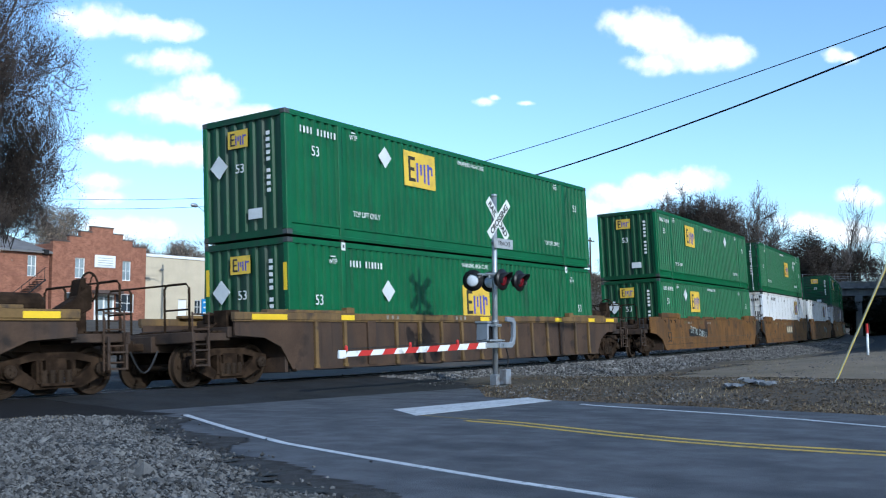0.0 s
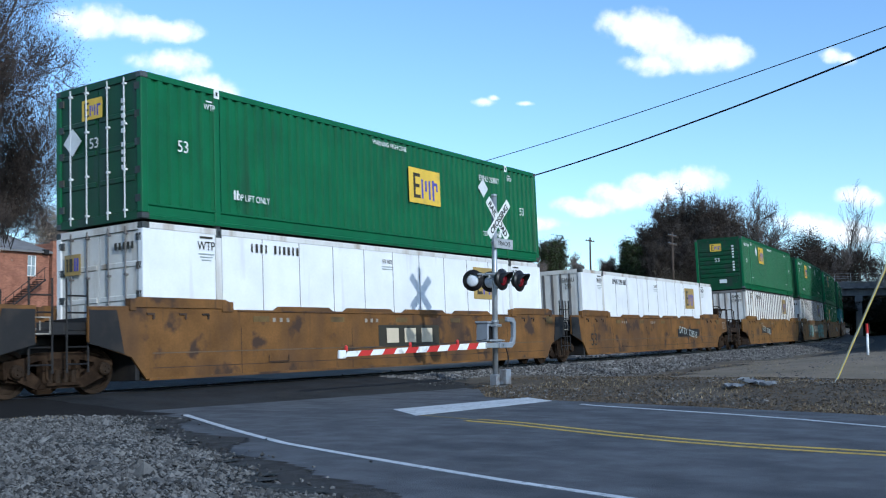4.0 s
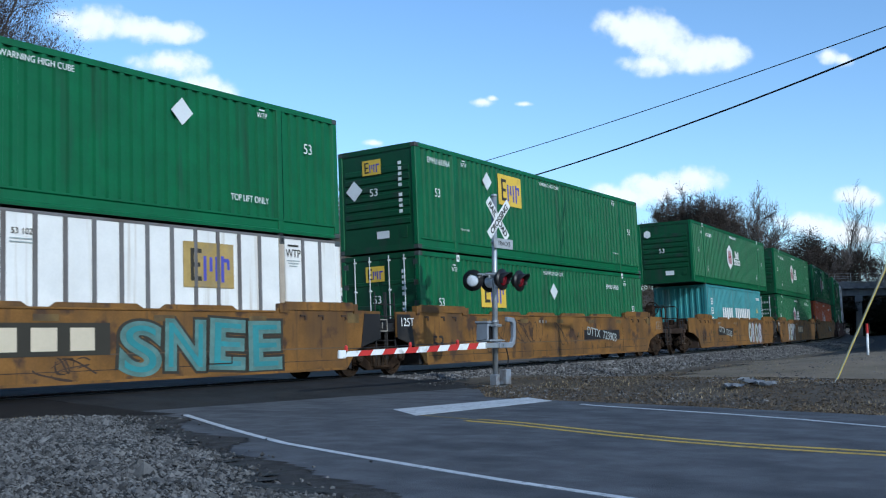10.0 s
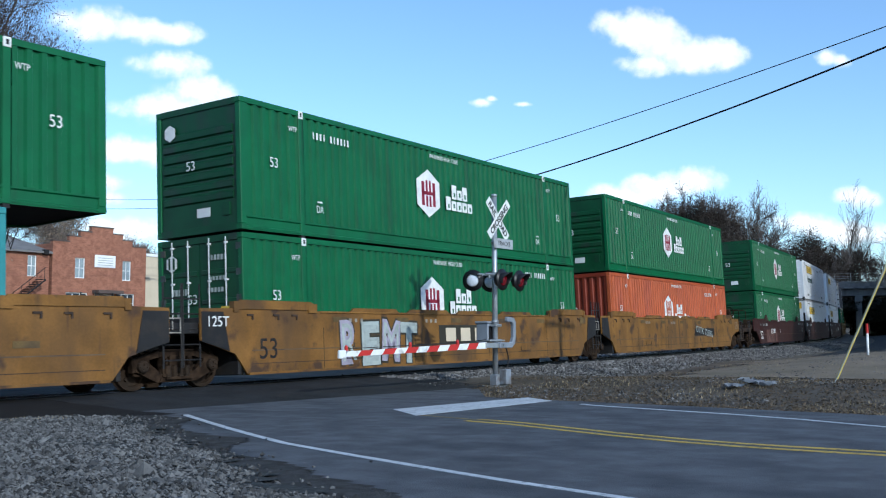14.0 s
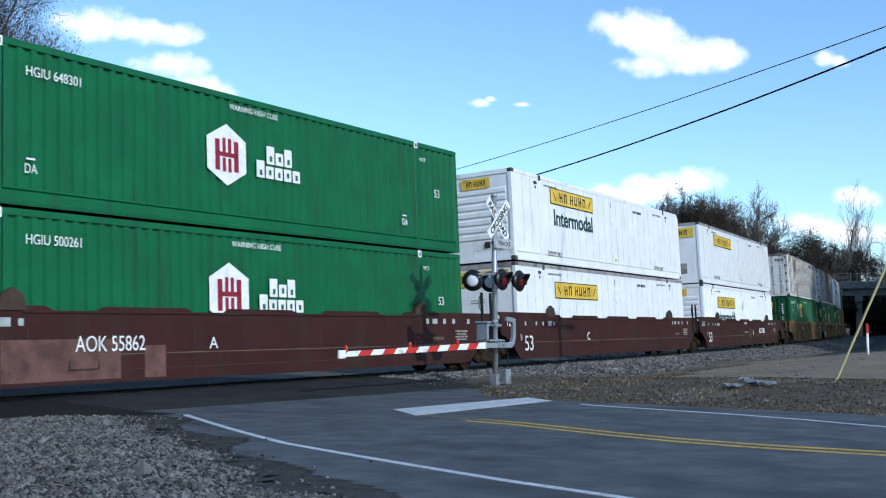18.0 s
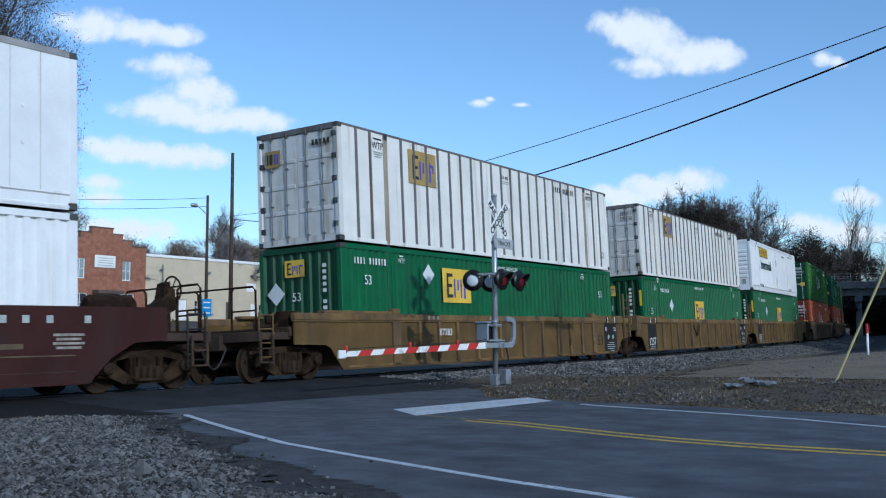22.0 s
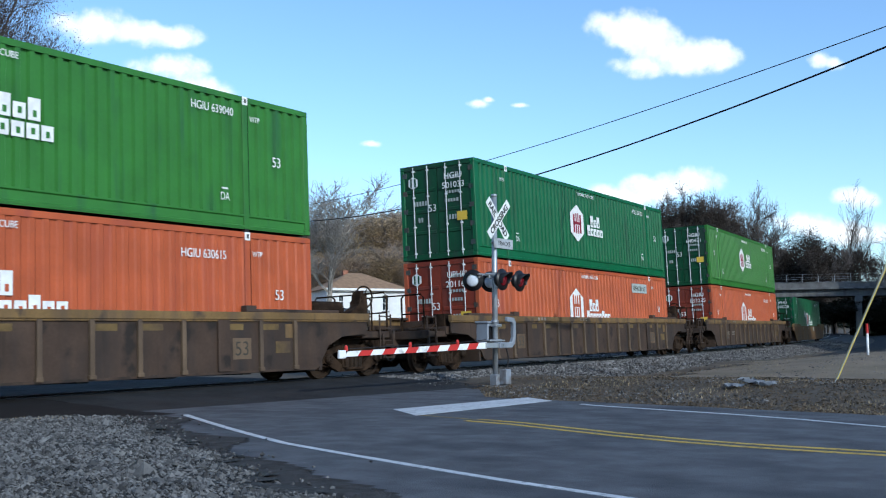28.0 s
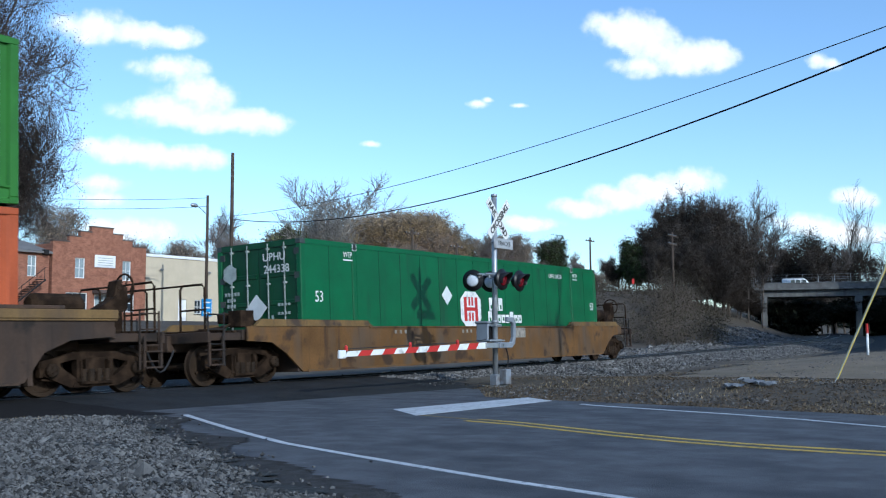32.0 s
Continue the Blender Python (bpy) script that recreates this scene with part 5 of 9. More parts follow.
    if shape == "finned":
        def fin():
            bm = bmesh.new()
            prism(bm, [(-0.28, 1.48), (0.28, 1.48), (0.2, 1.75), (0.0, 1.86), (-0.2, 1.75)], -1.43, -1.34)
            return mesh_of("guide_fin", bm, M["car_dark"])
        for x in (-5.9, 5.9) if paint == "car_red" else ():
            for t in both:
                piece("guide_fin", car_mesh((paint, "fin"), fin), car, t @ pose(x, 0, 0))

        def rail():
            bm = bmesh.new()
            box(bm, -9.6, -6.3, -1.40, -1.28, 1.56, 1.62)
            for k in range(5):
                box(bm, -9.5 + 0.75 * k, -9.4 + 0.75 * k, -1.42, -1.26, 1.53, 1.58)
            return mesh_of("container_guide", bm, p)
        for t in both:
            piece("container_guide", car_mesh((paint, "grail"), rail), car, t)

    def floor():
        bm = bmesh.new()
        box(bm, -8.1, 8.1, -1.34, 1.34, 0.24, 0.32)
        for k in range(9):
            x = -8 + 2 * k
            box(bm, x - 0.12, x + 0.12, -1.3, 1.3, 0.20, 0.33)
        return mesh_of("well_floor", bm, M["under"])

    piece("well_floor", car_mesh((shape, "floor"), floor), car)

    def endplate(kind):
        def make():
            bm = bmesh.new()
            # bulkhead and deck over the truck; the low x end
            box(bm, -8.32, -8.22, -1.35, 1.35, 0.2, 1.45 if shape != "low" else 1.16)
            top = 1.20 if shape == "ribbed" else 1.28 if shape != "low" else 1.14
            far = -9.38 if kind == "joint" and paint == "car_buff" else -10.0
            box(bm, far, -8.3, -1.30, 1.30, top - 0.22, top)
            box(bm, far, -8.3, -0.3, 0.3, 0.8, top)
            if kind == "coupler":
                box(bm, -11.0, -9.9, -1.25, 1.25, 0.92, 1.08)
                box(bm, -11.15, -9.9, -0.32, 0.32, 0.72, 1.05)
                box(bm, -11.05, -10.97, -1.38, 1.38, 0.88, 1.10)
            else:
                box(bm, -9.95, -9.5, -0.45, 0.45, 0.75, 1.05)
            return mesh_of("end_platform", bevelled(bm, 0.012), M["car_dark"] if kind == "coupler" else M["black"] if shape != "ribbed" else M["truck"])
        return make

    for sx, kind in ((1, front), (-1, rear)):
        t = Matrix.Identity(4) if sx == 1 else flip
        piece("end_platform", car_mesh((shape, paint, "end", kind), endplate(kind)), car, t)

        def cheek():
            bm = bmesh.new()
            prism(bm, [(-9.38, 0.90), (-9.1, 0.83), (-8.62, 0.70), (-8.78, 1.50), (-9.38, 1.50)], -1.415, -1.40)
            return mesh_of("end_cheek", bm, M["black"])
        if kind == "joint" and shape == "smooth":
            for m in (t, t @ Matrix.Diagonal((1, -1, 1, 1))):
                piece("end_cheek", car_mesh((shape, "cheek"), cheek), car, m, "blackened end plate")

        def ladder(x):
            def make():
                bm = bmesh.new()
                for dx in (-0.22, 0.22):
                    tube(bm, (x + dx, -1.30, 0.40), (x + dx, -1.30, 1.50 if kind == "coupler" else 2.05), 0.02, n=6)
                for k in range(4 if kind == "coupler" else 5):
                    tube(bm, (x - 0.22, -1.30, 0.55 + 0.3 * k), (x + 0.22, -1.30, 0.55 + 0.3 * k), 0.016, n=6)
                return mesh_of("ladder", bm, M["black"] if shape != "ribbed" else p)
            return make
        def posts():
            bm = bmesh.new()
            for k in (-9.41, -8.92):
                box(bm, k - 0.035, k + 0.035, -1.46, -1.40, 0.86, 2.16)
            pipe(bm, [(-8.86, -1.44, 2.08), (-8.76, -1.44, 1.98), (-8.76, -1.44, 1.72), (-8.86, -1.44, 1.62)], 0.014)
            return mesh_of("end_post", bm, M["black"])

        def end_ladder():
            bm = bmesh.new()
            for k in (-9.26, -8.74):
                box(bm, k - 0.035, k + 0.035, -1.50, -1.455, 0.80, 2.40)
            for z in (0.98, 1.26, 1.56, 1.86, 2.16):
                tube(bm, (-9.26, -1.475, z), (-8.74, -1.475, z), 0.018, n=6)
            box(bm, -9.40, -9.28, -1.52, -1.41, 1.24, 1.52)
            return mesh_of("ladder", bm, M["car_buff"])

        def corner_post():
            bm = bmesh.new()
            box(bm, -9.46, -9.02, -1.47, -1.20, 1.02, 1.60)
            box(bm, -9.40, -9.10, -1.44, -1.41, 0.84, 1.02)
            return mesh_of("corner_post", bevelled(bm, 0.015), M["car_buff"])
        if kind == "joint" and paint == "car_red" and sx == -1:
            for m in (t, t @ Matrix.Diagonal((1, -1, 1, 1))):
                piece("end_post", car_mesh(("end_post",), posts), car, m, "tall dark steel end posts")
        if kind == "joint" and paint == "car_buff":
            for m in (t, t @ Matrix.Diagonal((1, -1, 1, 1))):
                if sx == -1:
                    piece("ladder", car_mesh(("end_ladder",), end_ladder), car, m)
                else:
                    piece("corner_post", car_mesh(("corner_post",), corner_post), car, m)
        lx = -10.75 if kind == "coupler" else -9.55
        for m in (t, t @ Matrix.Diagonal((1, -1, 1, 1))) if kind == "coupler" or shape == "smooth" else ():
            piece("ladder", car_mesh((shape, paint, "ladder", kind), ladder(lx)), car, m)
        if kind == "coupler":
            def knuckle():
                bm = bmesh.new()
                box(bm, -11.55, -10.9, -0.09, 0.09, 0.76, 0.92)
                box(bm, -11.76, -11.45, -0.16, 0.05, 0.70, 0.98)
                box(bm, -11.72, -11.60, 0.05, 0.17, 0.72, 0.96)
                return mesh_of("coupler", bevelled(bm, 0.02), M["truck"])
            piece("coupler", car_mesh(("coupler",), knuckle), car, t)

            def hose():
                bm = bmesh.new()
                pipe(bm, [(-11.1 - 0.07 * k, -0.45 + 0.02 * k, 0.75 - 0.42 * math.sin(math.pi * k / 8)) for k in range(9)], 0.022)
                return mesh_of("brake_hose", bm, M["wire"])
            piece("brake_hose", car_mesh(("hose",), hose), car, t)

            def gear():
                bm = bmesh.new()
                n = 18
                for k in range(n):
                    a, b = 2 * math.pi * k / n, 2 * math.pi * (k + 1) / n
                    tube(bm, (-10.6, -0.75 + 0.28 * math.cos(a), 1.95 + 0.28 * math.sin(a)), (-10.6, -0.75 + 0.28 * math.cos(b), 1.95 + 0.28 * math.sin(b)), 0.022, n=5, caps=False)
                for k in range(3):
                    a = 2 * math.pi * k / 3
                    tube(bm, (-10.6, -0.75, 1.95), (-10.6, -0.75 + 0.28 * math.cos(a), 1.95 + 0.28 * math.sin(a)), 0.014, n=5)
                tube(bm, (-10.6, -0.75, 1.95), (-10.35, -0.75, 1.95), 0.05, n=8)
                prism(bm, [(-10.46, 1.08), (-10.16, 1.08), (-10.24, 1.60), (-10.34, 2.08), (-10.46, 2.12)], -0.88, -0.62)
                box(bm, -10.38, -9.9, -0.70, -0.25, 1.26, 1.52)
                lathe(bm, [(0.0, -10.52), (0.13, -10.50), (0.15, -10.36), (0.0, -10.34)], 12, "x", (0, -0.75, 1.93))
                box(bm, -10.47, -10.40, -0.82, -0.68, 1.0, 1.6)
                return mesh_of("hand_brake", bm, M["truck"])
            near = t @ Matrix.Diagonal((1, -1, 1, 1))
            if sx == -1:
                piece("hand_brake", car_mesh(("gear",), gear), car, near, "round hand brake wheel on its housing")

            def gratings():
                bm = bmesh.new()
                for k in range(6):
                    box(bm, -10.95 + 0.155 * k, -10.84 + 0.155 * k, -1.2, 1.2, 1.09, 1.125)
                for y in (-1.15, 1.15):
                    box(bm, -10.95, -10.05, y - 0.03, y + 0.03, 1.07, 1.10)
                return mesh_of("running_board", bm, M["truck"])
            piece("running_board", car_mesh(("board",), gratings), car, t, "slatted steel running board")

            def handrail():
                bm = bmesh.new()
                pipe(bm, [(-10.95, -1.2, 1.1), (-10.95, -1.2, 1.98), (-10.95, -1.12, 2.06), (-10.95, -0.58, 2.06), (-10.95, -0.5, 1.98), (-10.95, -0.5, 1.1)], 0.026)
                tube(bm, (-10.95, -1.2, 1.55), (-10.95, -0.5, 1.55), 0.02, n=6)
                tube(bm, (-10.95, -0.55, 2.06), (-10.95, 0.0, 2.06), 0.02, n=6)
                return mesh_of("handrail", bm, M["truck"])
            for m in (t, t @ Matrix.Diagonal((1, -1, 1, 1))):
                piece("handrail", car_mesh(("handrail",), handrail), car, m)

            def step():
                bm = bmesh.new()
                for k in (-10.98, -10.60):
                    box(bm, k - 0.025, k + 0.025, -1.36, -1.32, 0.42, 1.02)
                for z in (0.42, 0.72):
                    box(bm, -10.98, -10.60, -1.40, -1.22, z, z + 0.03)
                return mesh_of("sill_step", bm, M["car_dark"])
            for m in (t, t @ Matrix.Diagonal((1, -1, 1, 1))):
                piece("sill_step", car_mesh(("step",), step), car, m, "hanging two-rung sill step")

            def valve():
                bm = bmesh.new()
                box(bm, -9.95, -9.55, -1.22, -0.85, 1.20, 1.55)
                lathe(bm, [(0.0, 0.0), (0.15, 0.02), (0.16, 0.22), (0.0, 0.26)], 12, "z", (-9.75, -0.55, 1.28))
                pipe(bm, [(-10.9, -0.95, 1.14), (-10.2, -0.95, 1.16), (-9.9, -0.9, 1.3), (-9.5, -0.7, 1.34), (-8.6, -0.7, 1.34)], 0.03)
                pipe(bm, [(-10.9, 0.3, 1.13), (-9.8, 0.35, 1.16), (-8.6, 0.4, 1.3)], 0.025)
                return mesh_of("brake_valve", bevelled(bm, 0.012), M["truck"])
            piece("brake_valve", car_mesh(("valve",), valve), car, t, "rusty brake valve with pipes")
            if sx == -1:
                def drum():
                    bm = bmesh.new()
                    lathe(bm, [(0.0, -9.62), (0.13, -9.60), (0.20, -9.52), (0.20, -8.62), (0.13, -8.54), (0.0, -8.52)], 18, "x", (0, -0.82, 1.62))
                    for k in (-9.35, -8.8):
                        box(bm, k - 0.04, k + 0.04, -1.04, -0.60, 1.26, 1.50)
                    return mesh_of("air_reservoir", bm, M["truck"])
                piece("air_reservoir", car_mesh(("drum",), drum), car, near, "round steel air reservoir")

                def bracket():
                    bm = bmesh.new()
                    prism(bm, [(-10.1, 1.26), (-9.75, 1.26), (-9.9, 1.55), (-10.2, 1.72), (-10.5, 1.98), (-10.58, 1.98), (-10.58, 1.55), (-10.3, 1.42)], -0.9, -0.62)
                    return mesh_of("brake_bracket", bevelled(bm, 0.02), M["truck"])
                piece("brake_bracket", car_mesh(("bracket",), bracket), car, near)
    truck(car, -9.72)
    if rear == "coupler":
        truck(car, 9.72)
    # markings
    y = -1.404
    if shape in ("smooth", "finned"):
        piece("weld_seam", rect(15.9, 0.014, M["car_dark"]), car, pose(0, y + 0.002, 0.42))
        piece("weld_seam", rect(15.9, 0.022, M["car_rib"]), car, pose(0, y + 0.0015, 0.70))
        for sx in (-5.6, -1.9, 1.9, 5.6):
            piece("weld_seam", rect(0.012, 0.94, M["car_dark"]), car, pose(sx, y + 0.0025, 0.70))
        for sx in (-4.5, 4.1):
            for dx, dz, ww, hh in ((0, -0.07, 0.62, 0.018), (-0.31, 0, 0.018, 0.15), (0.31, 0, 0.018, 0.15)):
                piece("grab_iron", rect(ww, hh, M["car_dark"]), car, pose(sx + dx, y - 0.03, 0.52 + dz))
    sy = -1.404 if shape != "ribbed" else -1.466
    for k in range(4):
        if shape == "finned":
            piece("stencil_line", rect(0.62 - 0.12 * (k % 2), 0.045, M["stencil"]), car, pose(7.82, y, 1.06 - 0.075 * k))
    if shape == "smooth":
        for dx, dz, ww, hh in ((0, 0.14, 0.44, 0.025), (0, -0.14, 0.44, 0.025), (-0.21, 0, 0.025, 0.28), (0.21, 0, 0.025, 0.28), (0.02, 0.0, 0.025, 0.16), (-0.1, -0.06, 0.1, 0.025)):
            piece("stencil_line", rect(ww, hh, M["stencil"]), car, pose(9.45 + dx, y, 1.22 + dz))
    for k in range(6 if shape != "finned" else 0):
        piece("stencil_mark", rect(0.09, 0.09, M["stencil"]), car, pose(-4.6 + 0.22 * k + (2.6 if k > 2 else 0), sy, {"ribbed": 1.42, "low": 1.06}.get(shape, 1.34)))
    for kind, x, z, *rest in marks:
        if kind == "yellow":
            piece("reflector", rect(rest[0], 0.12, M["safety" if paint == "car_brown" else "faded_yellow"]), car, pose(x, (-1.464 if shape == "ribbed" else y), z), "yellow reflective strip")
        elif kind == "square":
            piece("reflector", rect(0.42, 0.24, M["faded_yellow"]), car, pose(x, y, z), "yellow painted panel")
        elif kind == "num":
            words(car, "AOK " + rest[0], x, z, 0.40, M["mark"], y=y - 0.002, wide=0.78)
        elif kind == "seal":
            for k in range(16):
                a = math.pi * k / 8
                piece("seal_stroke", rect(0.075, 0.022, M["stencil"]), car, pose(x + 0.15 * math.cos(a), y, z + 0.21 * math.sin(a)) @ pose(0, 0, 0, 0, -math.degrees(math.atan2(0.21 * math.cos(a), -0.15 * math.sin(a))), 0))
            bars(car, x, z, 0.16, 0.05, 2, M["stencil"], y=y)
        elif kind == "row":
            bars(car, x, z, rest[0], rest[1], 1, M["stencil"], y=y)
        elif kind == "strap":
            bm = bmesh.new()
            pipe(bm, [(x - 0.5, -1.48, z + 0.24), (x - 0.28, -1.49, z - 0.02), (x - 0.04, -1.49, z - 0.23), (x + 0.05, -1.49, z - 0.23), (x + 0.28, -1.49, z - 0.02), (x + 0.49, -1.48, z + 0.24)], 0.032)
            piece("hanging_strap", mesh_of("hanging_strap", bm, M["black"]), car, Matrix.Identity(4), "dark strap hanging from the chord")
        elif kind == "scrawl":
            scrawl(car, x, z, rest[0], rest[1])
        elif kind == "pale":
            piece("faded_patch", rect(rest[0], rest[1], M[rest[2]]), car, pose(x, y + 0.001, z))
        elif kind == "dark":
            piece("faded_patch", rect(rest[0], rest[1], M["car_dark"]), car, pose(x, y + 0.001, z))
        elif kind == "plate":
            piece("number_panel", rect(rest[0], 0.34, M["black"]), car, pose(x, y, z), "black panel with white figures")
            words(car, "DTTX  " + rest[1], x - 0.04, z - 0.125, 0.40, M["mark_grey"], y=y - 0.006, wide=rest[0] / 3.0, lean=0.22)
        elif kind == "text":
            words(car, rest[0], x, z, rest[1], M[rest[2]], y=(-1.474 if shape == "ribbed" and len(rest) > 3 and rest[0] != "125T" else y - (0.020 if rest[0] == "125T" else 0.002)))
        elif kind == "sign":
            piece("maker_panel", rect(rest[0], rest[1], M["logo_dark"]), car, pose(x, y, z), "dark panel with pale bars")
            bars(car, x, z, rest[0] * 0.85, rest[1] * 0.7, 3, M["stucco"], "logo_bar", y - 0.006)
        elif kind == "tag":
            graffiti(car, x, z, rest[0], rest[1], rest[2], rest[3] if len(rest) > 3 else "")
        elif kind == "box":
            piece("data_panel", rect(rest[0], rest[1], M["black"]), car, pose(x, (-1.406 if shape == "ribbed" else y), z), "black stencil panel")
            for k in range(5 if x > 0 else 2):
                piece("stencil_line", rect((0.5, 0.62, 0.72, 0.6, 0.34)[k], 0.022, M["mark_grey"]), car, pose(x + (0.03, -0.02, 0.02, -0.04, 0.1)[k], -1.412, z - (0.14 if x > 0 else 0.36) - 0.075 * k))
            if x > 0:
                words(car, "53", x + 0.38, z + 0.28, 0.20, M["mark"], y=-1.412)
                words(car, "B", x - 0.40, z + 0.28, 0.20, M["mark"], y=-1.412)
                for u in (-0.2, 0.2):
                    piece("emblem", rect(0.13, 0.15, M["mark_grey"]), car, pose(x + u, -1.411, z + 0.06) @ pose(0, 0, 0, 0, 45, 0))
            for dx in (-0.42, 0.42):
                piece("chord_band", rect(0.10, 0.20, M["black"]), car, pose(x + dx, -1.464, 1.42))
                piece("chord_mark", rect(0.05, 0.20, M["mark"]), car, pose(x + dx * 0.75, -1.466, 1.42))
    return car


def graffiti(car, x, z, w, h, cols, text):
    """Sprayed tag: fat leaning letters with a dark outline, a pale fill and a darker core."""
    n = len(text)
    a = w / n
    inner = "teal" if cols[0] == "mark_teal" else "mark_grey"
    rnd = random.Random(int(x * 100) + n)
    for i, ch in enumerate(text):
        lean, drop, k = rnd.uniform(-0.10, 0.22), rnd.uniform(-0.05, 0.05) * h, rnd.uniform(0.94, 1.06)
        cx = x - w / 2 + a * (i + 0.5)
        for layer, (mm, bold) in enumerate(((M["logo_dark"], 0.10), (M[cols[i % len(cols)]], 0.06), (M[inner], -0.005))):
            me = text_mesh(ch, 1.0, mm, bold)
            zs = [v.co.z for v in me.vertices]
            xs = [v.co.x for v in me.vertices]
            if layer == 0:
                tall = h * k / (max(zs) - min(zs))
                wide = a * 1.04 / (max(xs) - min(xs))
                base = -(max(zs) + min(zs)) / 2
                mid = -(max(xs) + min(xs)) / 2
                fit = Matrix(((wide, 0, lean, wide * mid), (0, 1, 0, 0), (0, 0, tall, tall * base), (0, 0, 0, 1)))
            piece("graffiti_letter", me, car, pose(cx, -1.403 - 0.003 * layer, z + drop) @ fit)


def scrawl(car, x, z, w, h):
    """Thin sprayed scribble: looping strokes."""
    rnd = random.Random(int(x * 37) + int(w * 11))
    for k in range(max(3, int(w / 0.55))):
        cx, cz = x + rnd.uniform(-w, w) / 2, z + rnd.uniform(-h, h) * 0.25
        p, q, ph = rnd.uniform(0.6, 2.2), rnd.uniform(0.8, 2.0), rnd.uniform(0, 6.3)
        bm = bmesh.new()
        last = None
        for i in range(19):
            t = i / 18 * 2 * math.pi
            c = Vector((0.30 * math.sin(p * t + ph) + 0.10 * t - 0.3, 0, h * 0.40 * math.sin(q * t + ph * 2)))
            row = (bm.verts.new(c + Vector((0.012, 0, 0.012))), bm.verts.new(c - Vector((0.012, 0, 0.012))))
            if last:
                bm.faces.new((last[0], last[1], row[1], row[0]))
            last = row
        ob = part("graffiti_stroke", bm, M["car_dark"], car)
        ob.matrix_basis = pose(cx, -1.4035 - 0.0004 * k, cz)


# ---------------------------------------------------------------- the train
YEL = [("yellow", x, 1.40, w) for x, w in ((-8.9, 1.1), (-6.2, 0.5), (0.2, 0.5), (5.0, 0.5), (7.6, 0.5), (9.2, 0.7))]
SM = [("yellow", x, 1.36, 0.5) for x in (-5.0, -2.43, 0.14, 2.7, 5.2)] + [("square", 8.35, 1.40)]
P1 = "double-stack well car"
UNITS = []


def unit(at, shape, paint, front, rear, marks, low, high, label):
    car = well_car(shape, paint, front, rear, marks, label)
    UNITS.append((car, at, 0.0))
    for what, z in ((low, 0.33), (high, 3.275)):
        if what:
            UNITS.append((container(*what), at, z))


def emp(logo, z=2.12, end="wave", diamond=(), end_diamond=False, **k):
    return ("emp", end, dict(logo=logo, z=z, diamond=diamond, end_diamond=end_diamond, **k), "green corrugated steel container with a yellow logo panel")


def hub(end="louver", style="hub", num=""):
    return (style, end, dict(num=num, panel=num.startswith("UPHU")), {"hub": "green corrugated container with a white hexagon logo", "hub_light": "light green corrugated container with a white hexagon logo", "orange": "orange corrugated container with a white logo, in a well car"}[style])


def post(logo, end="seam", z=2.12, num=""):
    return ("post", end, dict(logo=logo, z=z, num=num), "white container with grey upright posts and a faded yellow logo")


def jb(end, z=2.30, inter=False, style="jb", **k):
    return (style, end, dict(z=z, inter=inter, **k), "white smooth-sided container with a yellow name panel" if style == "jb" else "white ribbed container with a yellow name panel")


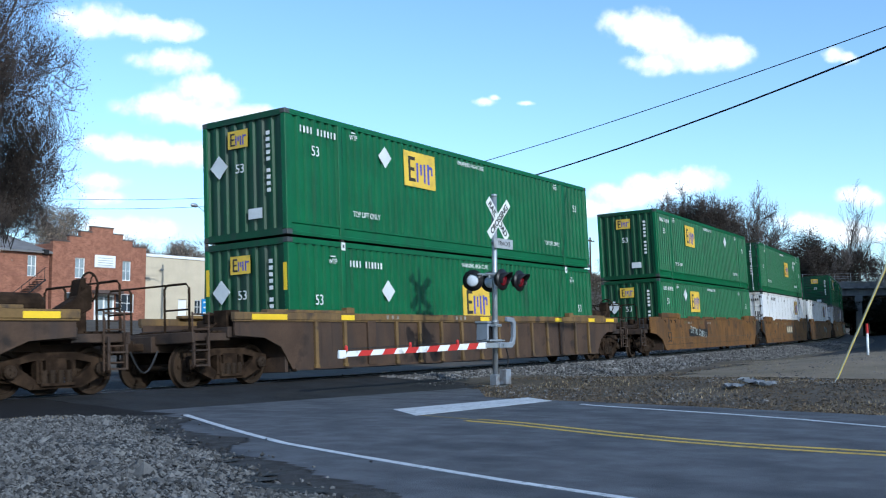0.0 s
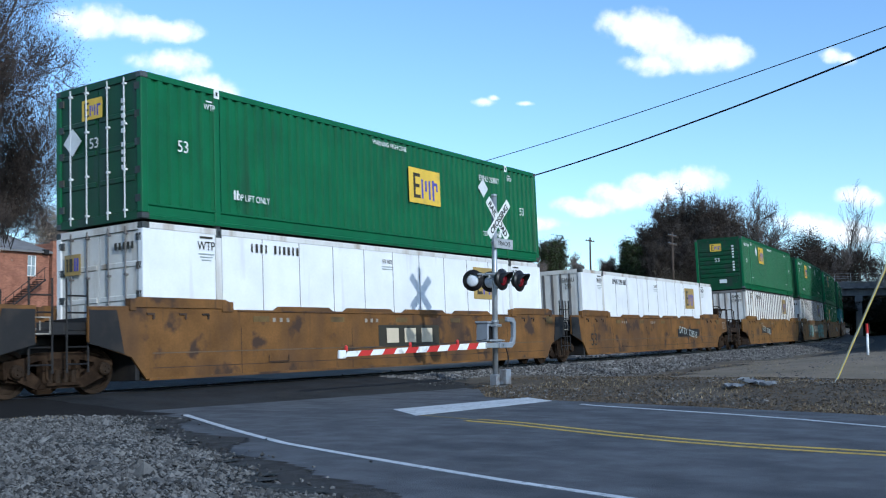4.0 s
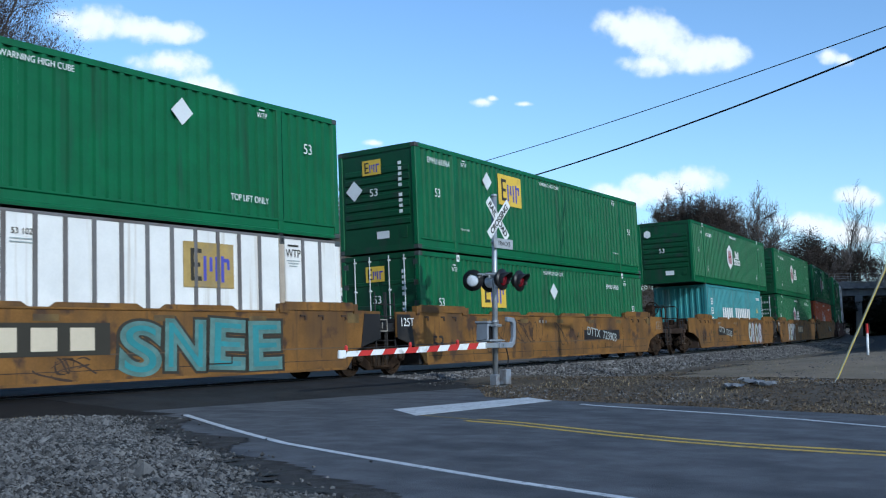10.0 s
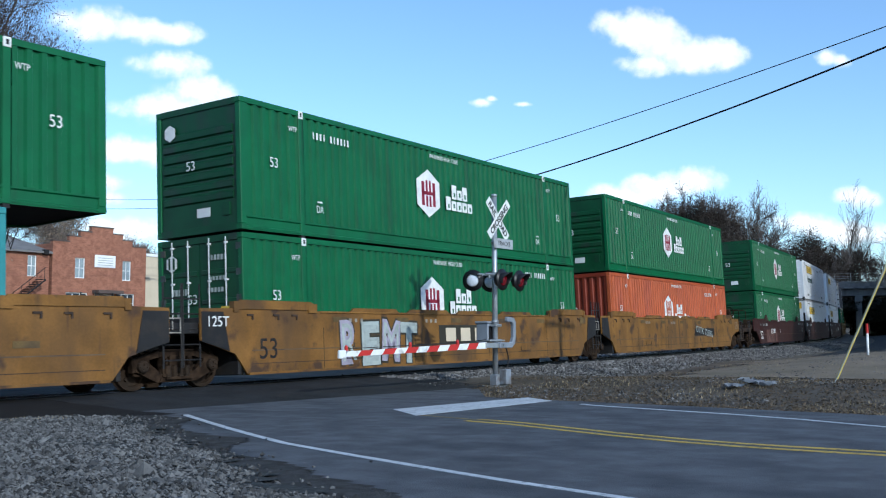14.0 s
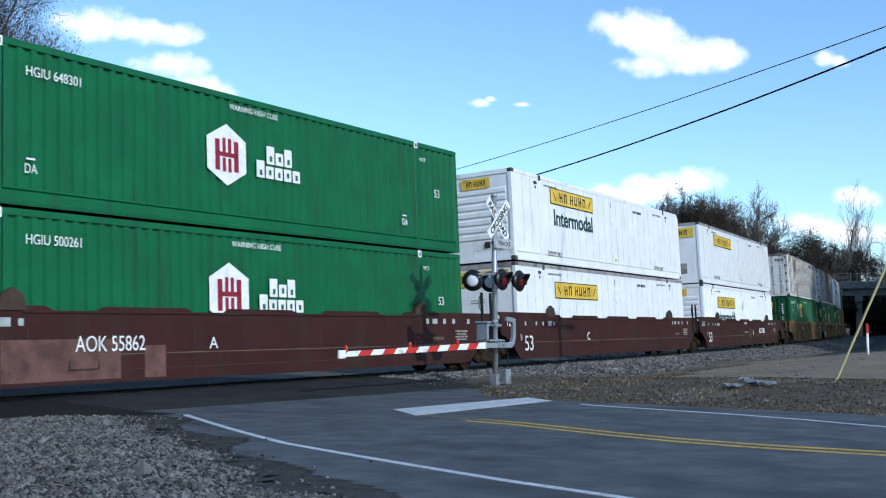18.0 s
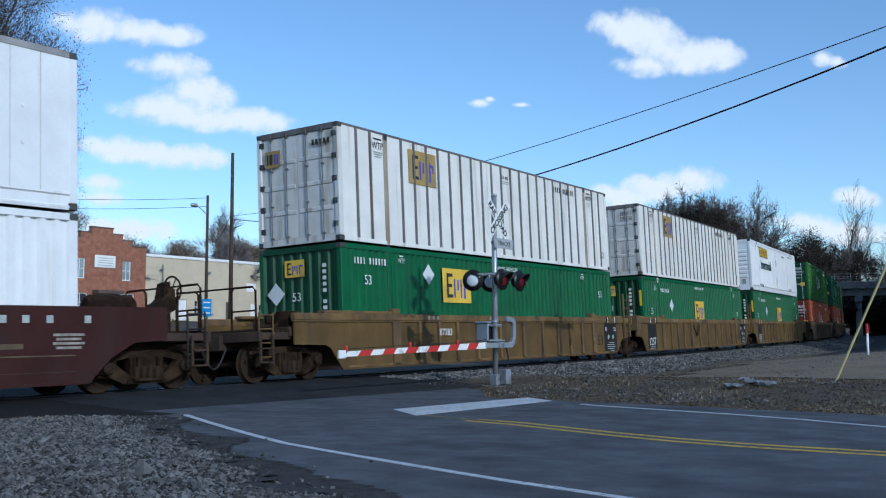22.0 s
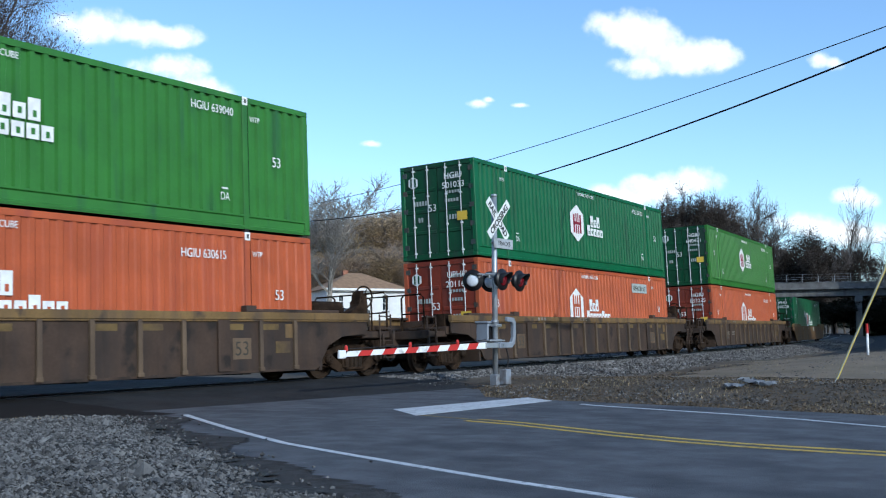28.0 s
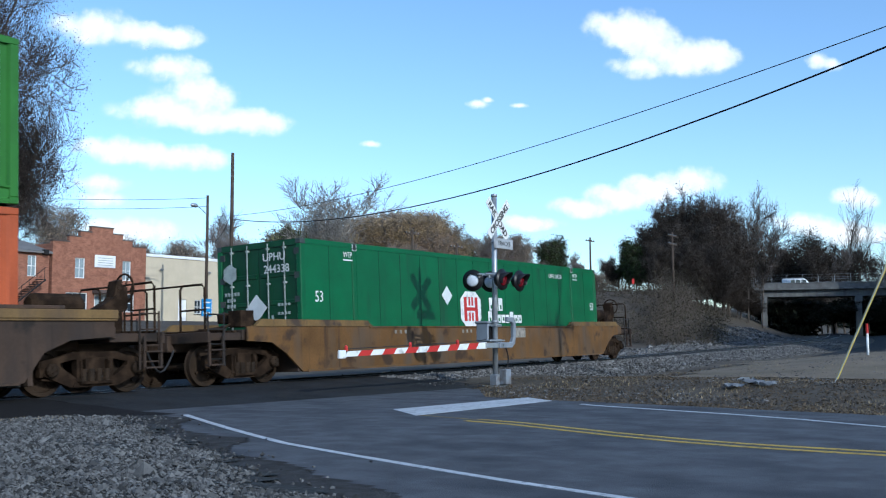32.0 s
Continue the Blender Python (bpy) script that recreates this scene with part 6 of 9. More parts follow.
def train():
    c, j = "coupler", "joint"
    sixth = [("text", -7.45, 0.52, "53", 0.62, "black")]
    unit(0.7, "ribbed", "car_brown", c, c, YEL, None, None, "brown ribbed steel well car with yellow reflectors")
    unit(24.2, "ribbed", "car_brown", c, c, YEL, emp(0.05, 1.56, diamond=(-4.3,), end_diamond=True), emp(-2.65, 2.12, diamond=(-4.25,), end_diamond=True), "brown ribbed steel well car with yellow reflectors")
    unit(47.72, "smooth", "car_tan", c, j, SM + sixth + [("plate", -3.0, 0.90, 3.1, "728513"), ("text", -0.9, 0.80, "A", 0.28, "logo_dark")], emp(-2.9, 1.99, diamond=(-4.4,), end_diamond=True, n53=1.94), emp(-3.1, 2.06, diamond=(3.35,)), "ochre steel well car with worn paint")
    unit(67.48, "smooth", "car_tan", j, j, SM + [("sign", 0.5, 0.97, 2.7, 0.52)], ("flush", "door", dict(logo=4.6), "white flush-panelled container with a faded yellow logo"), emp(1.6, 1.7, "door", (4.7,), True, num="EMHU 262877"), "ochre steel well car with worn paint")
    unit(86.81, "smooth", "car_tan", j, c, SM + sixth + [("plate", 3.6, 0.90, 3.1, "728513")], ("flush", "seam", dict(logo=4.4, z=2.11, num="EMHU 295 830"), "white flush-panelled container with a faded yellow logo"), None, "ochre steel well car with worn paint")
    unit(110.16, "smooth", "car_yellow", c, j, SM + sixth + [("plate", -3.1, 0.945, 3.0, "723903"), ("scrawl", -2.2, 1.25, 4.5, 0.5), ("scrawl", 4.6, 1.0, 3.0, 0.8), ("scrawl", -2.2, 0.52, 1.0, 0.5)], post(4.0, num="EMHU 639789"), emp(-2.76, 2.10, "louver", (-4.2,)), "yellow-ochre steel well car with worn paint")
    unit(129.63, "smooth", "car_yellow", j, j, SM + sixth + [("text", -8.95, 1.2, "125T", 0.30, "mark"), ("tag", -3.3, 0.85, 3.2, 0.95, ("mark_teal", "mark_grey"), "UREM"), ("sign", 0.1, 0.98, 2.7, 0.58), ("scrawl", 0.2, 0.46, 1.6, 0.35), ("tag", 3.76, 0.80, 4.4, 1.12, ("mark_teal",), "SNEE")], post(3.95), emp(-3.13, 2.05, diamond=(3.3,)), "yellow-ochre steel well car sprayed with graffiti")
    unit(149.04, "smooth", "car_yellow", j, c, SM + sixth + [("text", -8.95, 1.2, "125T", 0.30, "mark"), ("plate", 3.65, 0.89, 3.2, "723903"), ("text", 1.55, 0.80, "A", 0.28, "logo_dark"), ("scrawl", -1.5, 0.9, 5.0, 0.8)], emp(-4.1, 1.9, "door", (0.03,), num="EMHU 640265"), emp(-2.77, 2.12, "louver", (-4.2,), True, num="EMHU 643964"), "yellow-ochre steel well car with worn paint")
    unit(172.56, "smooth", "car_yellow", c, j, [("yellow", x, 0.90, 0.5) for x in (-5.55, -1.2, 6.4)] + sixth + [("text", -0.85, 0.78, "B", 0.34, "logo_dark"), ("plate", -3.2, 0.915, 3.1, "723765"), ("tag", 3.55, 0.85, 3.3, 1.15, ("mark_grey", "mark_lilac"), "OROS")], ("teal", "wave", {}, "short teal corrugated container with large white lettering bars"), hub(num="HGIU 500591"), "yellow-ochre steel well car with worn paint")
    unit(192.08, "smooth", "car_yellow", j, j, SM + sixth + [("text", -8.95, 1.2, "125T", 0.30, "mark"), ("tag", -3.4, 0.80, 3.2, 1.1, ("mark_lilac", "mark_grey"), "REMT"), ("sign", 0.6, 0.97, 2.7, 0.52)], hub("door"), hub(), "yellow-ochre steel well car sprayed with graffiti")
    unit(211.4, "smooth", "car_yellow", j, c, SM + [("plate", 3.6, 0.92, 3.2, "723765")], hub("wave", "orange", "HGIU 637748"), hub(), "yellow-ochre steel well car with worn paint")
    mar = [("text", -7.6, 0.45, "53", 0.66, "mark")]
    sm = [("pale", x, 1.33, w, 0.13, "mark_grey") for x, w in ((6.2, 0.12), (6.54, 0.22), (7.0, 0.13), (7.45, 0.13), (8.2, 0.13))] + [("pale", x, 1.28, 0.10, 0.12, "mark_grey") for x in (-7.8, -7.03, -6.55, -5.73)] + [("pale", -6.05, 1.28, 0.26, 0.15, "mark_grey"), ("pale", -8.12, 0.86, 0.12, 0.2, "stencil"), ("pale", 6.7, 0.87, 0.5, 0.09, "car_rib")]
    unit(234.92, "finned", "car_red", c, j, mar + sm + [("num", -3.9, 0.76, "55862"), ("text", -1.41, 0.76, "A", 0.34, "mark"), ("pale", -4.9, 0.62, 2.4, 0.72, "car_faded"), ("pale", -2.9, 0.55, 0.5, 0.6, "car_faded")], hub(num="HGIU 500261"), hub(num="HGIU 648301"), "maroon steel well car with white stencils")
    unit(254.3, "finned", "car_red", j, j, mar + sm + [("text", -8.8, 1.2, "125T", 0.30, "mark"), ("text", -2.92, 0.72, "C", 0.38, "mark")], jb("plain", 2.07), jb("louver", 2.30, True), "maroon steel well car with white stencils")
    unit(273.73, "finned", "car_red", j, c, mar + sm + [("text", -8.8, 1.2, "125T", 0.30, "mark"), ("num", 4.2, 0.80, "55862"), ("text", 1.85, 0.73, "B", 0.36, "mark"), ("seal", 1.1, 0.83), ("row", 0.14, 0.87, 1.3, 0.07), ("text", 0.1, 1.30, "AOK 55862", 0.15, "mark")], jb("louver", 2.05, True, "jb_wave"), jb("plain", 2.22), "maroon steel well car with white stencils")
    buf = [("yellow", x, 1.42, 0.5) for x in (-7.43, 7.55, 3.9)]
    blk = [("box", -7.5, 0.74, 1.06, 1.06), ("text", -7.55, 0.44, "125T", 0.42, "mark", 1)]
    back = [("box", 7.56, 0.74, 1.12, 1.08), ("text", 6.62, 0.52, "53", 0.50, "black")]
    unit(297.12, "ribbed", "car_buff", c, j, buf + back + [("text", -3.8, 0.95, "87383", 0.26, "mark", 1)], emp(-2.86, 2.0, "wave", (-4.3,), True), post(-4.4, "door", 2.18), "buff ribbed steel well car")
    unit(316.63, "ribbed", "car_buff", j, j, buf + back + blk + [("strap", -1.39, 1.0)], emp(-0.08, 1.54, "wave", (-4.35,), True, num="EMHU 264650"), post(-4.22, "door", 2.24, "EMHU 291156"), "buff ribbed steel well car with a black stencil panel")
    unit(336.01, "ribbed", "car_buff", j, c, buf + blk, emp(0.0, 1.56, "wave", (-4.3,), True), jb("louver", 2.33, True, "jb_wave", logo=-4.0, w=2.5), "buff ribbed steel well car with a black stencil panel")
    old = [("pale", -7.05 + 1.05 * i, 1.19, 0.55, 0.13, "faded_yellow") for i in (0, 2, 3, 5, 7, 9, 10, 12, 13)] + [("pale", x, 0.74, 0.52, 0.44, "car_rib") for x in (-5.78, 5.78)] + [("pale", 7.0, 0.75, 0.45, 0.25, "faded_yellow"), ("pale", 7.2, 1.1, 0.25, 0.3, "car_buff")]
    old += [("text", x, 0.60, "53", 0.42, "logo_dark") for x in (-5.78, 5.78)]
    for at, st, na, nb in ((359.35, "hub_light", "HGIU 639040", "HGIU 630615"), (382.86, "hub", "HGIU 501033", "UPHU 201167"), (406.17, "hub_light", "HGIU 640421", "HGIU 633235")):
        unit(at, "ribbed", "car_dark", c, c, old + [("text", -1.0, 1.36, "DTTX 520072", 0.13, "logo_dark", 1)] + ([("text", -5.0, 0.75, "DTTX 520072", 0.25, "stencil")] if at > 400 else []), hub("door", "orange", nb), hub("door", st, na), "dark brown ribbed steel well car with faded yellow patches")
    unit(429.28, "low", "car_rust", c, c, [("pale", 1.9, 1.0, 0.9, 0.30, "stencil")], ("seam", "door", {}, "green flat-panelled container with a white octagon logo"), None, "weathered ochre steel well car")


train()
# ---------------------------------------------------------------- signal at the crossing
MOVERS = []


def crossing_signal():
    ob = empty("crossing_signal", pose(20.33, -3.68, -0.02), "galvanised crossing signal mast with crossbuck, red flashers and lowered gate", "crossing signal")
    bm = bmesh.new()
    tube(bm, (0, 0, 0.1), (0, 0, 4.55), 0.066, n=20)
    lathe(bm, [(0.075, 4.55), (0.075, 4.60), (0.03, 4.62)], 20, "z")
    for z in (0.14, 1.05, 1.55, 2.68, 3.45):
        lathe(bm, [(0.085, z - 0.03), (0.085, z + 0.03)], 20, "z")
    part("mast", bm, M["galv"], ob, "galvanised steel mast", True)
    bm = bmesh.new()
    box(bm, -0.30, 0.30, -0.30, 0.30, -0.5, 0.04)
    part("foundation", bevelled(bm, 0.02), M["concrete"], ob)
    bm = bmesh.new()
    box(bm, -0.10, 0.10, -0.10, 0.10, 0.04, 0.30)
    box(bm, 0.02, 0.24, -0.30, -0.10, 0.06, 0.42)
    part("junction_box", bevelled(bm, 0.02), M["galv_paint"], ob)
    # crossbuck
    for a, words_, dy in ((-45, "RAIL ROAD", -0.10), (45, "CROSSING", -0.135)):
        bm = bmesh.new()
        box(bm, -0.61, 0.61, -0.006, 0.006, -0.115, 0.115)
        t = pose(0, dy, 4.0) @ pose(0, 0, 0, 0, -a, 0)
        b = part("crossbuck_blade", bevelled(bm, 0.004), M["sign_white"], ob, "white blade with black capitals")
        b.matrix_basis = t
        piece("lettering", text_mesh(words_, 0.205, M["sign_black"], 0.006), b, pose(0, -0.009, -0.072))
    bm = bmesh.new()
    box(bm, -0.42, 0.42, -0.006, 0.006, -0.12, 0.12)
    p = part("track_sign", bevelled(bm, 0.004), M["sign_worn"], ob, "weathered pale sign below the crossbuck")
    p.matrix_basis = pose(0.20, -0.13, 3.42)
    piece("lettering", text_mesh("TRACKS", 0.15, M["sign_black"]), p, pose(0.02, -0.009, -0.05))
    # flashers: one pair to each side of the mast
    bm = bmesh.new()
    tube(bm, (-0.55, -0.1, 2.66), (0.55, -0.1, 2.66), 0.026, n=8)
    tube(bm, (-0.55, 0.1, 2.66), (0.55, 0.1, 2.66), 0.026, n=8)
    box(bm, -0.1, 0.1, -0.13, 0.13, 2.60, 2.72)
    for s in (-1, 1):
        for x in (-0.38, 0.38):
            tube(bm, (x, s * 0.1, 2.66), (x, s * 0.1, 2.55), 0.022, n=8)
    part("crossarm", bm, M["galv"], ob)
    disc = bmesh.new()
    lathe(disc, [(0.0, -0.17), (0.16, -0.17), (0.165, -0.16), (0.255, -0.15), (0.255, -0.13), (0.17, -0.12), (0.15, 0.0), (0.06, 0.06), (0.0, 0.07)], 28, "y")
    disc = mesh_of("lamp_housing", disc, M["hood"], True)
    hood = bmesh.new()
    n = 20
    ra, rb = [], []
    for i in range(n + 1):
        a = math.radians(-35 + 250 * i / n)
        dep = 0.10 + 0.15 * max(0, math.sin(a))
        for row, k in ((ra, 1.0), (rb, 0.965)):
            row.append((hood.verts.new((0.165 * k * math.cos(a), -0.16, 0.165 * k * math.sin(a))), hood.verts.new((0.165 * k * math.cos(a), -0.16 - dep, 0.165 * k * math.sin(a)))))
    for row in (ra, rb):
        for i in range(n):
            hood.faces.new((row[i][0], row[i + 1][0], row[i + 1][1], row[i][1]))
    for i in range(n):
        hood.faces.new((ra[i][1], ra[i + 1][1], rb[i + 1][1], rb[i][1]))
    hood = mesh_of("hood", hood, M["hood"], True)
    lens = bmesh.new()
    lathe(lens, [(0.0, -0.215), (0.08, -0.205), (0.13, -0.185), (0.152, -0.172)], 24, "y")
    lens = mesh_of("lens", lens, M["lens_red"], True)
    clear = lens.copy()
    clear.materials.clear()
    clear.materials.append(M["lens_back"])
    for turn, y in ((0, -0.32), (-72, 0.32)):
        for x in (-0.38, 0.38):
            f = piece("flasher", disc, ob, pose(x, y, 2.52, 0, 0, turn), "black flasher with a red lens and a deep hood" if turn == 0 else "black flasher with a pale grey lens")
            piece("hood", hood, f, None if turn == 0 else pose(0, -0.115, 0) @ Matrix.Diagonal((1, 0.30, 1, 1)))
            piece("lens", lens if turn == 0 else clear, f)
            bm = bmesh.new()
            tube(bm, (0, 0.06, 0.0), (0, 0.24, 0.06), 0.02, n=6)
            part("bracket", bm, M["galv"], f)
    # gate machine
    bm = bmesh.new()
    box(bm, -0.19, 0.24, 0.08, 0.42, 1.06, 1.52)
    box(bm, -0.22, 0.27, 0.05, 0.45, 1.50, 1.56)
    part("gate_machine", bevelled(bm, 0.02), M["galv_paint"], ob, "grey steel gate machine case")
    bm = bmesh.new()
    box(bm, -0.15, 0.20, 0.065, 0.08, 1.12, 1.45)
    for dx in (-0.12, 0.17):
        for dz in (1.15, 1.42):
            tube(bm, (dx, 0.04, dz), (dx, 0.07, dz), 0.018, n=6)
    part("cover_plate", bm, M["hood"], ob, "black bolted cover plate")
    bm = bmesh.new()
    for z in (1.10, 1.46):
        box(bm, -0.12, 0.12, -0.11, 0.12, z - 0.035, z + 0.035)
        tube(bm, (-0.10, -0.12, z), (0.10, -0.12, z), 0.02, n=6)
    part("mast_clamp", bevelled(bm, 0.008), M["galv"], ob)
    bm = bmesh.new()
    prism(bm, [(-0.25, 0.92), (0.28, 0.92), (0.42, 1.02), (0.47, 1.2), (0.47, 1.54), (0.40, 1.64), (0.1, 1.66), (0.1, 1.55), (0.32, 1.53), (0.36, 1.46), (0.36, 1.18), (0.30, 1.06), (-0.25, 1.06)], -0.30, -0.20)
    part("counterweight", bevelled(bm, 0.015), M["galv_paint"], ob, "grey curved counterweight arm")
    bm = bmesh.new()
    box(bm, -0.75, 0.1, -0.26, -0.16, 0.93, 1.05)
    tube(bm, (-0.1, -0.3, 0.99), (-0.1, 0.3, 0.99), 0.045, n=10)
    box(bm, -0.45, 0.2, -0.16, 0.10, 1.08, 1.12)
    part("arm_bracket", bevelled(bm, 0.008), M["galv"], ob)
    bm = bmesh.new()
    pipe(bm, [(0.14 + 0.12 * math.sin(math.pi * k / 8), -0.2, 0.36 + 0.075 * k) for k in range(9)], 0.018)
    part("conduit", bm, M["wire"], ob)
    # gate arm, across the near lane
    arm = part("gate_arm", bmesh.new(), M["sign_white"], ob, "lowered gate arm in red and white diagonal stripes")
    drop = -0.028
    x0, x1, n = -0.70, -5.55, 13
    for i in range(n):
        a, b = x0 + (x1 - x0) * i / n, x0 + (x1 - x0) * (i + 1) / n
        h0, h1 = 0.072 - 0.020 * i / n, 0.072 - 0.020 * (i + 1) / n
        za, zb = 0.99 + drop * (x0 - a), 0.99 + drop * (x0 - b)
        k = 0.055
        bm = bmesh.new()
        prism(bm, [(a + (k if i else 0), za + h0), (b + k, zb + h1), (b - k, zb - h1), (a - (k if i else 0), za - h0)], -0.225, -0.195)
        part("stripe", bm, M["sign_white" if i % 2 == 0 else "arm_red"], arm)
    bm = bmesh.new()
    box(bm, x1 - 0.22, x1 - 0.03, -0.24, -0.18, 0.77, 0.93)
    part("arm_tip", bevelled(bm, 0.01), M["sign_white"], arm)
    for x in (-5.55, -3.55, -1.85):
        z = 0.99 + drop * (x0 - x)
        bm = bmesh.new()
        lathe(bm, [(0.034, z + 0.06), (0.036, z + 0.13), (0.022, z + 0.165), (0.0, z + 0.17)], 12, "z", (x, -0.21, 0))
        part("arm_lamp", bm, M["arm_red"], arm, "small red lamp")
    bm = bmesh.new()
    pipe(bm, [(-0.7, -0.21, 1.12)] + [(x, -0.21, 0.99 + drop * (x0 - x) + 0.10) for x in (-1.85, -3.55, -5.5)], 0.008, 5)
    part("arm_cable", bm, M["wire"], arm)


crossing_signal()


# ---------------------------------------------------------------- small pieces in great number
def scatter(name, pts, size, material, label, category, flat=0.75, spread=0.45, seed=3):
    """Many faceted stones as one mesh."""
    rng = np.random.default_rng(seed)
    base = np.array([(1, 0, 0), (0, 1, 0), (-1, 0, 0), (0, -1, 0), (0, 0, 1), (0, 0, -1)], float)
    tri = np.array([(0, 1, 4), (1, 2, 4), (2, 3, 4), (3, 0, 4), (1, 0, 5), (2, 1, 5), (3, 2, 5), (0, 3, 5)])
    n = len(pts)
    v = base[None] * (1 + rng.uniform(-0.35, 0.35, (n, 6, 1))) + rng.uniform(-0.22, 0.22, (n, 6, 3))
    sz = size * np.exp(rng.normal(0, spread, (n, 1, 1)))
    a = rng.uniform(0, 2 * np.pi, n)
    ca, sa = np.cos(a), np.sin(a)
    x = v[:, :, 0] * ca[:, None] - v[:, :, 1] * sa[:, None]
    y = v[:, :, 0] * sa[:, None] + v[:, :, 1] * ca[:, None]
    tl = rng.uniform(-0.5, 0.5, (n, 1))
    z = v[:, :, 2] * flat + x * tl
    co = np.stack([x, y, z], -1) * sz + np.asarray(pts)[:, None]
    fa = (tri[None] + 6 * np.arange(n)[:, None, None]).reshape(-1, 3)
    me = bpy.data.meshes.new(name)
    me.from_pydata(co.reshape(-1, 3).tolist(), [], fa.tolist())
    me.materials.append(material)
    return tagged(new(name, me), label, category, kind="stuff")


def flakes(name, pts, size, material, label, category, upright=0.25, seed=5, parent=None):
    """Many small four-cornered leaves as one mesh."""
    rng = np.random.default_rng(seed)
    n = len(pts)
    p = np.asarray(pts, float)
    u = rng.normal(0, 1, (n, 3)) * (1, 1, upright)
    u /= np.linalg.norm(u, axis=1, keepdims=True)
    w = rng.normal(0, 1, (n, 3)) * (1, 1, upright)
    w -= u * (w * u).sum(1, keepdims=True)
    w /= np.linalg.norm(w, axis=1, keepdims=True)
    sz = np.asarray(size) * np.exp(rng.normal(0, 0.3, (n, 1)))
    u, w = u * sz, w * sz * 0.6
    co = np.stack([p - u, p - w * 0.9, p + u, p + w * 0.9], 1).reshape(-1, 3)
    fa = np.arange(4 * n).reshape(-1, 4)
    me = bpy.data.meshes.new(name)
    me.from_pydata(co.tolist(), [], fa.tolist())
    me.materials.append(material)
    ob = new(name, me)
    if parent:
        ob.parent = parent
        return ob
    return tagged(ob, label, category, kind="stuff")


def stone_colours(m):
    """Stones differ from one another."""
    n, l = m.node_tree.nodes, m.node_tree.links
    bs = n["Principled BSDF"]
    src = bs.inputs["Base Color"].links[0].from_socket
    geo, mx, mr = n.new("ShaderNodeNewGeometry"), n.new("ShaderNodeMix"), n.new("ShaderNodeMapRange")
    mr.inputs[3].default_value, mr.inputs[4].default_value = 0.22, 2.0
    l.new(geo.outputs["Random Per Island"], mr.inputs[0])
    mx.data_type, mx.blend_type = "RGBA", "MULTIPLY"
    mx.inputs[0].default_value = 1.0
    l.new(src, mx.inputs[6])
    l.new(mr.outputs[0], mx.inputs[7])
    l.new(mx.outputs[2], bs.inputs["Base Color"])


stone_colours(M["stone"])
stone_colours(M["stone_pale"])


def patch(name, x0, x1, y0, y1, step, inside, material, label, category, dz=0.02, zfun=None):
    bm = bmesh.new()
    nx, ny = int((x1 - x0) / step), int((y1 - y0) / step)
    vs = {}
    for i in range(nx):
        for j in range(ny):
            if inside(x0 + (i + 0.5) * step, y0 + (j + 0.5) * step):
                q = []
                for a, b in ((i, j), (i + 1, j), (i + 1, j + 1), (i, j + 1)):
                    if (a, b) not in vs:
                        x, y = x0 + a * step, y0 + b * step
                        x += 0.3 * step * noise.noise(Vector((x * 3, y * 3, 1)))
                        y += 0.3 * step * noise.noise(Vector((x * 3, y * 3, 7)))
                        vs[a, b] = bm.verts.new((x, y, zfun(x, y) if zfun else ground_z(x, y) + dz))
                    q.append(vs[a, b])
                bm.faces.new(q)
    return solid(name, bm, material, label, category, "structure", True)


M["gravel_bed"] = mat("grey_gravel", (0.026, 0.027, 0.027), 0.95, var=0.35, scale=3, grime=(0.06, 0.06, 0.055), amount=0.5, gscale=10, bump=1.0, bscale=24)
M["sand"] = mat("bare_sandy_soil", (0.185, 0.146, 0.100), 0.95, var=0.15, scale=0.5, grime=(0.13, 0.105, 0.068), amount=0.45, gscale=0.6, bump=0.4, bscale=20)


def near_gravel(x, y):
    wob = 0.35 * noise.noise(Vector((x * 0.9, y * 0.9, 3)))
    return y < -3.85 + wob * 0.6 and x < gravel_edge(y) + wob


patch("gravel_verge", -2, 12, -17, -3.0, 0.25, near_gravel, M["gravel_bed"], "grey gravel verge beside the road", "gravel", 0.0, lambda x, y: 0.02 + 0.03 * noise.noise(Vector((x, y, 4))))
patch("gritty_shoulder", -2, 12, -15, -3.4, 0.1, lambda x, y: 3 < x < gravel_edge(y) + 0.55 + 0.5 * noise.noise(Vector((x * 0.8, y * 0.8, 9))) and y < -3.75, M["grit"], "brown grit where gravel runs out over the asphalt", "ground", 0.0, lambda x, y: 0.006)
rng = random.Random(11)
pts = []
while len(pts) < 36000:
    y = -14.0 + 10.2 * rng.random() ** 0.8
    x = 0.5 * (y + 17) + (0.2 + 4.6 * rng.random())
    edge = gravel_edge(y) - 0.15 + 0.35 * noise.noise(Vector((x * 0.9, y * 0.9, 3)))
    if y < -3.8 and (x < edge or rng.random() < 0.20 * math.exp(-(x - edge) / 0.22)):
        pts.append((x, y, (0.022 if x < edge + 0.1 else 0.008) + rng.uniform(-0.006, 0.014)))
scatter("gravel", pts, 0.018, M["stone"], "loose grey gravel stones", "gravel", 0.7, 0.4)

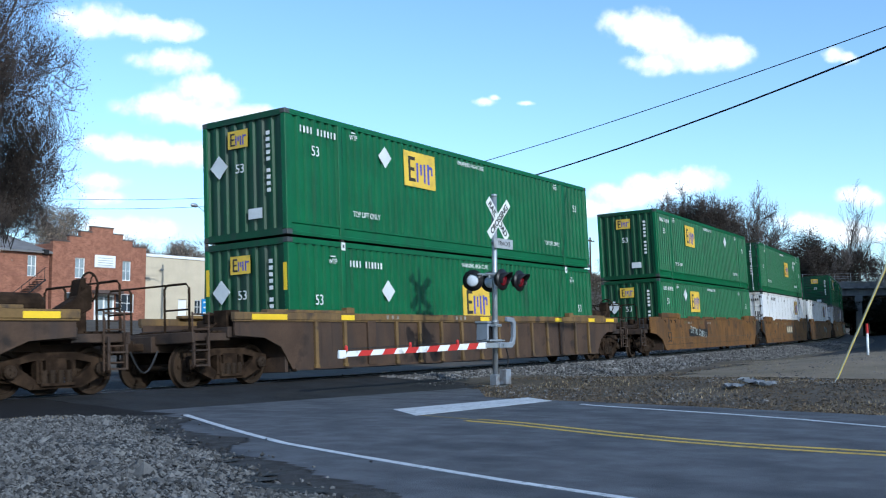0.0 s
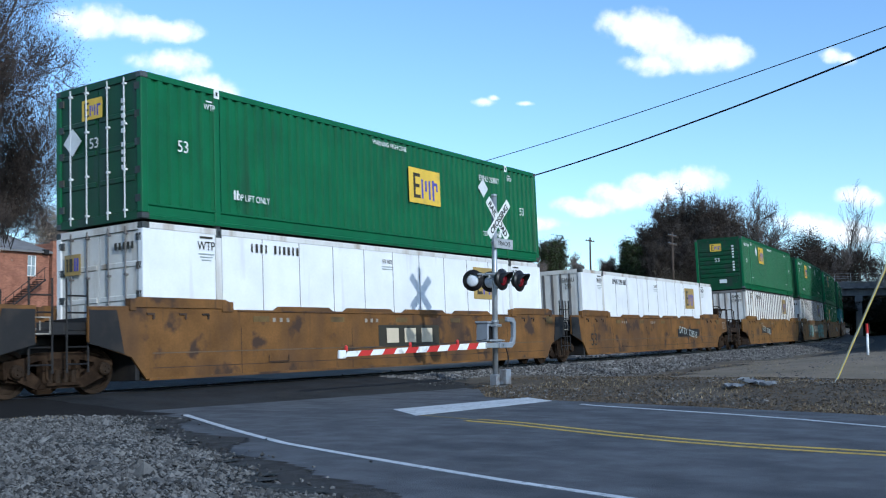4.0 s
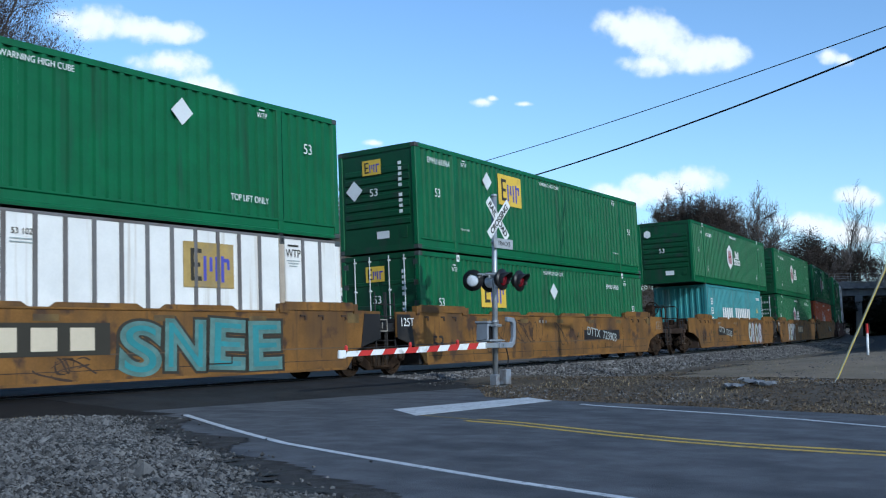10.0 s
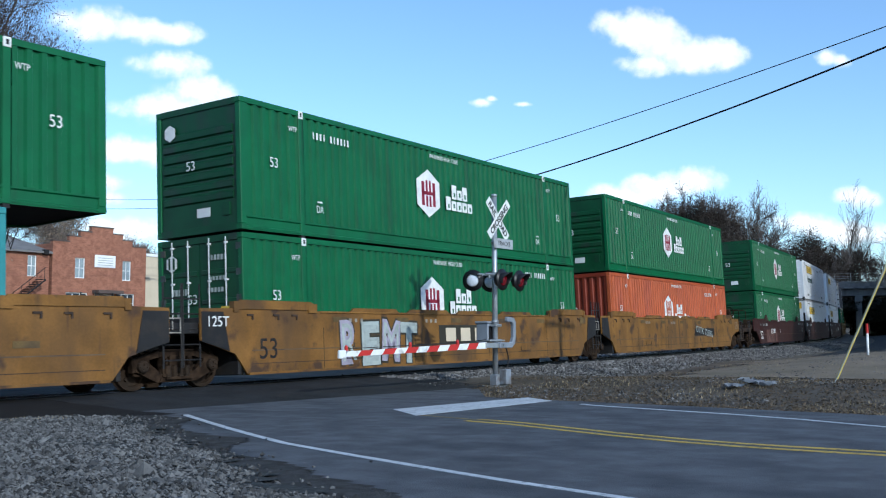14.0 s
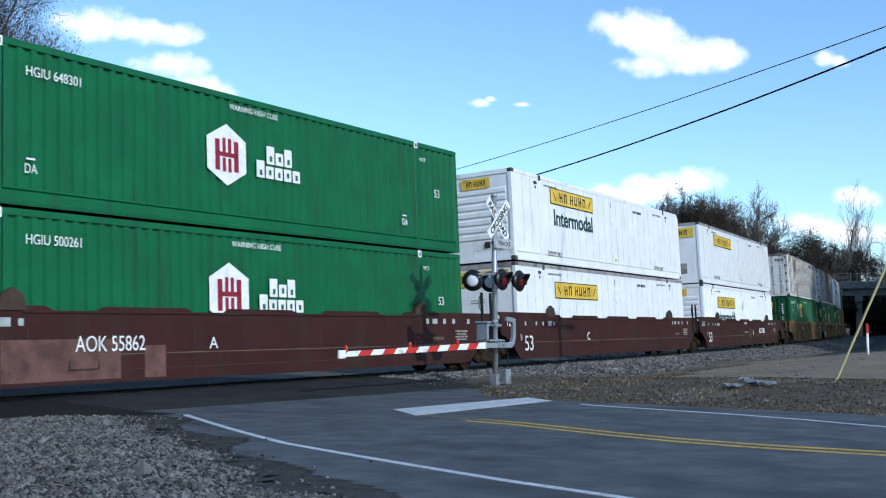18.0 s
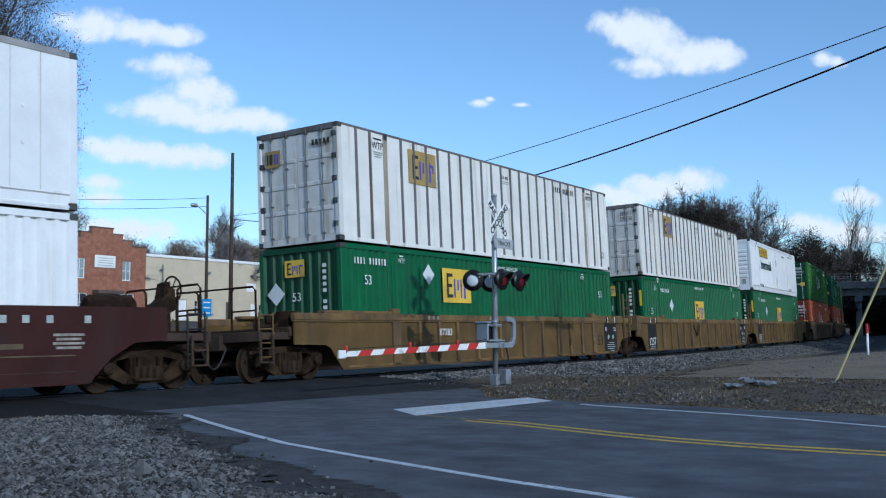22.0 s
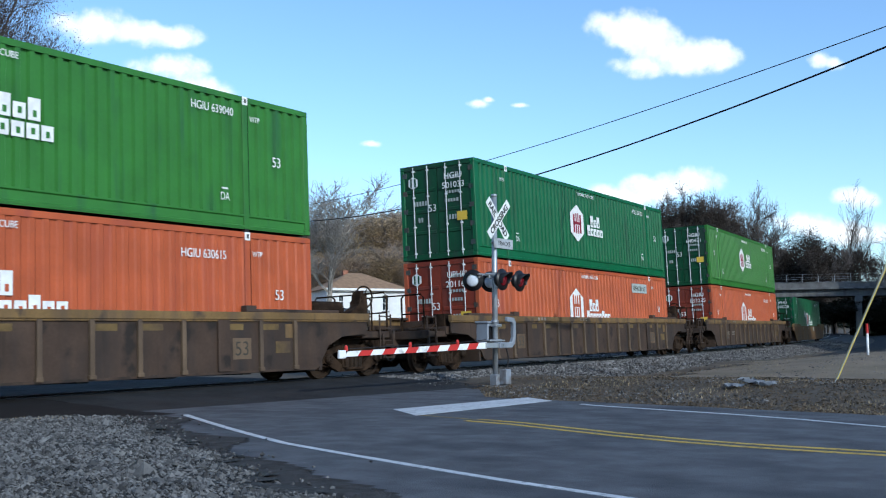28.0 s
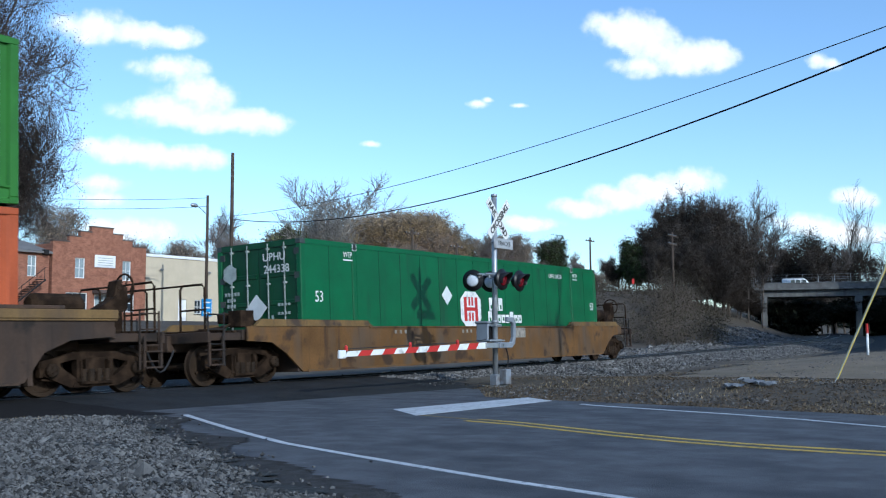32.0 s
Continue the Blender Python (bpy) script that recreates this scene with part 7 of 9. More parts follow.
pts = []
while len(pts) < 44000:
    s = 19.5 + 75 * rng.random() ** 1.6
    a = -4.5 + 3.4 * rng.random()
    q = on_track(s) @ Vector((0, a, -0.10 - 0.27 * ease(-a, 1.5, 3.6) - 0.24 * ease(-a, 3.2, 4.3)))
    pts.append((q.x, q.y, q.z + 0.03))
scatter("ballast", pts, 0.025, M["stone_pale"], "grey crushed ballast stones", "ballast", seed=8)
pts = []
while len(pts) < 6000:
    s = 20 + 110 * rng.random()
    a = 1.3 + 3.2 * rng.random()
    q = on_track(s) @ Vector((0, a, -0.10 - 0.2 * ease(a, 1.5, 3.6)))
    pts.append((q.x, q.y, q.z + 0.02))
scatter("ballast", pts, 0.06, M["stone_pale"], "grey crushed ballast stones", "ballast", seed=9)


def is_sand(x, y):
    yt = float(np.interp(x, TX, TY))
    w = 1.6 * noise.noise(Vector((x * 0.22, y * 0.4, 5)))
    return 27 + w < x < 75 and -14 < y < yt - 5.2 + w * 0.6 and y > -13.0 + w + 0.16 * (x - 27)


patch("bare_lot", 24, 76, -14, 3, 0.8, is_sand, M["sand"], "bare sandy ground on a low rise", "ground", 0.03)


def lane(x):
    yt = float(np.interp(x, TX, TY))
    return [(x, yt - a, ground_z(x, yt - a) + 0.04) for a in (4.8, 6.0, 7.2, 8.4, 9.6)]


sheet("service_road", [lane(x) for x in range(54, 200, 3)], M["asphalt_old"], "dark service road beside the track", "road")

# leaf litter and dry grass between ballast and road
pts, gr = [], []
while len(pts) < 36000:
    x, y = 17 + 34 * rng.random() ** 1.5, -13 + 10 * rng.random()
    yt = float(np.interp(x, TX, TY))
    if y > yt - 3.4 or x < right_edge(y) + 0.75 or (is_sand(x, y) and rng.random() < 0.95):
        continue
    if noise.noise(Vector((x * 0.5, y * 0.5, 2))) < -0.25 and rng.random() < 0.7:
        continue
    pts.append((x, y, ground_z(x, y) + 0.02 + 0.02 * rng.random()))
flakes("leaf_litter", pts, 0.021, M["litter_leaf"], "fallen brown leaves on the verge", "leaf litter")


pts = []
while len(pts) < 9000:
    x, y = 17 + 30 * rng.random() ** 1.3, -11.5 + 9 * rng.random()
    yt = float(np.interp(x, TX, TY))
    if y > yt - 3.0 or x < right_edge(y) + 0.7 or noise.noise(Vector((x * 0.45, y * 0.7, 21))) < 0.02:
        continue
    pts.append((x, y, ground_z(x, y) + 0.025))
scatter("stray_ballast", pts, 0.014, M["stone_pale"], "stray grey stones among the leaves", "ballast", seed=12)


def grass(name, spots, h, label):
    rng2 = np.random.default_rng(2)
    p = np.asarray(spots)
    n = len(p)
    a = rng2.uniform(0, 2 * np.pi, n)
    hh = h * rng2.uniform(0.4, 1.3, n)
    le = rng2.uniform(-0.5, 0.5, (n, 2)) * hh[:, None]
    d = np.stack([np.cos(a), np.sin(a), 0 * a], 1) * 0.009
    tip = p + np.stack([le[:, 0], le[:, 1], hh], 1)
    co = np.stack([p - d, p + d, tip], 1).reshape(-1, 3)
    me = bpy.data.meshes.new(name)
    me.from_pydata(co.tolist(), [], np.arange(3 * n).reshape(-1, 3).tolist())
    me.materials.append(M["grass"])
    tagged(new(name, me), label, "grass", kind="stuff")


pts = []
while len(pts) < 8000:
    x, y = 17 + 38 * rng.random() ** 1.3, -14 + 12 * rng.random()
    yt = float(np.interp(x, TX, TY))
    if y > yt - 4.4 or x < right_edge(y) + 0.9:
        continue
    if noise.noise(Vector((x * 0.35, y * 0.5, 12))) < 0.05:
        continue
    pts.append((x, y, ground_z(x, y)))
grass("dry_grass", pts, 0.06, "short dry grass on the verge")

pts = []
for i in range(900):
    x, y = rng.uniform(5.5, 8.6), rng.gauss(-4.2, 0.25)
    if x < gravel_edge(y):
        pts.append((x, y, 0.0))
grass("pale_grass", pts, 0.055, "thin pale grass along the gravel")

# ---------------------------------------------------------------- trees


class Wood:
    """Collects tapered limbs, twigs and leaf places of one tree."""

    def __init__(self, seed):
        self.r = random.Random(seed)
        self.seg, self.tips = [], []

    def limb(self, p, d, length, rad, level, top, spread):
        r = self.r
        n = 4 if level < 2 else 3
        for k in range(n):
            d = (d + Vector((r.uniform(-1, 1), r.uniform(-1, 1), r.uniform(-0.4, 0.8))) * (0.10 + 0.10 * level)).normalized()
            q = p + d * (length / n)
            r2 = rad * (1 - 0.6 / n)
            self.seg.append((p, q, rad, r2, level))
            if level >= top - 1:
                self.tips.append((q, d, level))
            if level < top and (k > 0 or level > 0):
                for _ in range(2 if level < top - 1 else 3):
                    a = r.uniform(0, 2 * math.pi)
                    o = d.orthogonal().normalized()
                    o = Matrix.Rotation(a, 3, d) @ o
                    nd = (d * r.uniform(0.5, 0.95) + o * spread * r.uniform(0.6, 1.2) + Vector((0, 0, 0.15))).normalized()
                    self.limb(q, nd, length * r.uniform(0.45, 0.68), r2 * r.uniform(0.45, 0.65), level + 1, top, spread)
            p, rad = q, r2


PROTO = {}


def tree_meshes(key, seed, high, spread, top, bark, twig, leaf, leaves, leaf_size, twig_len=0.7, twig_w=0.02, per=3, thin=0.012, rad=None, bare=0.0):
    if key in PROTO:
        return PROTO[key]
    w = Wood(seed)
    w.limb(Vector((0, 0, -0.3)), Vector((0, 0, 1)), high * 0.55, rad or high * 0.018, 0, top, spread)
    cut = bare * max(q.z for p, q, r0, r1, lev in w.seg)
    w.seg = [g for g in w.seg if g[4] == 0 or g[1].z > cut]
    w.tips = [g for g in w.tips if g[0].z > cut * 1.06]
    co, fa = [], []
    for p, q, r0, r1, lev in w.seg:
        d = (q - p).normalized()
        a = d.orthogonal().normalized()
        b = d.cross(a)
        m = 7 if lev == 0 else 4 if lev < 2 else 3
        k = len(co)
        for c, rr in ((p, r0), (q, r1)):
            for i in range(m):
                t = 2 * math.pi * i / m
                co.append(c + (a * math.cos(t) + b * math.sin(t)) * max(rr, thin))
        for i in range(m):
            fa.append((k + i, k + (i + 1) % m, k + m + (i + 1) % m, k + m + i))
    me = bpy.data.meshes.new("trunk")
    me.from_pydata(co, [], fa)
    me.materials.append(bark)
    r = w.r
    co, fa, mi = [], [], []
    for p, d, lev in w.tips:
        for _ in range(per):
            e = (d + Vector((r.uniform(-1, 1), r.uniform(-1, 1), r.uniform(-0.5, 0.9))) * 0.8).normalized()
            s = e.orthogonal().normalized() * twig_w
            q = p + e * twig_len * r.uniform(0.5, 1.3)
            k = len(co)
            co += [p - s, p + s, q]
            fa.append((k, k + 1, k + 2))
            mi.append(0)
    if leaves:
        for _ in range(leaves):
            p, d, lev = r.choice(w.tips)
            c = p + Vector((r.gauss(0, 1), r.gauss(0, 1), r.gauss(0, 0.8))) * twig_len * 0.75
            u = Vector((r.gauss(0, 1), r.gauss(0, 1), r.gauss(0, 1))).normalized()
            v = u.orthogonal().normalized()
            v = Matrix.Rotation(r.uniform(0, 6.3), 3, u) @ v
            s = leaf_size * r.uniform(0.5, 1.4)
            k = len(co)
            x = u.cross(v)
            co += [c - v * s, c - x * s * 0.7, c + v * s, c + x * s * 0.6]
            fa.append((k, k + 1, k + 2, k + 3))
            mi.append(1)
    cr = bpy.data.meshes.new("crown")
    cr.from_pydata(co, [], fa)
    cr.materials.append(twig)
    cr.materials.append(leaf)
    cr.polygons.foreach_set("material_index", mi)
    zs = [c.z for c in co]
    PROTO[key] = (me, cr, max(zs))
    return PROTO[key]


def tree(name, key, x, y, top, label, turn=0.0, wide=1.0, z=None):
    """A tree whose crown ends at the height top above the rails."""
    me, cr, h = PROTO[key]
    z = ground_z(x, y) if z is None else z
    k = (top - z) / h
    ob = empty(name, pose(x, y, z, 0, 0, turn), label, "tree")
    ob.scale = (k * wide, k * wide, k)
    piece("trunk", me, ob)
    piece("crown", cr, ob)
    return ob


tree_meshes("bare", 3, 12, 0.75, 4, M["bark"], M["twig"], M["leaf_brown"], 60, 0.10, 0.85, 0.009, 5, 0.014, rad=0.15)
tree_meshes("bare_pale", 8, 12, 0.50, 4, M["bark_pale"], M["twig_pale"], M["leaf_brown"], 0, 0.1, 0.5, 0.010, 1, 0.014, rad=0.24)
tree_meshes("bare_tall", 14, 16, 0.62, 3, M["wire_bark"], M["twig_dark"], M["leaf_brown"], 60, 0.10, 0.8, 0.010, 1, 0.022, rad=0.24)
tree_meshes("bare_open", 17, 12, 0.6, 4, M["bark"], M["twig"], M["leaf_dusk"], 1200, 0.10, 0.7, 0.012, 1, 0.018, rad=0.15)
tree_meshes("dusk", 59, 12, 0.85, 4, M["bark"], M["twig_dark"], M["leaf_dusk"], 26000, 0.10, 1.1, 0.014)
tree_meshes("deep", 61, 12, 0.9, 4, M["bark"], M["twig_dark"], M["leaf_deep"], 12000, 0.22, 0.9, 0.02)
tree_meshes("near_bare", 21, 14, 0.80, 4, M["wire_bark"], M["twig_near"], M["leaf_near"], 80000, 0.032, 0.60, 0.006, 5, 0.010, bare=0.42)
tree_meshes("near_clump", 23, 12, 0.85, 4, M["wire_bark"], M["twig_near"], M["leaf_near"], 60000, 0.036, 0.50, 0.006, 4, 0.010, bare=0.44)
tree_meshes("rust", 31, 12, 0.85, 4, M["bark"], M["twig"], M["leaf_rust"], 40000, 0.075, 0.9, 0.010)
tree_meshes("gold", 37, 12, 0.85, 4, M["bark"], M["twig"], M["leaf_gold"], 40000, 0.075, 0.9, 0.010)
tree_meshes("olive", 41, 12, 0.8, 4, M["bark"], M["twig"], M["leaf_olive"], 14000, 0.13, 0.9, 0.016)
tree_meshes("dark", 47, 12, 0.85, 4, M["bark"], M["twig_dark"], M["leaf_green"], 14000, 0.20, 0.9, 0.02)
tree_meshes("brown", 53, 12, 0.85, 4, M["bark"], M["twig"], M["leaf_brown"], 20000, 0.09, 0.9, 0.010)


def bearing(deg, dist):
    a = math.radians(deg)
    return EYE.x + math.sin(a) * dist, EYE.y + math.cos(a) * dist


# beside the crossing, behind the train
x, y = bearing(27.4, 36)
tree("bare_tree", "near_bare", x, y, 19.5, "tall nearly bare tree with a few brown leaves", 40, 0.56)
x, y = bearing(30.0, 41)
tree("brown_tree", "near_clump", x, y, 11.6, "tree with dull brown leaves on hanging boughs", 140, 0.60)
x, y = bearing(28.6, 44)
tree("bare_tree", "near_bare", x, y, 16.0, "nearly bare tree with dull brown leaves", 250, 0.62)
x, y = bearing(32.6, 98)
tree("brown_tree", "brown", x, y, 15.2, "brown-leaved tree beside the brick building", 10, 0.75)
x, y = bearing(28.0, 60)
tree("brown_tree", "brown", x, y, 13.0, "brown-leaved tree beside the brick building", 80, 1.0)
x, y = bearing(47.3, 76)
tree("pale_tree", "bare_pale", x, y, 14.4, "bare tree with pale forked trunk before the white house", 195, 1.25)
# wood behind the houses: bearing, distance, height of the top, breadth
BACK_A = [("brown", 37.6, 128, 14.6, 1.2), ("brown", 39.5, 132, 14.0, 1.2), ("bare", 42.2, 105, 15.2, 0.9), ("rust", 43.4, 128, 14.5, 1.1), ("olive", 45.3, 120, 15.6, 0.9), ("rust", 47.8, 124, 16.0, 1.1), ("gold", 49.0, 118, 16.6, 1.2), ("rust", 50.2, 122, 17.6, 1.2), ("olive", 51.2, 126, 17.4, 0.8), ("gold", 51.8, 118, 17.3, 1.2), ("rust", 52.9, 122, 17.0, 1.1), ("olive", 53.9, 128, 16.2, 0.7), ("dark", 54.8, 122, 13.2, 0.6), ("gold", 47.0, 108, 11.5, 1.2), ("rust", 51.0, 106, 12, 1.2), ("gold", 53.0, 106, 11, 1.2), ("bare", 56.2, 140, 16.5, 1.1), ("bare", 57.4, 144, 16.8, 1.1)]
BACK_B = [("brown", 56.8, 134, 12, 1.2), ("brown", 58.2, 140, 12.5, 1.1), ("dark", 60.0, 150, 16.8, 0.75), ("bare", 61.4, 158, 15, 0.8), ("brown", 61.8, 152, 11.5, 1.0), ("brown", 44.0, 118, 12.5, 1.2), ("rust", 41.2, 126, 12.5, 1.2), ("gold", 48.4, 112, 14.4, 1.2), ("rust", 49.6, 114, 14.6, 1.2), ("gold", 50.6, 112, 16.2, 1.2), ("rust", 52.2, 112, 14.8, 1.2), ("olive", 45.9, 116, 14.0, 1.0), ("dark", 45.4, 112, 14.2, 0.55), ("dark", 46.2, 114, 13.6, 0.5), ("dark", 51.4, 128, 17.6, 0.5), ("dark", 52.6, 130, 17.0, 0.5), ("rust", 46.4, 118, 13.4, 1.2), ("gold", 54.2, 116, 13.6, 0.9)]
BACK_C = [("rust", 54.9, 130, 12.5, 1.1), ("bare", 54.4, 124, 15.8, 0.8), ("brown", 56.0, 140, 16.2, 1.1), ("brown", 57.0, 142, 16.9, 1.1), ("brown", 58.1, 142, 15.6, 1.0), ("brown", 55.6, 126, 11.5, 1.2), ("brown", 57.4, 128, 11.5, 1.2), ("brown", 59.2, 138, 12, 1.2), ("brown", 62.6, 146, 11, 1.2), ("rust", 48.0, 102, 10.5, 1.2), ("gold", 49.8, 102, 10.5, 1.2), ("rust", 52.0, 104, 10.5, 1.2)]
for key, az, d, h, wd in BACK_A + BACK_B + BACK_C:
    x, y = bearing(az, d)
    nm = {"brown": "brown_tree", "bare": "bare_tree", "rust": "rust_tree", "olive": "olive_tree", "gold": "golden_tree", "dark": "evergreen_tree"}[key]
    lb = {"brown": "brown-leaved autumn tree in the far wood", "bare": "bare grey-twigged tree in the far wood", "rust": "rust-leaved autumn tree in the far wood", "olive": "olive-green tree in the far wood", "gold": "golden-leaved autumn tree in the far wood", "dark": "dark evergreen tree in the far wood"}[key]
    tree(nm, key, x, y, h, lb, az * 37 % 360, wd)
# dark wood on the bank left of the bridge
HILL_A = [("dusk", 63.2, 150, 13.8, 0.9), ("dark", 64.2, 148, 16.2, 0.9), ("dusk", 65.2, 150, 18.8, 0.9), ("dusk", 66.2, 148, 21.4, 0.9), ("bare_open", 66.9, 150, 24.0, 0.8), ("dusk", 67.2, 150, 22.6, 0.9), ("dusk", 67.9, 146, 22.2, 0.9), ("bare_open", 68.4, 150, 24.4, 0.9), ("dusk", 68.8, 148, 21.4, 0.9), ("dusk", 69.5, 150, 20.2, 0.9), ("bare_open", 69.3, 154, 23.2, 0.8), ("bare_open", 70.5, 162, 26.0, 0.62), ("bare_open", 71.2, 164, 23.0, 0.6), ("dark", 64.6, 134, 12.0, 1.0), ("dusk", 66.0, 132, 14, 1.0), ("dusk", 67.4, 134, 15, 1.0), ("dusk", 68.8, 136, 14, 1.0), ("dusk", 69.4, 142, 12, 0.9)]
HILL_B = [("dusk", 68.1, 142, 18, 1.0), ("dusk", 67.0, 142, 18, 1.0), ("dusk", 69.2, 144, 16, 1.0), ("dusk", 65.6, 142, 15, 1.0), ("dusk", 69.9, 160, 9, 1.5), ("dusk", 70.5, 165, 8.5, 1.5), ("dusk", 69.2, 158, 10, 1.5), ("dusk", 70.1, 170, 12, 1.4)]
for key, az, d, h, wd in HILL_A + HILL_B:
    x, y = bearing(az, d)
    tree({"dark": "evergreen_tree", "deep": "evergreen_tree", "dusk": "brown_tree", "brown": "brown_tree", "bare_tall": "bare_tree", "bare_open": "bare_tree"}[key], key, x, y, h, {"bare_open": "open bare tree with a few dark leaves on the bank", "dusk": "dark brown tree hung with vines on the bank", "dark": "dark evergreen tree hung with vines on the bank", "brown": "dark brown tree on the bank", "bare_tall": "tall thin bare tree on the bank"}[key], az * 53 % 360, wd)
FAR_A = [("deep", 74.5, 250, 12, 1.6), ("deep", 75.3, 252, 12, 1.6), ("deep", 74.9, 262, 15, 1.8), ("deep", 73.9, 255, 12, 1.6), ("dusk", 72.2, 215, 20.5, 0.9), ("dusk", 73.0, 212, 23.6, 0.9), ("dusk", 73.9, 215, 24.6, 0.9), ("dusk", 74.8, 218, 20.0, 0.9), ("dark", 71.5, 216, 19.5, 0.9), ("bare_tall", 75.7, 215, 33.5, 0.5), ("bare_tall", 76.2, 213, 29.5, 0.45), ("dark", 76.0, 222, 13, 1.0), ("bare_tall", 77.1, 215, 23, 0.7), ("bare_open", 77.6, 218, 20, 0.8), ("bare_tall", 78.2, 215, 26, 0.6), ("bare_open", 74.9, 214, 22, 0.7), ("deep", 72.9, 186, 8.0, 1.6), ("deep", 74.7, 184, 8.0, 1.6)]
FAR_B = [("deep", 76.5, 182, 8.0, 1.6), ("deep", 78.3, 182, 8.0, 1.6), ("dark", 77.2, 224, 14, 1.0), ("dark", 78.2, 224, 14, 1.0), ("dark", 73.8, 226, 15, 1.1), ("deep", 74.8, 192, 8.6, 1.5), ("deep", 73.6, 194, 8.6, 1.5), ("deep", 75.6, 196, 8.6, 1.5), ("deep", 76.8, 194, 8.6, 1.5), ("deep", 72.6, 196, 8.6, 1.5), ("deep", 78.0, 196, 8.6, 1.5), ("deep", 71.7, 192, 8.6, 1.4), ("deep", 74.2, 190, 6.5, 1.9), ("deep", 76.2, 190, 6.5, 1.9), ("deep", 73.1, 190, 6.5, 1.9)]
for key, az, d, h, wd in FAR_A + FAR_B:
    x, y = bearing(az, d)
    tree({"dark": "evergreen_tree", "deep": "evergreen_tree", "dusk": "brown_tree", "brown": "brown_tree", "bare_tall": "bare_tree", "bare_open": "bare_tree"}[key], key, x, y, h, {"bare_open": "open bare tree beyond the bridge", "dusk": "dark brown tree beyond the bridge", "deep": "tree beyond the bridge with shade put into its near-black leaves", "dark": "dark evergreen tree beyond the bridge", "brown": "dark brown tree beyond the bridge", "bare_tall": "tall slender bare tree beyond the bridge"}[key], az * 71 % 360, wd, 2.0)

# trees south of the service road, which shade the far stretch of the line
for x, top in ((63.0, 14.4), (69.5, 15.2), (76.0, 16.6)):
    tree("evergreen_tree", "dark", x, x / 4.474 - 31.0, top, "dark evergreen tree beside the service road", x * 31 % 360, 0.8)
for i in range(17):
    x = 82 + 7.0 * i
    y = x / 4.474 - 17 - 13.5 + (i * 37 % 5) * 0.5
    key = ("dark", "dusk", "brown")[i % 3]
    tree({"dark": "evergreen_tree", "dusk": "brown_tree", "brown": "brown_tree"}[key], key, x, y, 19.0 + (i * 53 % 7) * 0.6, {"dark": "dark evergreen tree beside the service road", "dusk": "dark brown tree beside the service road", "brown": "brown-leaved tree beside the service road"}[key], 67 * i % 360, 0.75)

# brush on the bank
pts, stems = [], []
for i in range(620):
    az, d = rng.uniform(61.5, 69.0), rng.uniform(84, 142)
    x, y = bearing(az, d)
    yt = float(np.interp(x, TX, TY))
    if y < yt + (9.5 if az < 68 else 7.5) or (az < 65.2 and rng.random() < 0.55):
        continue
    tall = ease(y - yt, 5, 14)
    h = rng.uniform(0.6, 1.5) + tall * rng.uniform(0.4, 2.2) * (1.7 if 65.6 < az < 67.8 else 0.25 if az < 65.6 else 0.12)
    z = ground_z(x, y)
    for _ in range(20):
        dx, dy = rng.gauss(0, 0.9), rng.gauss(0, 0.9)
        stems.append((x + dx * 0.3, y + dy * 0.3, z, x + dx, y + dy, z + h * rng.uniform(0.5, 1.1)))
    for _ in range(48):
        pts.append((x + rng.gauss(0, 1.0), y + rng.gauss(0, 1.0), z + h * rng.uniform(0.1, 1.0)))
rubble = []
while len(rubble) < 9000:
    s_, a = 52 + 90 * rng.random(), 4.0 + 6.5 * rng.random()
    q = on_track(s_) @ Vector((0, a, 0))
    rubble.append((q.x, q.y, ground_z(q.x, q.y) + 0.02))
scatter("bank_rubble", rubble, 0.085, M["stone_pale"], "grey rubble on the bank beside the track", "rubble", seed=17)
# added leaf mass, coloured near black in place of the shade under the bridge
shade = []
for i in range(420):
    az, d = rng.uniform(71.8, 80), rng.uniform(184, 196)
    x, y = bearing(az, d)
    yt = float(np.interp(x, TX, TY))
    if abs(y - yt) < 4.5:
        continue
    for _ in range(40):
        shade.append((x + rng.gauss(0, 1.3), y + rng.gauss(0, 1.3), 0.4 + rng.uniform(0.0, 6.0)))
# more of it far off, to darken the pale gap along the line
for i in range(300):
    x, y = bearing(rng.uniform(73.2, 76.8), rng.uniform(470, 500))
    for _ in range(40):
        shade.append((x + rng.gauss(0, 2.5), y + rng.gauss(0, 2.5), rng.uniform(0.0, 15.0)))
flakes("thicket", shade, 0.42, M["leaf_deep"], "near-black thicket added to stand for the shade beyond the bridge", "brush", 0.9, 16)
M["brush_stem"] = leaf_mat("brown_brush_stems", (0.085, 0.070, 0.058), 0.5)
M["brush_leaf"] = leaf_mat("faded_brush_leaves", (0.058, 0.050, 0.034), 0.6)
flakes("brush", pts, 0.075, M["brush_leaf"], "tangled grey-green brush on the bank", "brush", 0.9, 6)
co, fa = [], []
for a, b, c, d, e, f in stems:
    k = len(co)
    co += [(a - 0.018, b, c), (a + 0.018, b, c), (d, e, f)]
    fa.append((k, k + 1, k + 2))
me = bpy.data.meshes.new("brush_stems")
me.from_pydata(co, [], fa)
me.materials.append(M["brush_stem"])
tagged(new("brush_stems", me), "bare grey brush stems on the bank", "brush", kind="stuff")

# ---------------------------------------------------------------- road bridge
BRIDGE = (Vector((171.6, 52.2, 9.55)), Vector((180.6, 23.3, 9.15)))
BDIR = (BRIDGE[1] - BRIDGE[0]).normalized()
BTURN = math.degrees(math.atan2(BDIR.y, BDIR.x))


def on_bridge(along, across, up=0.0):
    return pose(*(BRIDGE[0] + BDIR * along), 0, 0, BTURN) @ pose(0, across, up)


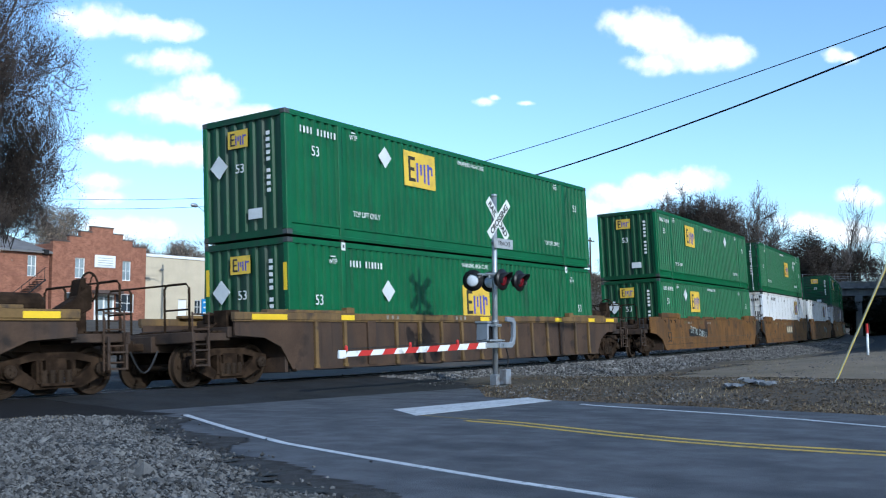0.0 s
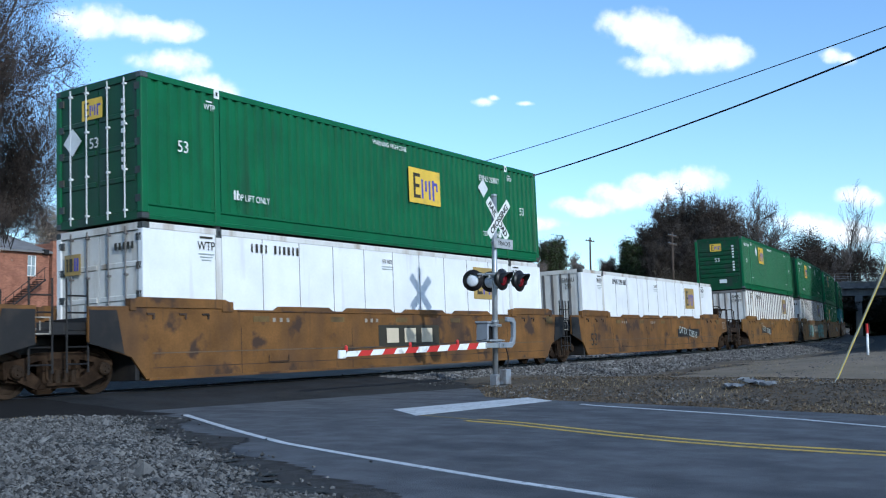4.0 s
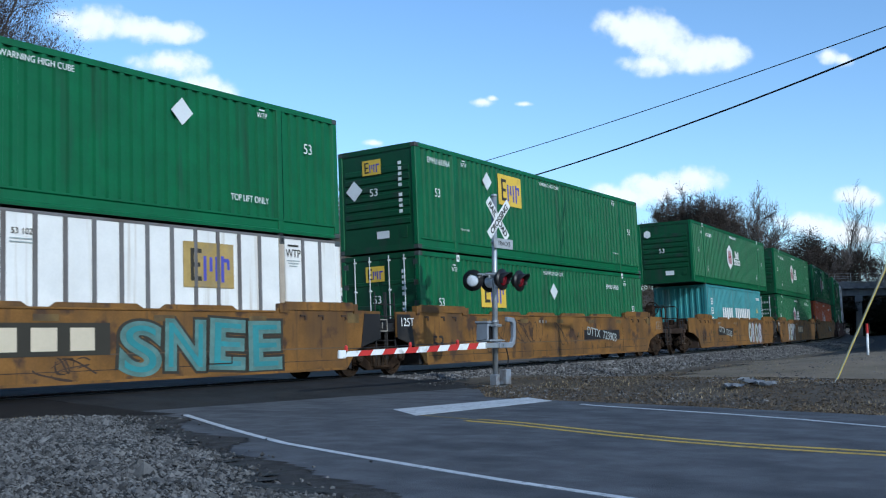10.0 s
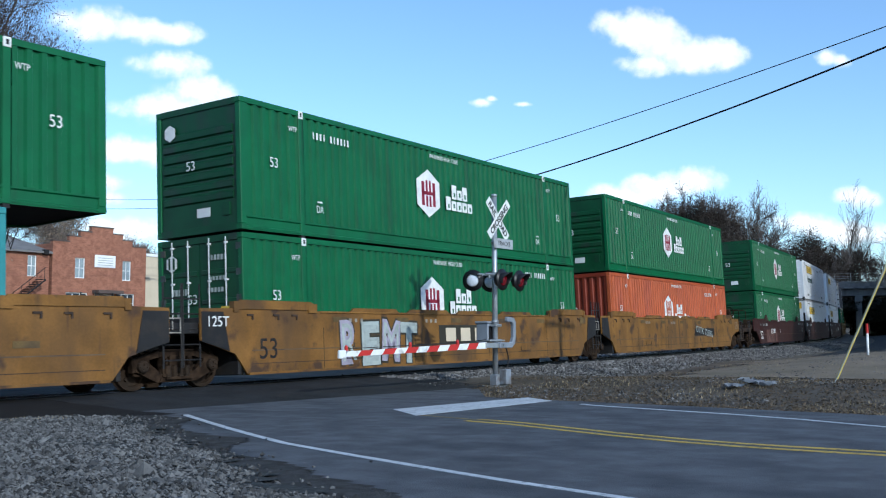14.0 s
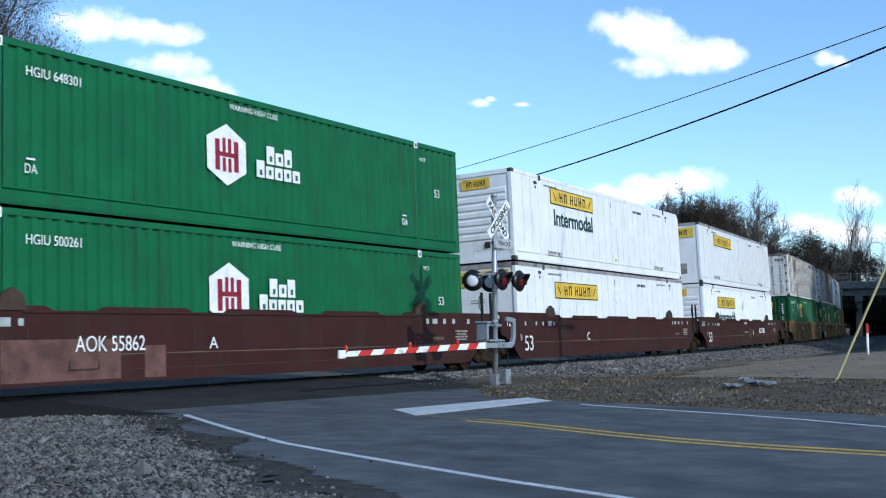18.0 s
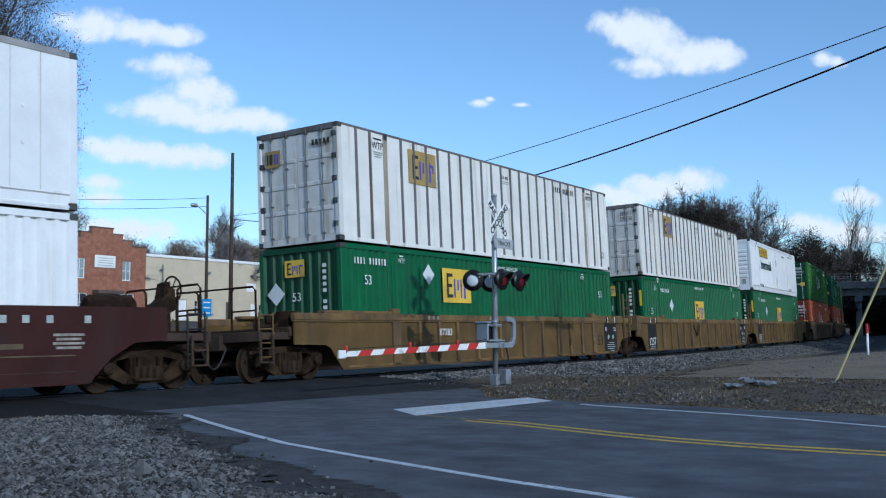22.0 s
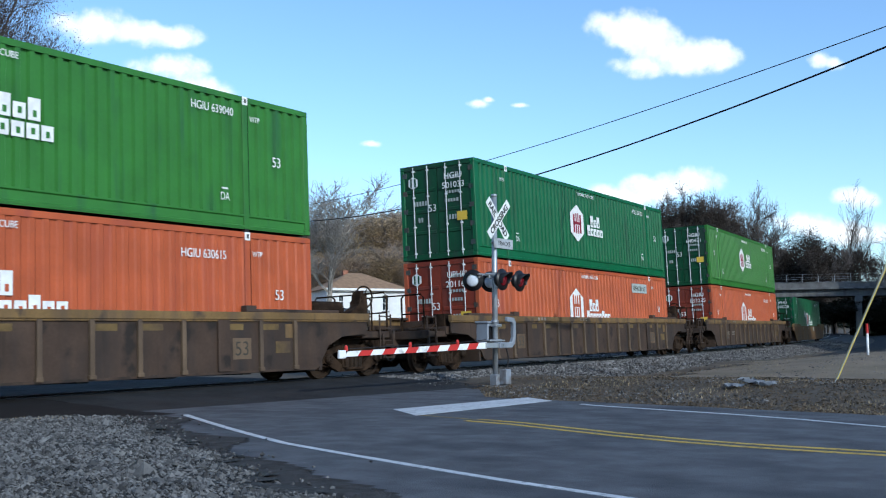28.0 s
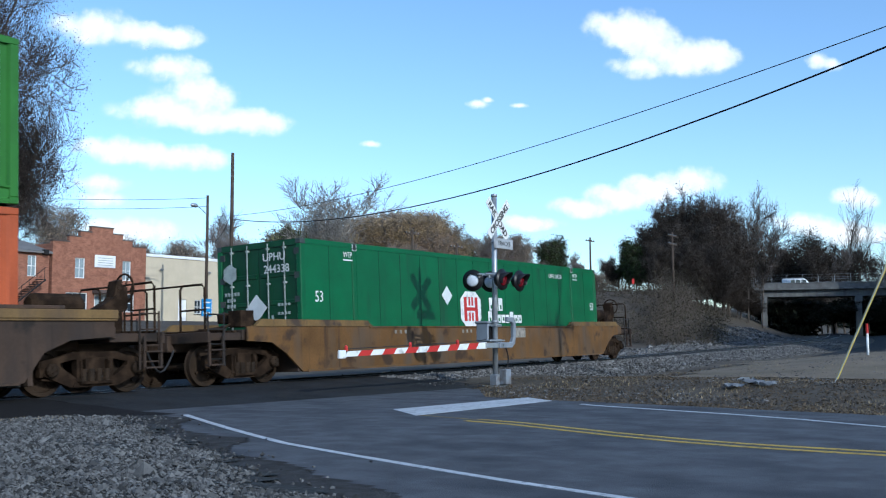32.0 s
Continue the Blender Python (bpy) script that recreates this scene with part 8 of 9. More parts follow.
def bridge():
    ob = empty("road_bridge", on_bridge(0, 0), "weathered concrete road bridge on square piers over the track", "bridge")
    bm = bmesh.new()
    box(bm, -50, 75, -4.5, 4.5, -0.3, 0.0)
    part("deck", bm, M["concrete"], ob)
    for y in (-4.3, 4.3):
        bm = bmesh.new()
        box(bm, -6, 75, y - 0.15, y + 0.15, 0.0, 0.75)
        box(bm, -6, 75, y - 0.22, y + 0.22, 0.7, 0.85)
        part("parapet", bevelled(bm, 0.02), M["concrete"], ob)
        bm = bmesh.new()
        for k in range(33):
            tube(bm, (-5.5 + 2.5 * k, y, 0.85), (-5.5 + 2.5 * k, y, 2.2), 0.022, n=5)
        for z in (1.4, 2.2):
            tube(bm, (-5.5, y, z), (74.5, y, z), 0.012, n=5)
        part("fence", bm, M["galv"], ob)
    for y in (-3.6, -1.2, 1.2, 3.6):
        bm = bmesh.new()
        box(bm, -4, 75, y - 0.25, y + 0.25, -1.45, -0.3)
        part("girder", bm, M["concrete"], ob)
    for a in (10.7, 25.6, 44.0):
        bm = bmesh.new()
        box(bm, a - 0.55, a + 0.55, -4.4, 4.4, -2.5, -1.45)
        part("pier_cap", bevelled(bm, 0.04), M["concrete"], ob)
        for y in (-3.4, 3.4):
            bm = bmesh.new()
            box(bm, a - 0.5, a + 0.5, y - 0.5, y + 0.5, -8.6, -2.5)
            part("pier", bevelled(bm, 0.04), M["concrete"], ob, "square concrete pier")
    bm = bmesh.new()
    box(bm, -7, -4, -5, 5, -6, 0.0)
    part("abutment", bm, M["concrete"], ob)
    bm = bmesh.new()
    box(bm, 1.5, 3.6, -4.50, -4.46, -0.2, 0.55)
    part("name_plate", bm, M["sign_white"], ob, "pale plate on the parapet")


bridge()

# ---------------------------------------------------------------- vehicles


def vehicle(name, kind, paint, m, label):
    """A road vehicle facing +x in its own space: shaped body, glass, wheels, lamps."""
    ob = empty(name, m, label, "car" if kind != "van" else "van")
    if kind == "van":
        prof = [(-2.75, 0.35), (2.75, 0.35), (2.85, 0.6), (2.75, 1.0), (1.75, 1.15), (1.05, 1.95), (0.9, 2.05), (-2.65, 2.08), (-2.8, 1.9), (-2.82, 0.6)]
        wn_, hw = [(0.35, 1.25, 1.15, 1.82), (-0.55, 1.2, 0.2, 1.82), (-1.35, 1.2, -0.7, 1.82)], 0.98
        wheels = (-1.75, 1.85)
    elif kind == "rv":
        prof = [(-3.6, 0.5), (3.6, 0.5), (3.7, 1.2), (3.0, 1.5), (2.3, 2.2), (3.2, 2.4), (3.3, 3.1), (-3.6, 3.15), (-3.65, 0.6)]
        wn_, hw = [(1.3, 1.7, 2.2, 2.2), (-0.6, 1.7, 0.6, 2.3), (-2.6, 1.7, -1.4, 2.3)], 1.15
        wheels = (-1.9, 2.4)
    else:
        prof = [(-2.25, 0.32), (2.25, 0.30), (2.38, 0.55), (2.25, 0.82), (1.0, 0.98), (0.35, 1.42), (-0.95, 1.45), (-1.75, 1.02), (-2.3, 0.95), (-2.36, 0.55)]
        wn_, hw = [(-0.1, 1.02, 0.75, 1.32), (-1.35, 1.02, -0.25, 1.34)], 0.86
        wheels = (-1.4, 1.42)
    bm = bmesh.new()
    prism(bm, prof, -hw, hw)
    part("body", bevelled(bm, 0.07, 2), paint, ob, smooth=True)
    for a, b, c, d in wn_:
        for s in (-1, 1):
            bm = bmesh.new()
            box(bm, a, c, s * (hw + 0.004) - 0.006, s * (hw + 0.004) + 0.006, b, d)
            part("window", bm, M["glass"], ob)
    for x in wheels:
        for s in (-1, 1):
            bm = bmesh.new()
            lathe(bm, [(0.0, -0.1), (0.2, -0.11), (0.33, -0.1), (0.33, 0.1), (0.2, 0.11), (0.0, 0.1)], 18, "y")
            w = part("wheel", bm, M["tyre"], ob)
            w.matrix_basis = pose(x, s * (hw - 0.08), 0.33)
            bm = bmesh.new()
            lathe(bm, [(0.0, -0.125), (0.19, -0.12), (0.2, -0.1)], 14, "y")
            lathe(bm, [(0.2, 0.1), (0.19, 0.12), (0.0, 0.125)], 14, "y")
            part("rim", bm, M["galv"], w)
    for x, mm, nm in ((prof[2][0] - 0.10, M["sign_white"], "headlamp"), (prof[0][0] - 0.0, M["arm_red"], "tail_lamp")):
        for s in (-1, 1):
            bm = bmesh.new()
            box(bm, x - 0.06, x + 0.06, s * (hw - 0.25) - 0.13, s * (hw - 0.25) + 0.13, 0.66, 0.80)
            part(nm, bm, mm, ob)
    return ob


van = vehicle("van", "van", M["car_white"], on_bridge(-20, 1.7), "white panel van on the road bridge")
MOVERS.append((van, [(0.0, on_bridge(-38, 1.7)), (22.0, on_bridge(-18, 1.7)), (26.0, on_bridge(-1.0, 1.7)), (28.5, on_bridge(9.2, 1.7)), (29.0, on_bridge(10.6, 1.7)), (29.5, on_bridge(12.0, 1.7)), (30.0, on_bridge(13.4, 1.7)), (30.5, on_bridge(14.5, 1.7)), (31.0, on_bridge(15.5, 1.7)), (31.5, on_bridge(16.2, 1.7)), (32.0, on_bridge(16.5, 1.7))]))
saloon = vehicle("car", "car", M["car_white"], on_bridge(60, 1.7), "white saloon car waiting on the road bridge")
MOVERS.append((saloon, [(0.0, on_bridge(-22, 1.7)), (18.0, on_bridge(-12, 1.7)), (20.5, on_bridge(6, 1.7)), (22.0, on_bridge(19, 1.7)), (22.5, on_bridge(21.8, 1.7)), (23.0, on_bridge(23.4, 1.7)), (23.6, on_bridge(24.4, 1.7)), (25.0, on_bridge(25.2, 1.7)), (32.0, on_bridge(25.3, 1.7))]))
for az, d, t, pn in ((47.9, 80, 20, "car_navy"), (46.2, 82, 15, "car_navy"), (49.0, 84, 10, "car_navy")):
    x, y = bearing(az, d)
    vehicle("parked_car", "car", M[pn], pose(x, y, ground_z(x, y), 0, 0, t), "dark parked car before the white house")
x, y = bearing(53.8, 108)
vehicle("camper", "rv", M["car_white"], pose(x, y, ground_z(x, y), 0, 0, 10), "white camper parked beside the house")

# ---------------------------------------------------------------- buildings across the line


def brick_material():
    m = mat("red_brick", (0.29, 0.125, 0.078), 0.9, var=0.2, scale=2, bump=0.1)
    n, l = m.node_tree.nodes, m.node_tree.links
    bs = n["Principled BSDF"]
    src = bs.inputs["Base Color"].links[0].from_socket
    tc, mp, br, mx = n.new("ShaderNodeTexCoord"), n.new("ShaderNodeVectorMath"), n.new("ShaderNodeTexBrick"), n.new("ShaderNodeMix")
    sep, comb = n.new("ShaderNodeSeparateXYZ"), n.new("ShaderNodeCombineXYZ")
    l.new(tc.outputs["Object"], sep.inputs[0])
    l.new(sep.outputs[0], comb.inputs[0])
    l.new(sep.outputs[2], comb.inputs[1])
    l.new(comb.outputs[0], br.inputs["Vector"])
    br.inputs["Color1"].default_value = (1.1, 1.1, 1.1, 1)
    br.inputs["Color2"].default_value = (0.75, 0.75, 0.75, 1)
    br.inputs["Mortar"].default_value = (1.25, 1.35, 1.4, 1)
    br.inputs["Scale"].default_value = 1.0
    br.inputs["Brick Width"].default_value, br.inputs["Row Height"].default_value, br.inputs["Mortar Size"].default_value = 0.21, 0.075, 0.008
    mx.data_type, mx.blend_type = "RGBA", "MULTIPLY"
    mx.inputs[0].default_value = 1.0
    l.new(src, mx.inputs[6])
    l.new(br.outputs[0], mx.inputs[7])
    l.new(mx.outputs[2], bs.inputs["Base Color"])
    return m


M["brick"] = brick_material()


def wall_with_holes(x0, x1, z0, z1, y, thick, holes):
    """An upright wall along x with oblong openings through it; holes: (xa, xb, za, zb)."""
    bm = bmesh.new()
    xs = sorted({x0, x1, *[h[0] for h in holes], *[h[1] for h in holes]})
    zs = sorted({z0, z1, *[h[2] for h in holes], *[h[3] for h in holes]})
    for a, b in zip(xs, xs[1:]):
        for c, d in zip(zs, zs[1:]):
            if not any(h[0] <= a and b <= h[1] and h[2] <= c and d <= h[3] for h in holes):
                box(bm, a, b, y, y + thick, c, d)
    bmesh.ops.remove_doubles(bm, verts=bm.verts, dist=0.0005)
    return bm


def window(parent, x0, x1, z0, z1, y, glass="glass_pale", bars_x=1, bars_z=1, frame=0.07):
    bm = bmesh.new()
    f = frame
    box(bm, x0, x0 + f, y - 0.02, y + 0.08, z0, z1)
    box(bm, x1 - f, x1, y - 0.02, y + 0.08, z0, z1)
    box(bm, x0 + f, x1 - f, y - 0.02, y + 0.08, z0, z0 + f)
    box(bm, x0 + f, x1 - f, y - 0.02, y + 0.08, z1 - f, z1)
    for i in range(bars_x):
        c = x0 + (x1 - x0) * (i + 1) / (bars_x + 1)
        box(bm, c - 0.025, c + 0.025, y, y + 0.06, z0 + f, z1 - f)
    for i in range(bars_z):
        c = z0 + (z1 - z0) * (i + 1) / (bars_z + 1)
        box(bm, x0 + f, x1 - f, y + 0.005, y + 0.055, c - 0.025, c + 0.025)
    w = part("window", bm, M["trim_white"], parent, "white-framed window")
    bm = bmesh.new()
    box(bm, x0 + f, x1 - f, y + 0.03, y + 0.045, z0 + f, z1 - f)
    part("pane", bm, M[glass], w)
    bm = bmesh.new()
    box(bm, x0 - 0.08, x1 + 0.08, y - 0.10, y + 0.05, z0 - 0.10, z0)
    part("sill", bm, M["concrete"], w)
    return w


def brick_house():
    ob = empty("brick_building", Matrix.Identity(4), "red brick two-storey shop with a stepped parapet and white windows", "building")
    y, z0 = 57.3, 2.2
    x0, x1 = 47.8, 57.0
    holes = [(49.9, 50.85, 6.35, 8.05), (54.55, 55.45, 6.33, 8.05), (49.1, 51.15, 3.57, 5.15), (51.8, 53.9, 2.2, 5.1), (53.95, 55.85, 3.6, 5.2)]
    part("front_wall", wall_with_holes(x0, x1, z0, 9.1, y, 0.35, holes), M["brick"], ob)
    steps = [(0, 1.5, 9.3), (1.5, 2.55, 9.78), (2.55, 3.6, 10.24), (3.6, 5.75, 10.72), (5.75, 6.75, 10.24), (6.75, 7.75, 9.78), (7.75, 9.2, 9.3)]
    for a, b, z in steps:
        bm = bmesh.new()
        box(bm, x0 + a, x0 + b, y, y + 0.35, 9.1, z)
        part("parapet", bm, M["brick"], ob)
    for a, b, z in steps:
        bm = bmesh.new()
        box(bm, x0 + a - 0.05, x0 + b + 0.05, y - 0.05, y + 0.4, z, z + 0.10)
        part("coping", bm, M["cap_dark"], ob, "dark coping")
    bm = bmesh.new()
    box(bm, x0, x0 + 0.35, y + 0.35, y + 22, z0, 9.1)
    box(bm, x1 - 0.35, x1, y + 0.35, y + 22, z0, 9.1)
    box(bm, x0, x1, y + 22, y + 22.3, z0, 9.1)
    part("side_wall", bm, M["brick"], ob)
    bm = bmesh.new()
    box(bm, x0 + 0.3, x1 - 0.3, y + 0.35, y + 22, 8.7, 8.9)
    part("roof", bm, M["roof_grey"], ob)
    for a, b, c, d in (holes[0], holes[1]):
        window(ob, a, b, c, d, y + 0.12)
    window(ob, *holes[2], y + 0.12, "glass", 2, 1)
    window(ob, *holes[4], y + 0.12, "glass", 2, 1)
    bm = bmesh.new()
    box(bm, 51.8, 53.9, y + 0.15, y + 0.22, 2.2, 5.1)
    d = part("door", bm, M["trim_white"], ob, "white double shop door")
    for a in (52.0, 52.95):
        bm = bmesh.new()
        box(bm, a, a + 0.75, y + 0.135, y + 0.15, 3.3, 4.9)
        part("door_pane", bm, M["glass_pale"], d)
    bm = bmesh.new()
    prism(bm, [(51.6, 5.12), (54.1, 5.12), (54.1, 5.40), (51.6, 5.40)], y - 0.9, y)
    part("canopy", bm, M["cap_dark"], ob, "dark canopy over the door")
    bm = bmesh.new()
    box(bm, 51.75, 53.8, y - 0.06, y, 7.35, 8.40)
    sg = part("sign_board", bevelled(bm, 0.01), M["trim_white"], ob, "white sign board with faint grey lines")
    for k in range(4):
        piece("sign_line", rect(1.5, 0.05, M["mark_grey"]), sg, pose(52.78, y - 0.066, 8.15 - 0.2 * k))
    # lower wing with a pitched grey roof and an outside stair
    w = empty("brick_wing", Matrix.Identity(4), "brown brick wing with a grey roof and an iron outside stair", "building")
    hl = [(45.7, 46.5, 6.3, 8.0)]
    part("front_wall", wall_with_holes(35.0, 47.6, 2.0, 8.25, 57.45, 0.35, hl), M["brick"], w)
    window(w, *hl[0], 57.57)
    bm = bmesh.new()
    v = [bm.verts.new(c) for c in ((34.6, 57.1, 8.2), (47.7, 57.1, 8.2), (47.7, 66, 10.6), (34.6, 66, 10.6), (34.6, 57.1, 8.35), (47.7, 57.1, 8.35), (47.7, 66, 10.75), (34.6, 66, 10.75))]
    for f in ((0, 1, 2, 3), (4, 5, 6, 7), (0, 1, 5, 4), (1, 2, 6, 5), (2, 3, 7, 6), (3, 0, 4, 7)):
        bm.faces.new([v[i] for i in f])
    part("roof", bm, M["roof_grey"], w)
    bm = bmesh.new()
    for k in range(14):
        box(bm, 46.3 - 0.26 * k, 46.56 - 0.26 * k, 56.3, 57.3, 6.0 - 0.2 * k, 6.05 - 0.2 * k)
    tube(bm, (46.6, 56.3, 7.0), (43.0, 56.3, 4.2), 0.03, n=6)
    tube(bm, (46.6, 56.3, 6.0), (43.0, 56.3, 3.2), 0.06, n=6)
    for k in range(6):
        tube(bm, (46.5 - 0.65 * k, 56.3, 6.0 - 0.5 * k), (46.5 - 0.65 * k, 56.3, 7.0 - 0.5 * k), 0.02, n=5)
    part("outside_stair", bm, M["black"], w, "black iron outside stair")
    bm = bmesh.new()
    box(bm, 46.9, 47.3, 57.0, 57.4, 8.1, 8.5)
    part("gutter_box", bm, M["black"], w)


def cream_hall():
    ob = empty("cream_building", Matrix.Identity(4), "long cream stucco building with a flat white-edged roof", "building")
    y = 57.35
    holes = [(60.7, 61.7, 2.4, 4.9), (62.6, 63.4, 3.6, 4.9), (64.0, 64.8, 3.6, 4.9), (66.4, 67.3, 2.4, 4.8), (69.6, 70.3, 2.4, 4.7), (70.7, 71.5, 3.4, 4.7)]
    part("front_wall", wall_with_holes(57.05, 72.2, 2.2, 8.6, y, 0.3, holes), M["stucco"], ob)
    bm = bmesh.new()
    box(bm, 71.9, 72.2, y + 0.3, y + 18, 2.2, 8.6)
    box(bm, 57.05, 57.35, y + 0.3, y + 18, 2.2, 8.6)
    box(bm, 57.05, 72.2, y + 18, y + 18.3, 2.2, 8.6)
    part("side_wall", bm, M["stucco"], ob)
    bm = bmesh.new()
    box(bm, 57.0, 72.3, y - 0.1, y + 18.4, 8.6, 8.85)
    part("roof", bm, M["trim_white"], ob, "white roof edge")
    for i, h in enumerate(holes):
        if i in (0, 3, 4):
            bm = bmesh.new()
            box(bm, h[0], h[1], y + 0.1, y + 0.16, h[2], h[3])
            part("door", bm, M["trim_white"] if i != 3 else M["cap_dark"], ob)
        else:
            window(ob, *h, y + 0.1, "glass")
    bm = bmesh.new()
    box(bm, 69.0, 70.2, y - 0.05, y, 5.9, 6.7)
    part("notice_board", bm, M["trim_white"], ob)
    for k in range(3):
        bm = bmesh.new()
        lathe(bm, [(0.0, 0.0), (0.14, 0.02), (0.2, 0.12), (0.0, 0.2)], 12, "z", (58.6 + 5.5 * k, y - 0.25, 7.4))
        part("wall_lamp", bm, M["galv"], ob)
    low = empty("low_building", Matrix.Identity(4), "low cream building with a flat white roof", "building")
    hl = [(80.5, 81.3, 4.4, 5.6), (83.5, 84.3, 4.4, 5.6)]
    part("front_wall", wall_with_holes(74.5, 88.0, 2.4, 7.0, 62.0, 0.3, hl), M["stucco"], low)
    for h in hl:
        window(low, *h, 62.1, "glass")
    bm = bmesh.new()
    box(bm, 74.3, 88.2, 61.8, 74, 7.0, 7.3)
    part("roof", bm, M["trim_white"], low)
    bm = bmesh.new()
    box(bm, 74.5, 74.8, 62.3, 73.8, 2.4, 7.0)
    box(bm, 87.7, 88.0, 62.3, 73.8, 2.4, 7.0)
    part("side_wall", bm, M["stucco"], low)


def white_house():
    hx, hy = bearing(49.55, 84)
    set_at = pose(hx, hy, 2.3, 0, 0, -34) @ Matrix.Diagonal((0.62, 0.8, 0.914, 1)) @ pose(-69.5, -46.0, -2.3)
    ob = empty("white_house", set_at, "white sided cottage with a tan hipped roof and a porch", "house")
    y = 46.0
    holes = [(65.6, 66.3, 3.9, 5.0), (67.3, 68.1, 3.9, 5.0), (71.6, 72.5, 3.6, 5.1)]
    part("front_wall", wall_with_holes(64.0, 75.0, 2.3, 5.55, y, 0.2, holes), M["siding"], ob)
    for h in holes:
        window(ob, *h, y + 0.06, "glass")
    bm = bmesh.new()
    box(bm, 64.0, 64.2, y + 0.2, y + 10, 2.3, 5.55)
    box(bm, 74.8, 75.0, y + 0.2, y + 10, 2.3, 5.55)
    box(bm, 64.0, 75.0, y + 10, y + 10.2, 2.3, 5.55)
    part("side_wall", bm, M["siding"], ob)
    for xa_, xb_ in ((64.0, 65.5), (68.2, 71.5), (72.6, 75.0)):
        bm = bmesh.new()
        box(bm, xa_, xb_, y - 0.02, y, 0, 0.185)
        board = mesh_of("siding_board", bm, M["siding"])
        for k in range(15):
            piece("siding_board", board, ob, pose(0, 0, 2.4 + 0.2 * k))
    bm = bmesh.new()
    e = 0.5
    b = [bm.verts.new(c) for c in ((64 - e, y - e, 5.55), (75 + e, y - e, 5.55), (75 + e, y + 10.2 + e, 5.55), (64 - e, y + 10.2 + e, 5.55))]
    t = [bm.verts.new(c) for c in ((68.6, y + 5.1, 7.3), (70.6, y + 5.1, 7.3))]
    for f in ((b[0], b[1], t[1], t[0]), (b[1], b[2], t[1]), (b[2], b[3], t[0], t[1]), (b[3], b[0], t[0]), (b[3], b[2], b[1], b[0])):
        bm.faces.new(f)
    part("roof", bm, M["roof_tan"], ob, "tan shingled hipped roof")
    bm = bmesh.new()
    box(bm, 64 - e, 75 + e, y - e - 0.03, y - e + 0.03, 5.42, 5.62)
    part("fascia", bm, M["trim_white"], ob)
    bm = bmesh.new()
    prism(bm, [(75.2, 5.35), (82.6, 4.75), (82.6, 4.9), (75.2, 5.95)], y + 1, y + 8)
    part("porch_roof", bm, M["roof_tan"], ob)
    for k in range(4):
        bm = bmesh.new()
        box(bm, 76.0 + 2.1 * k, 76.15 + 2.1 * k, y + 1.1, y + 1.25, 2.5, 4.95)
        part("porch_post", bm, M["trim_white"], ob, "white porch post")
    bm = bmesh.new()
    box(bm, 75.0, 82.5, y + 1, y + 8, 2.4, 2.75)
    part("porch_floor", bm, M["concrete"], ob)
    bm = bmesh.new()
    box(bm, 75.2, 82.4, y + 7.7, y + 7.9, 2.7, 4.8)
    part("porch_wall", bm, M["siding"], ob)
    bm = bmesh.new()
    box(bm, 68.2, 68.9, y + 6, y + 6.7, 6.4, 7.6)
    part("chimney", bm, M["brick"], ob)


brick_house()
cream_hall()
white_house()

# ---------------------------------------------------------------- poles, wires, signs


def utility_pole(x, y, high, label, lamp=False, arms=0, z=None, r=0.15):
    ob = empty("utility_pole", pose(x, y, ground_z(x, y) if z is None else z), label, "utility pole")
    bm = bmesh.new()
    tube(bm, (0, 0, -0.6), (0, 0, high), r, r * 0.68, n=12)
    part("pole", bm, M["timber"], ob, smooth=True)
    for k in range(arms):
        bm = bmesh.new()
        box(bm, -1.1, 1.1, -0.06, 0.06, high - 0.5 - 0.9 * k, high - 0.38 - 0.9 * k)
        part("crossarm", bm, M["timber"], ob)
        for dx in (-0.95, -0.4, 0.4, 0.95):
            bm = bmesh.new()
            lathe(bm, [(0.03, 0), (0.05, 0.05), (0.03, 0.14), (0, 0.15)], 8, "z", (dx, 0, high - 0.38 - 0.9 * k))
            part("insulator", bm, M["galv"], ob)
    if lamp:
        bm = bmesh.new()
        arm = [Vector((-0.1 - 0.26 * k, -0.08 * k, high - 1.6 + 0.55 * math.sin(math.pi * k / 12))) for k in range(7)]
        pipe(bm, arm, 0.035)
        last = arm[-1]
        part("lamp_arm", bm, M["galv"], ob)
        bm = bmesh.new()
        lathe(bm, [(0.05, -0.3), (0.16, -0.15), (0.17, 0.25), (0.08, 0.4), (0.0, 0.42)], 12, "x", tuple(last + Vector((-0.2, 0, 0))))
        part("lamp_head", bm, M["galv"], ob)
    return ob


x, y = bearing(42.02, 68)
utility_pole(x, y, 13.5 - ground_z(x, y), "tall bare timber utility pole")
x2, y2 = bearing(40.7, 85)
utility_pole(x2, y2, 13.0 - ground_z(x2, y2), "timber pole with a street lamp arm", lamp=True)
utility_pole(24.5, -14.4, 9.3, "timber pole by the road that carries the cables", arms=1, z=-0.05)
for az, d, h, ar in ((66.6, 112, 12.6, 2), (62.1, 130, 14.0, 1), (52.1, 100, 12.0, 1), (54.6, 104, 11.0, 1)):
    xx, yy = bearing(az, d)
    utility_pole(xx, yy, h - ground_z(xx, yy), "distant timber utility pole", arms=ar)


def wire(name, a, b, sag, r, label, n=40):
    a, b = Vector(a), Vector(b)
    bm = bmesh.new()
    pipe(bm, [a.lerp(b, k / n) - Vector((0, 0, sag * 4 * k / n * (1 - k / n))) for k in range(n + 1)], r, 5)
    solid(name, bm, M["wire"], label, "cable", smooth=True)


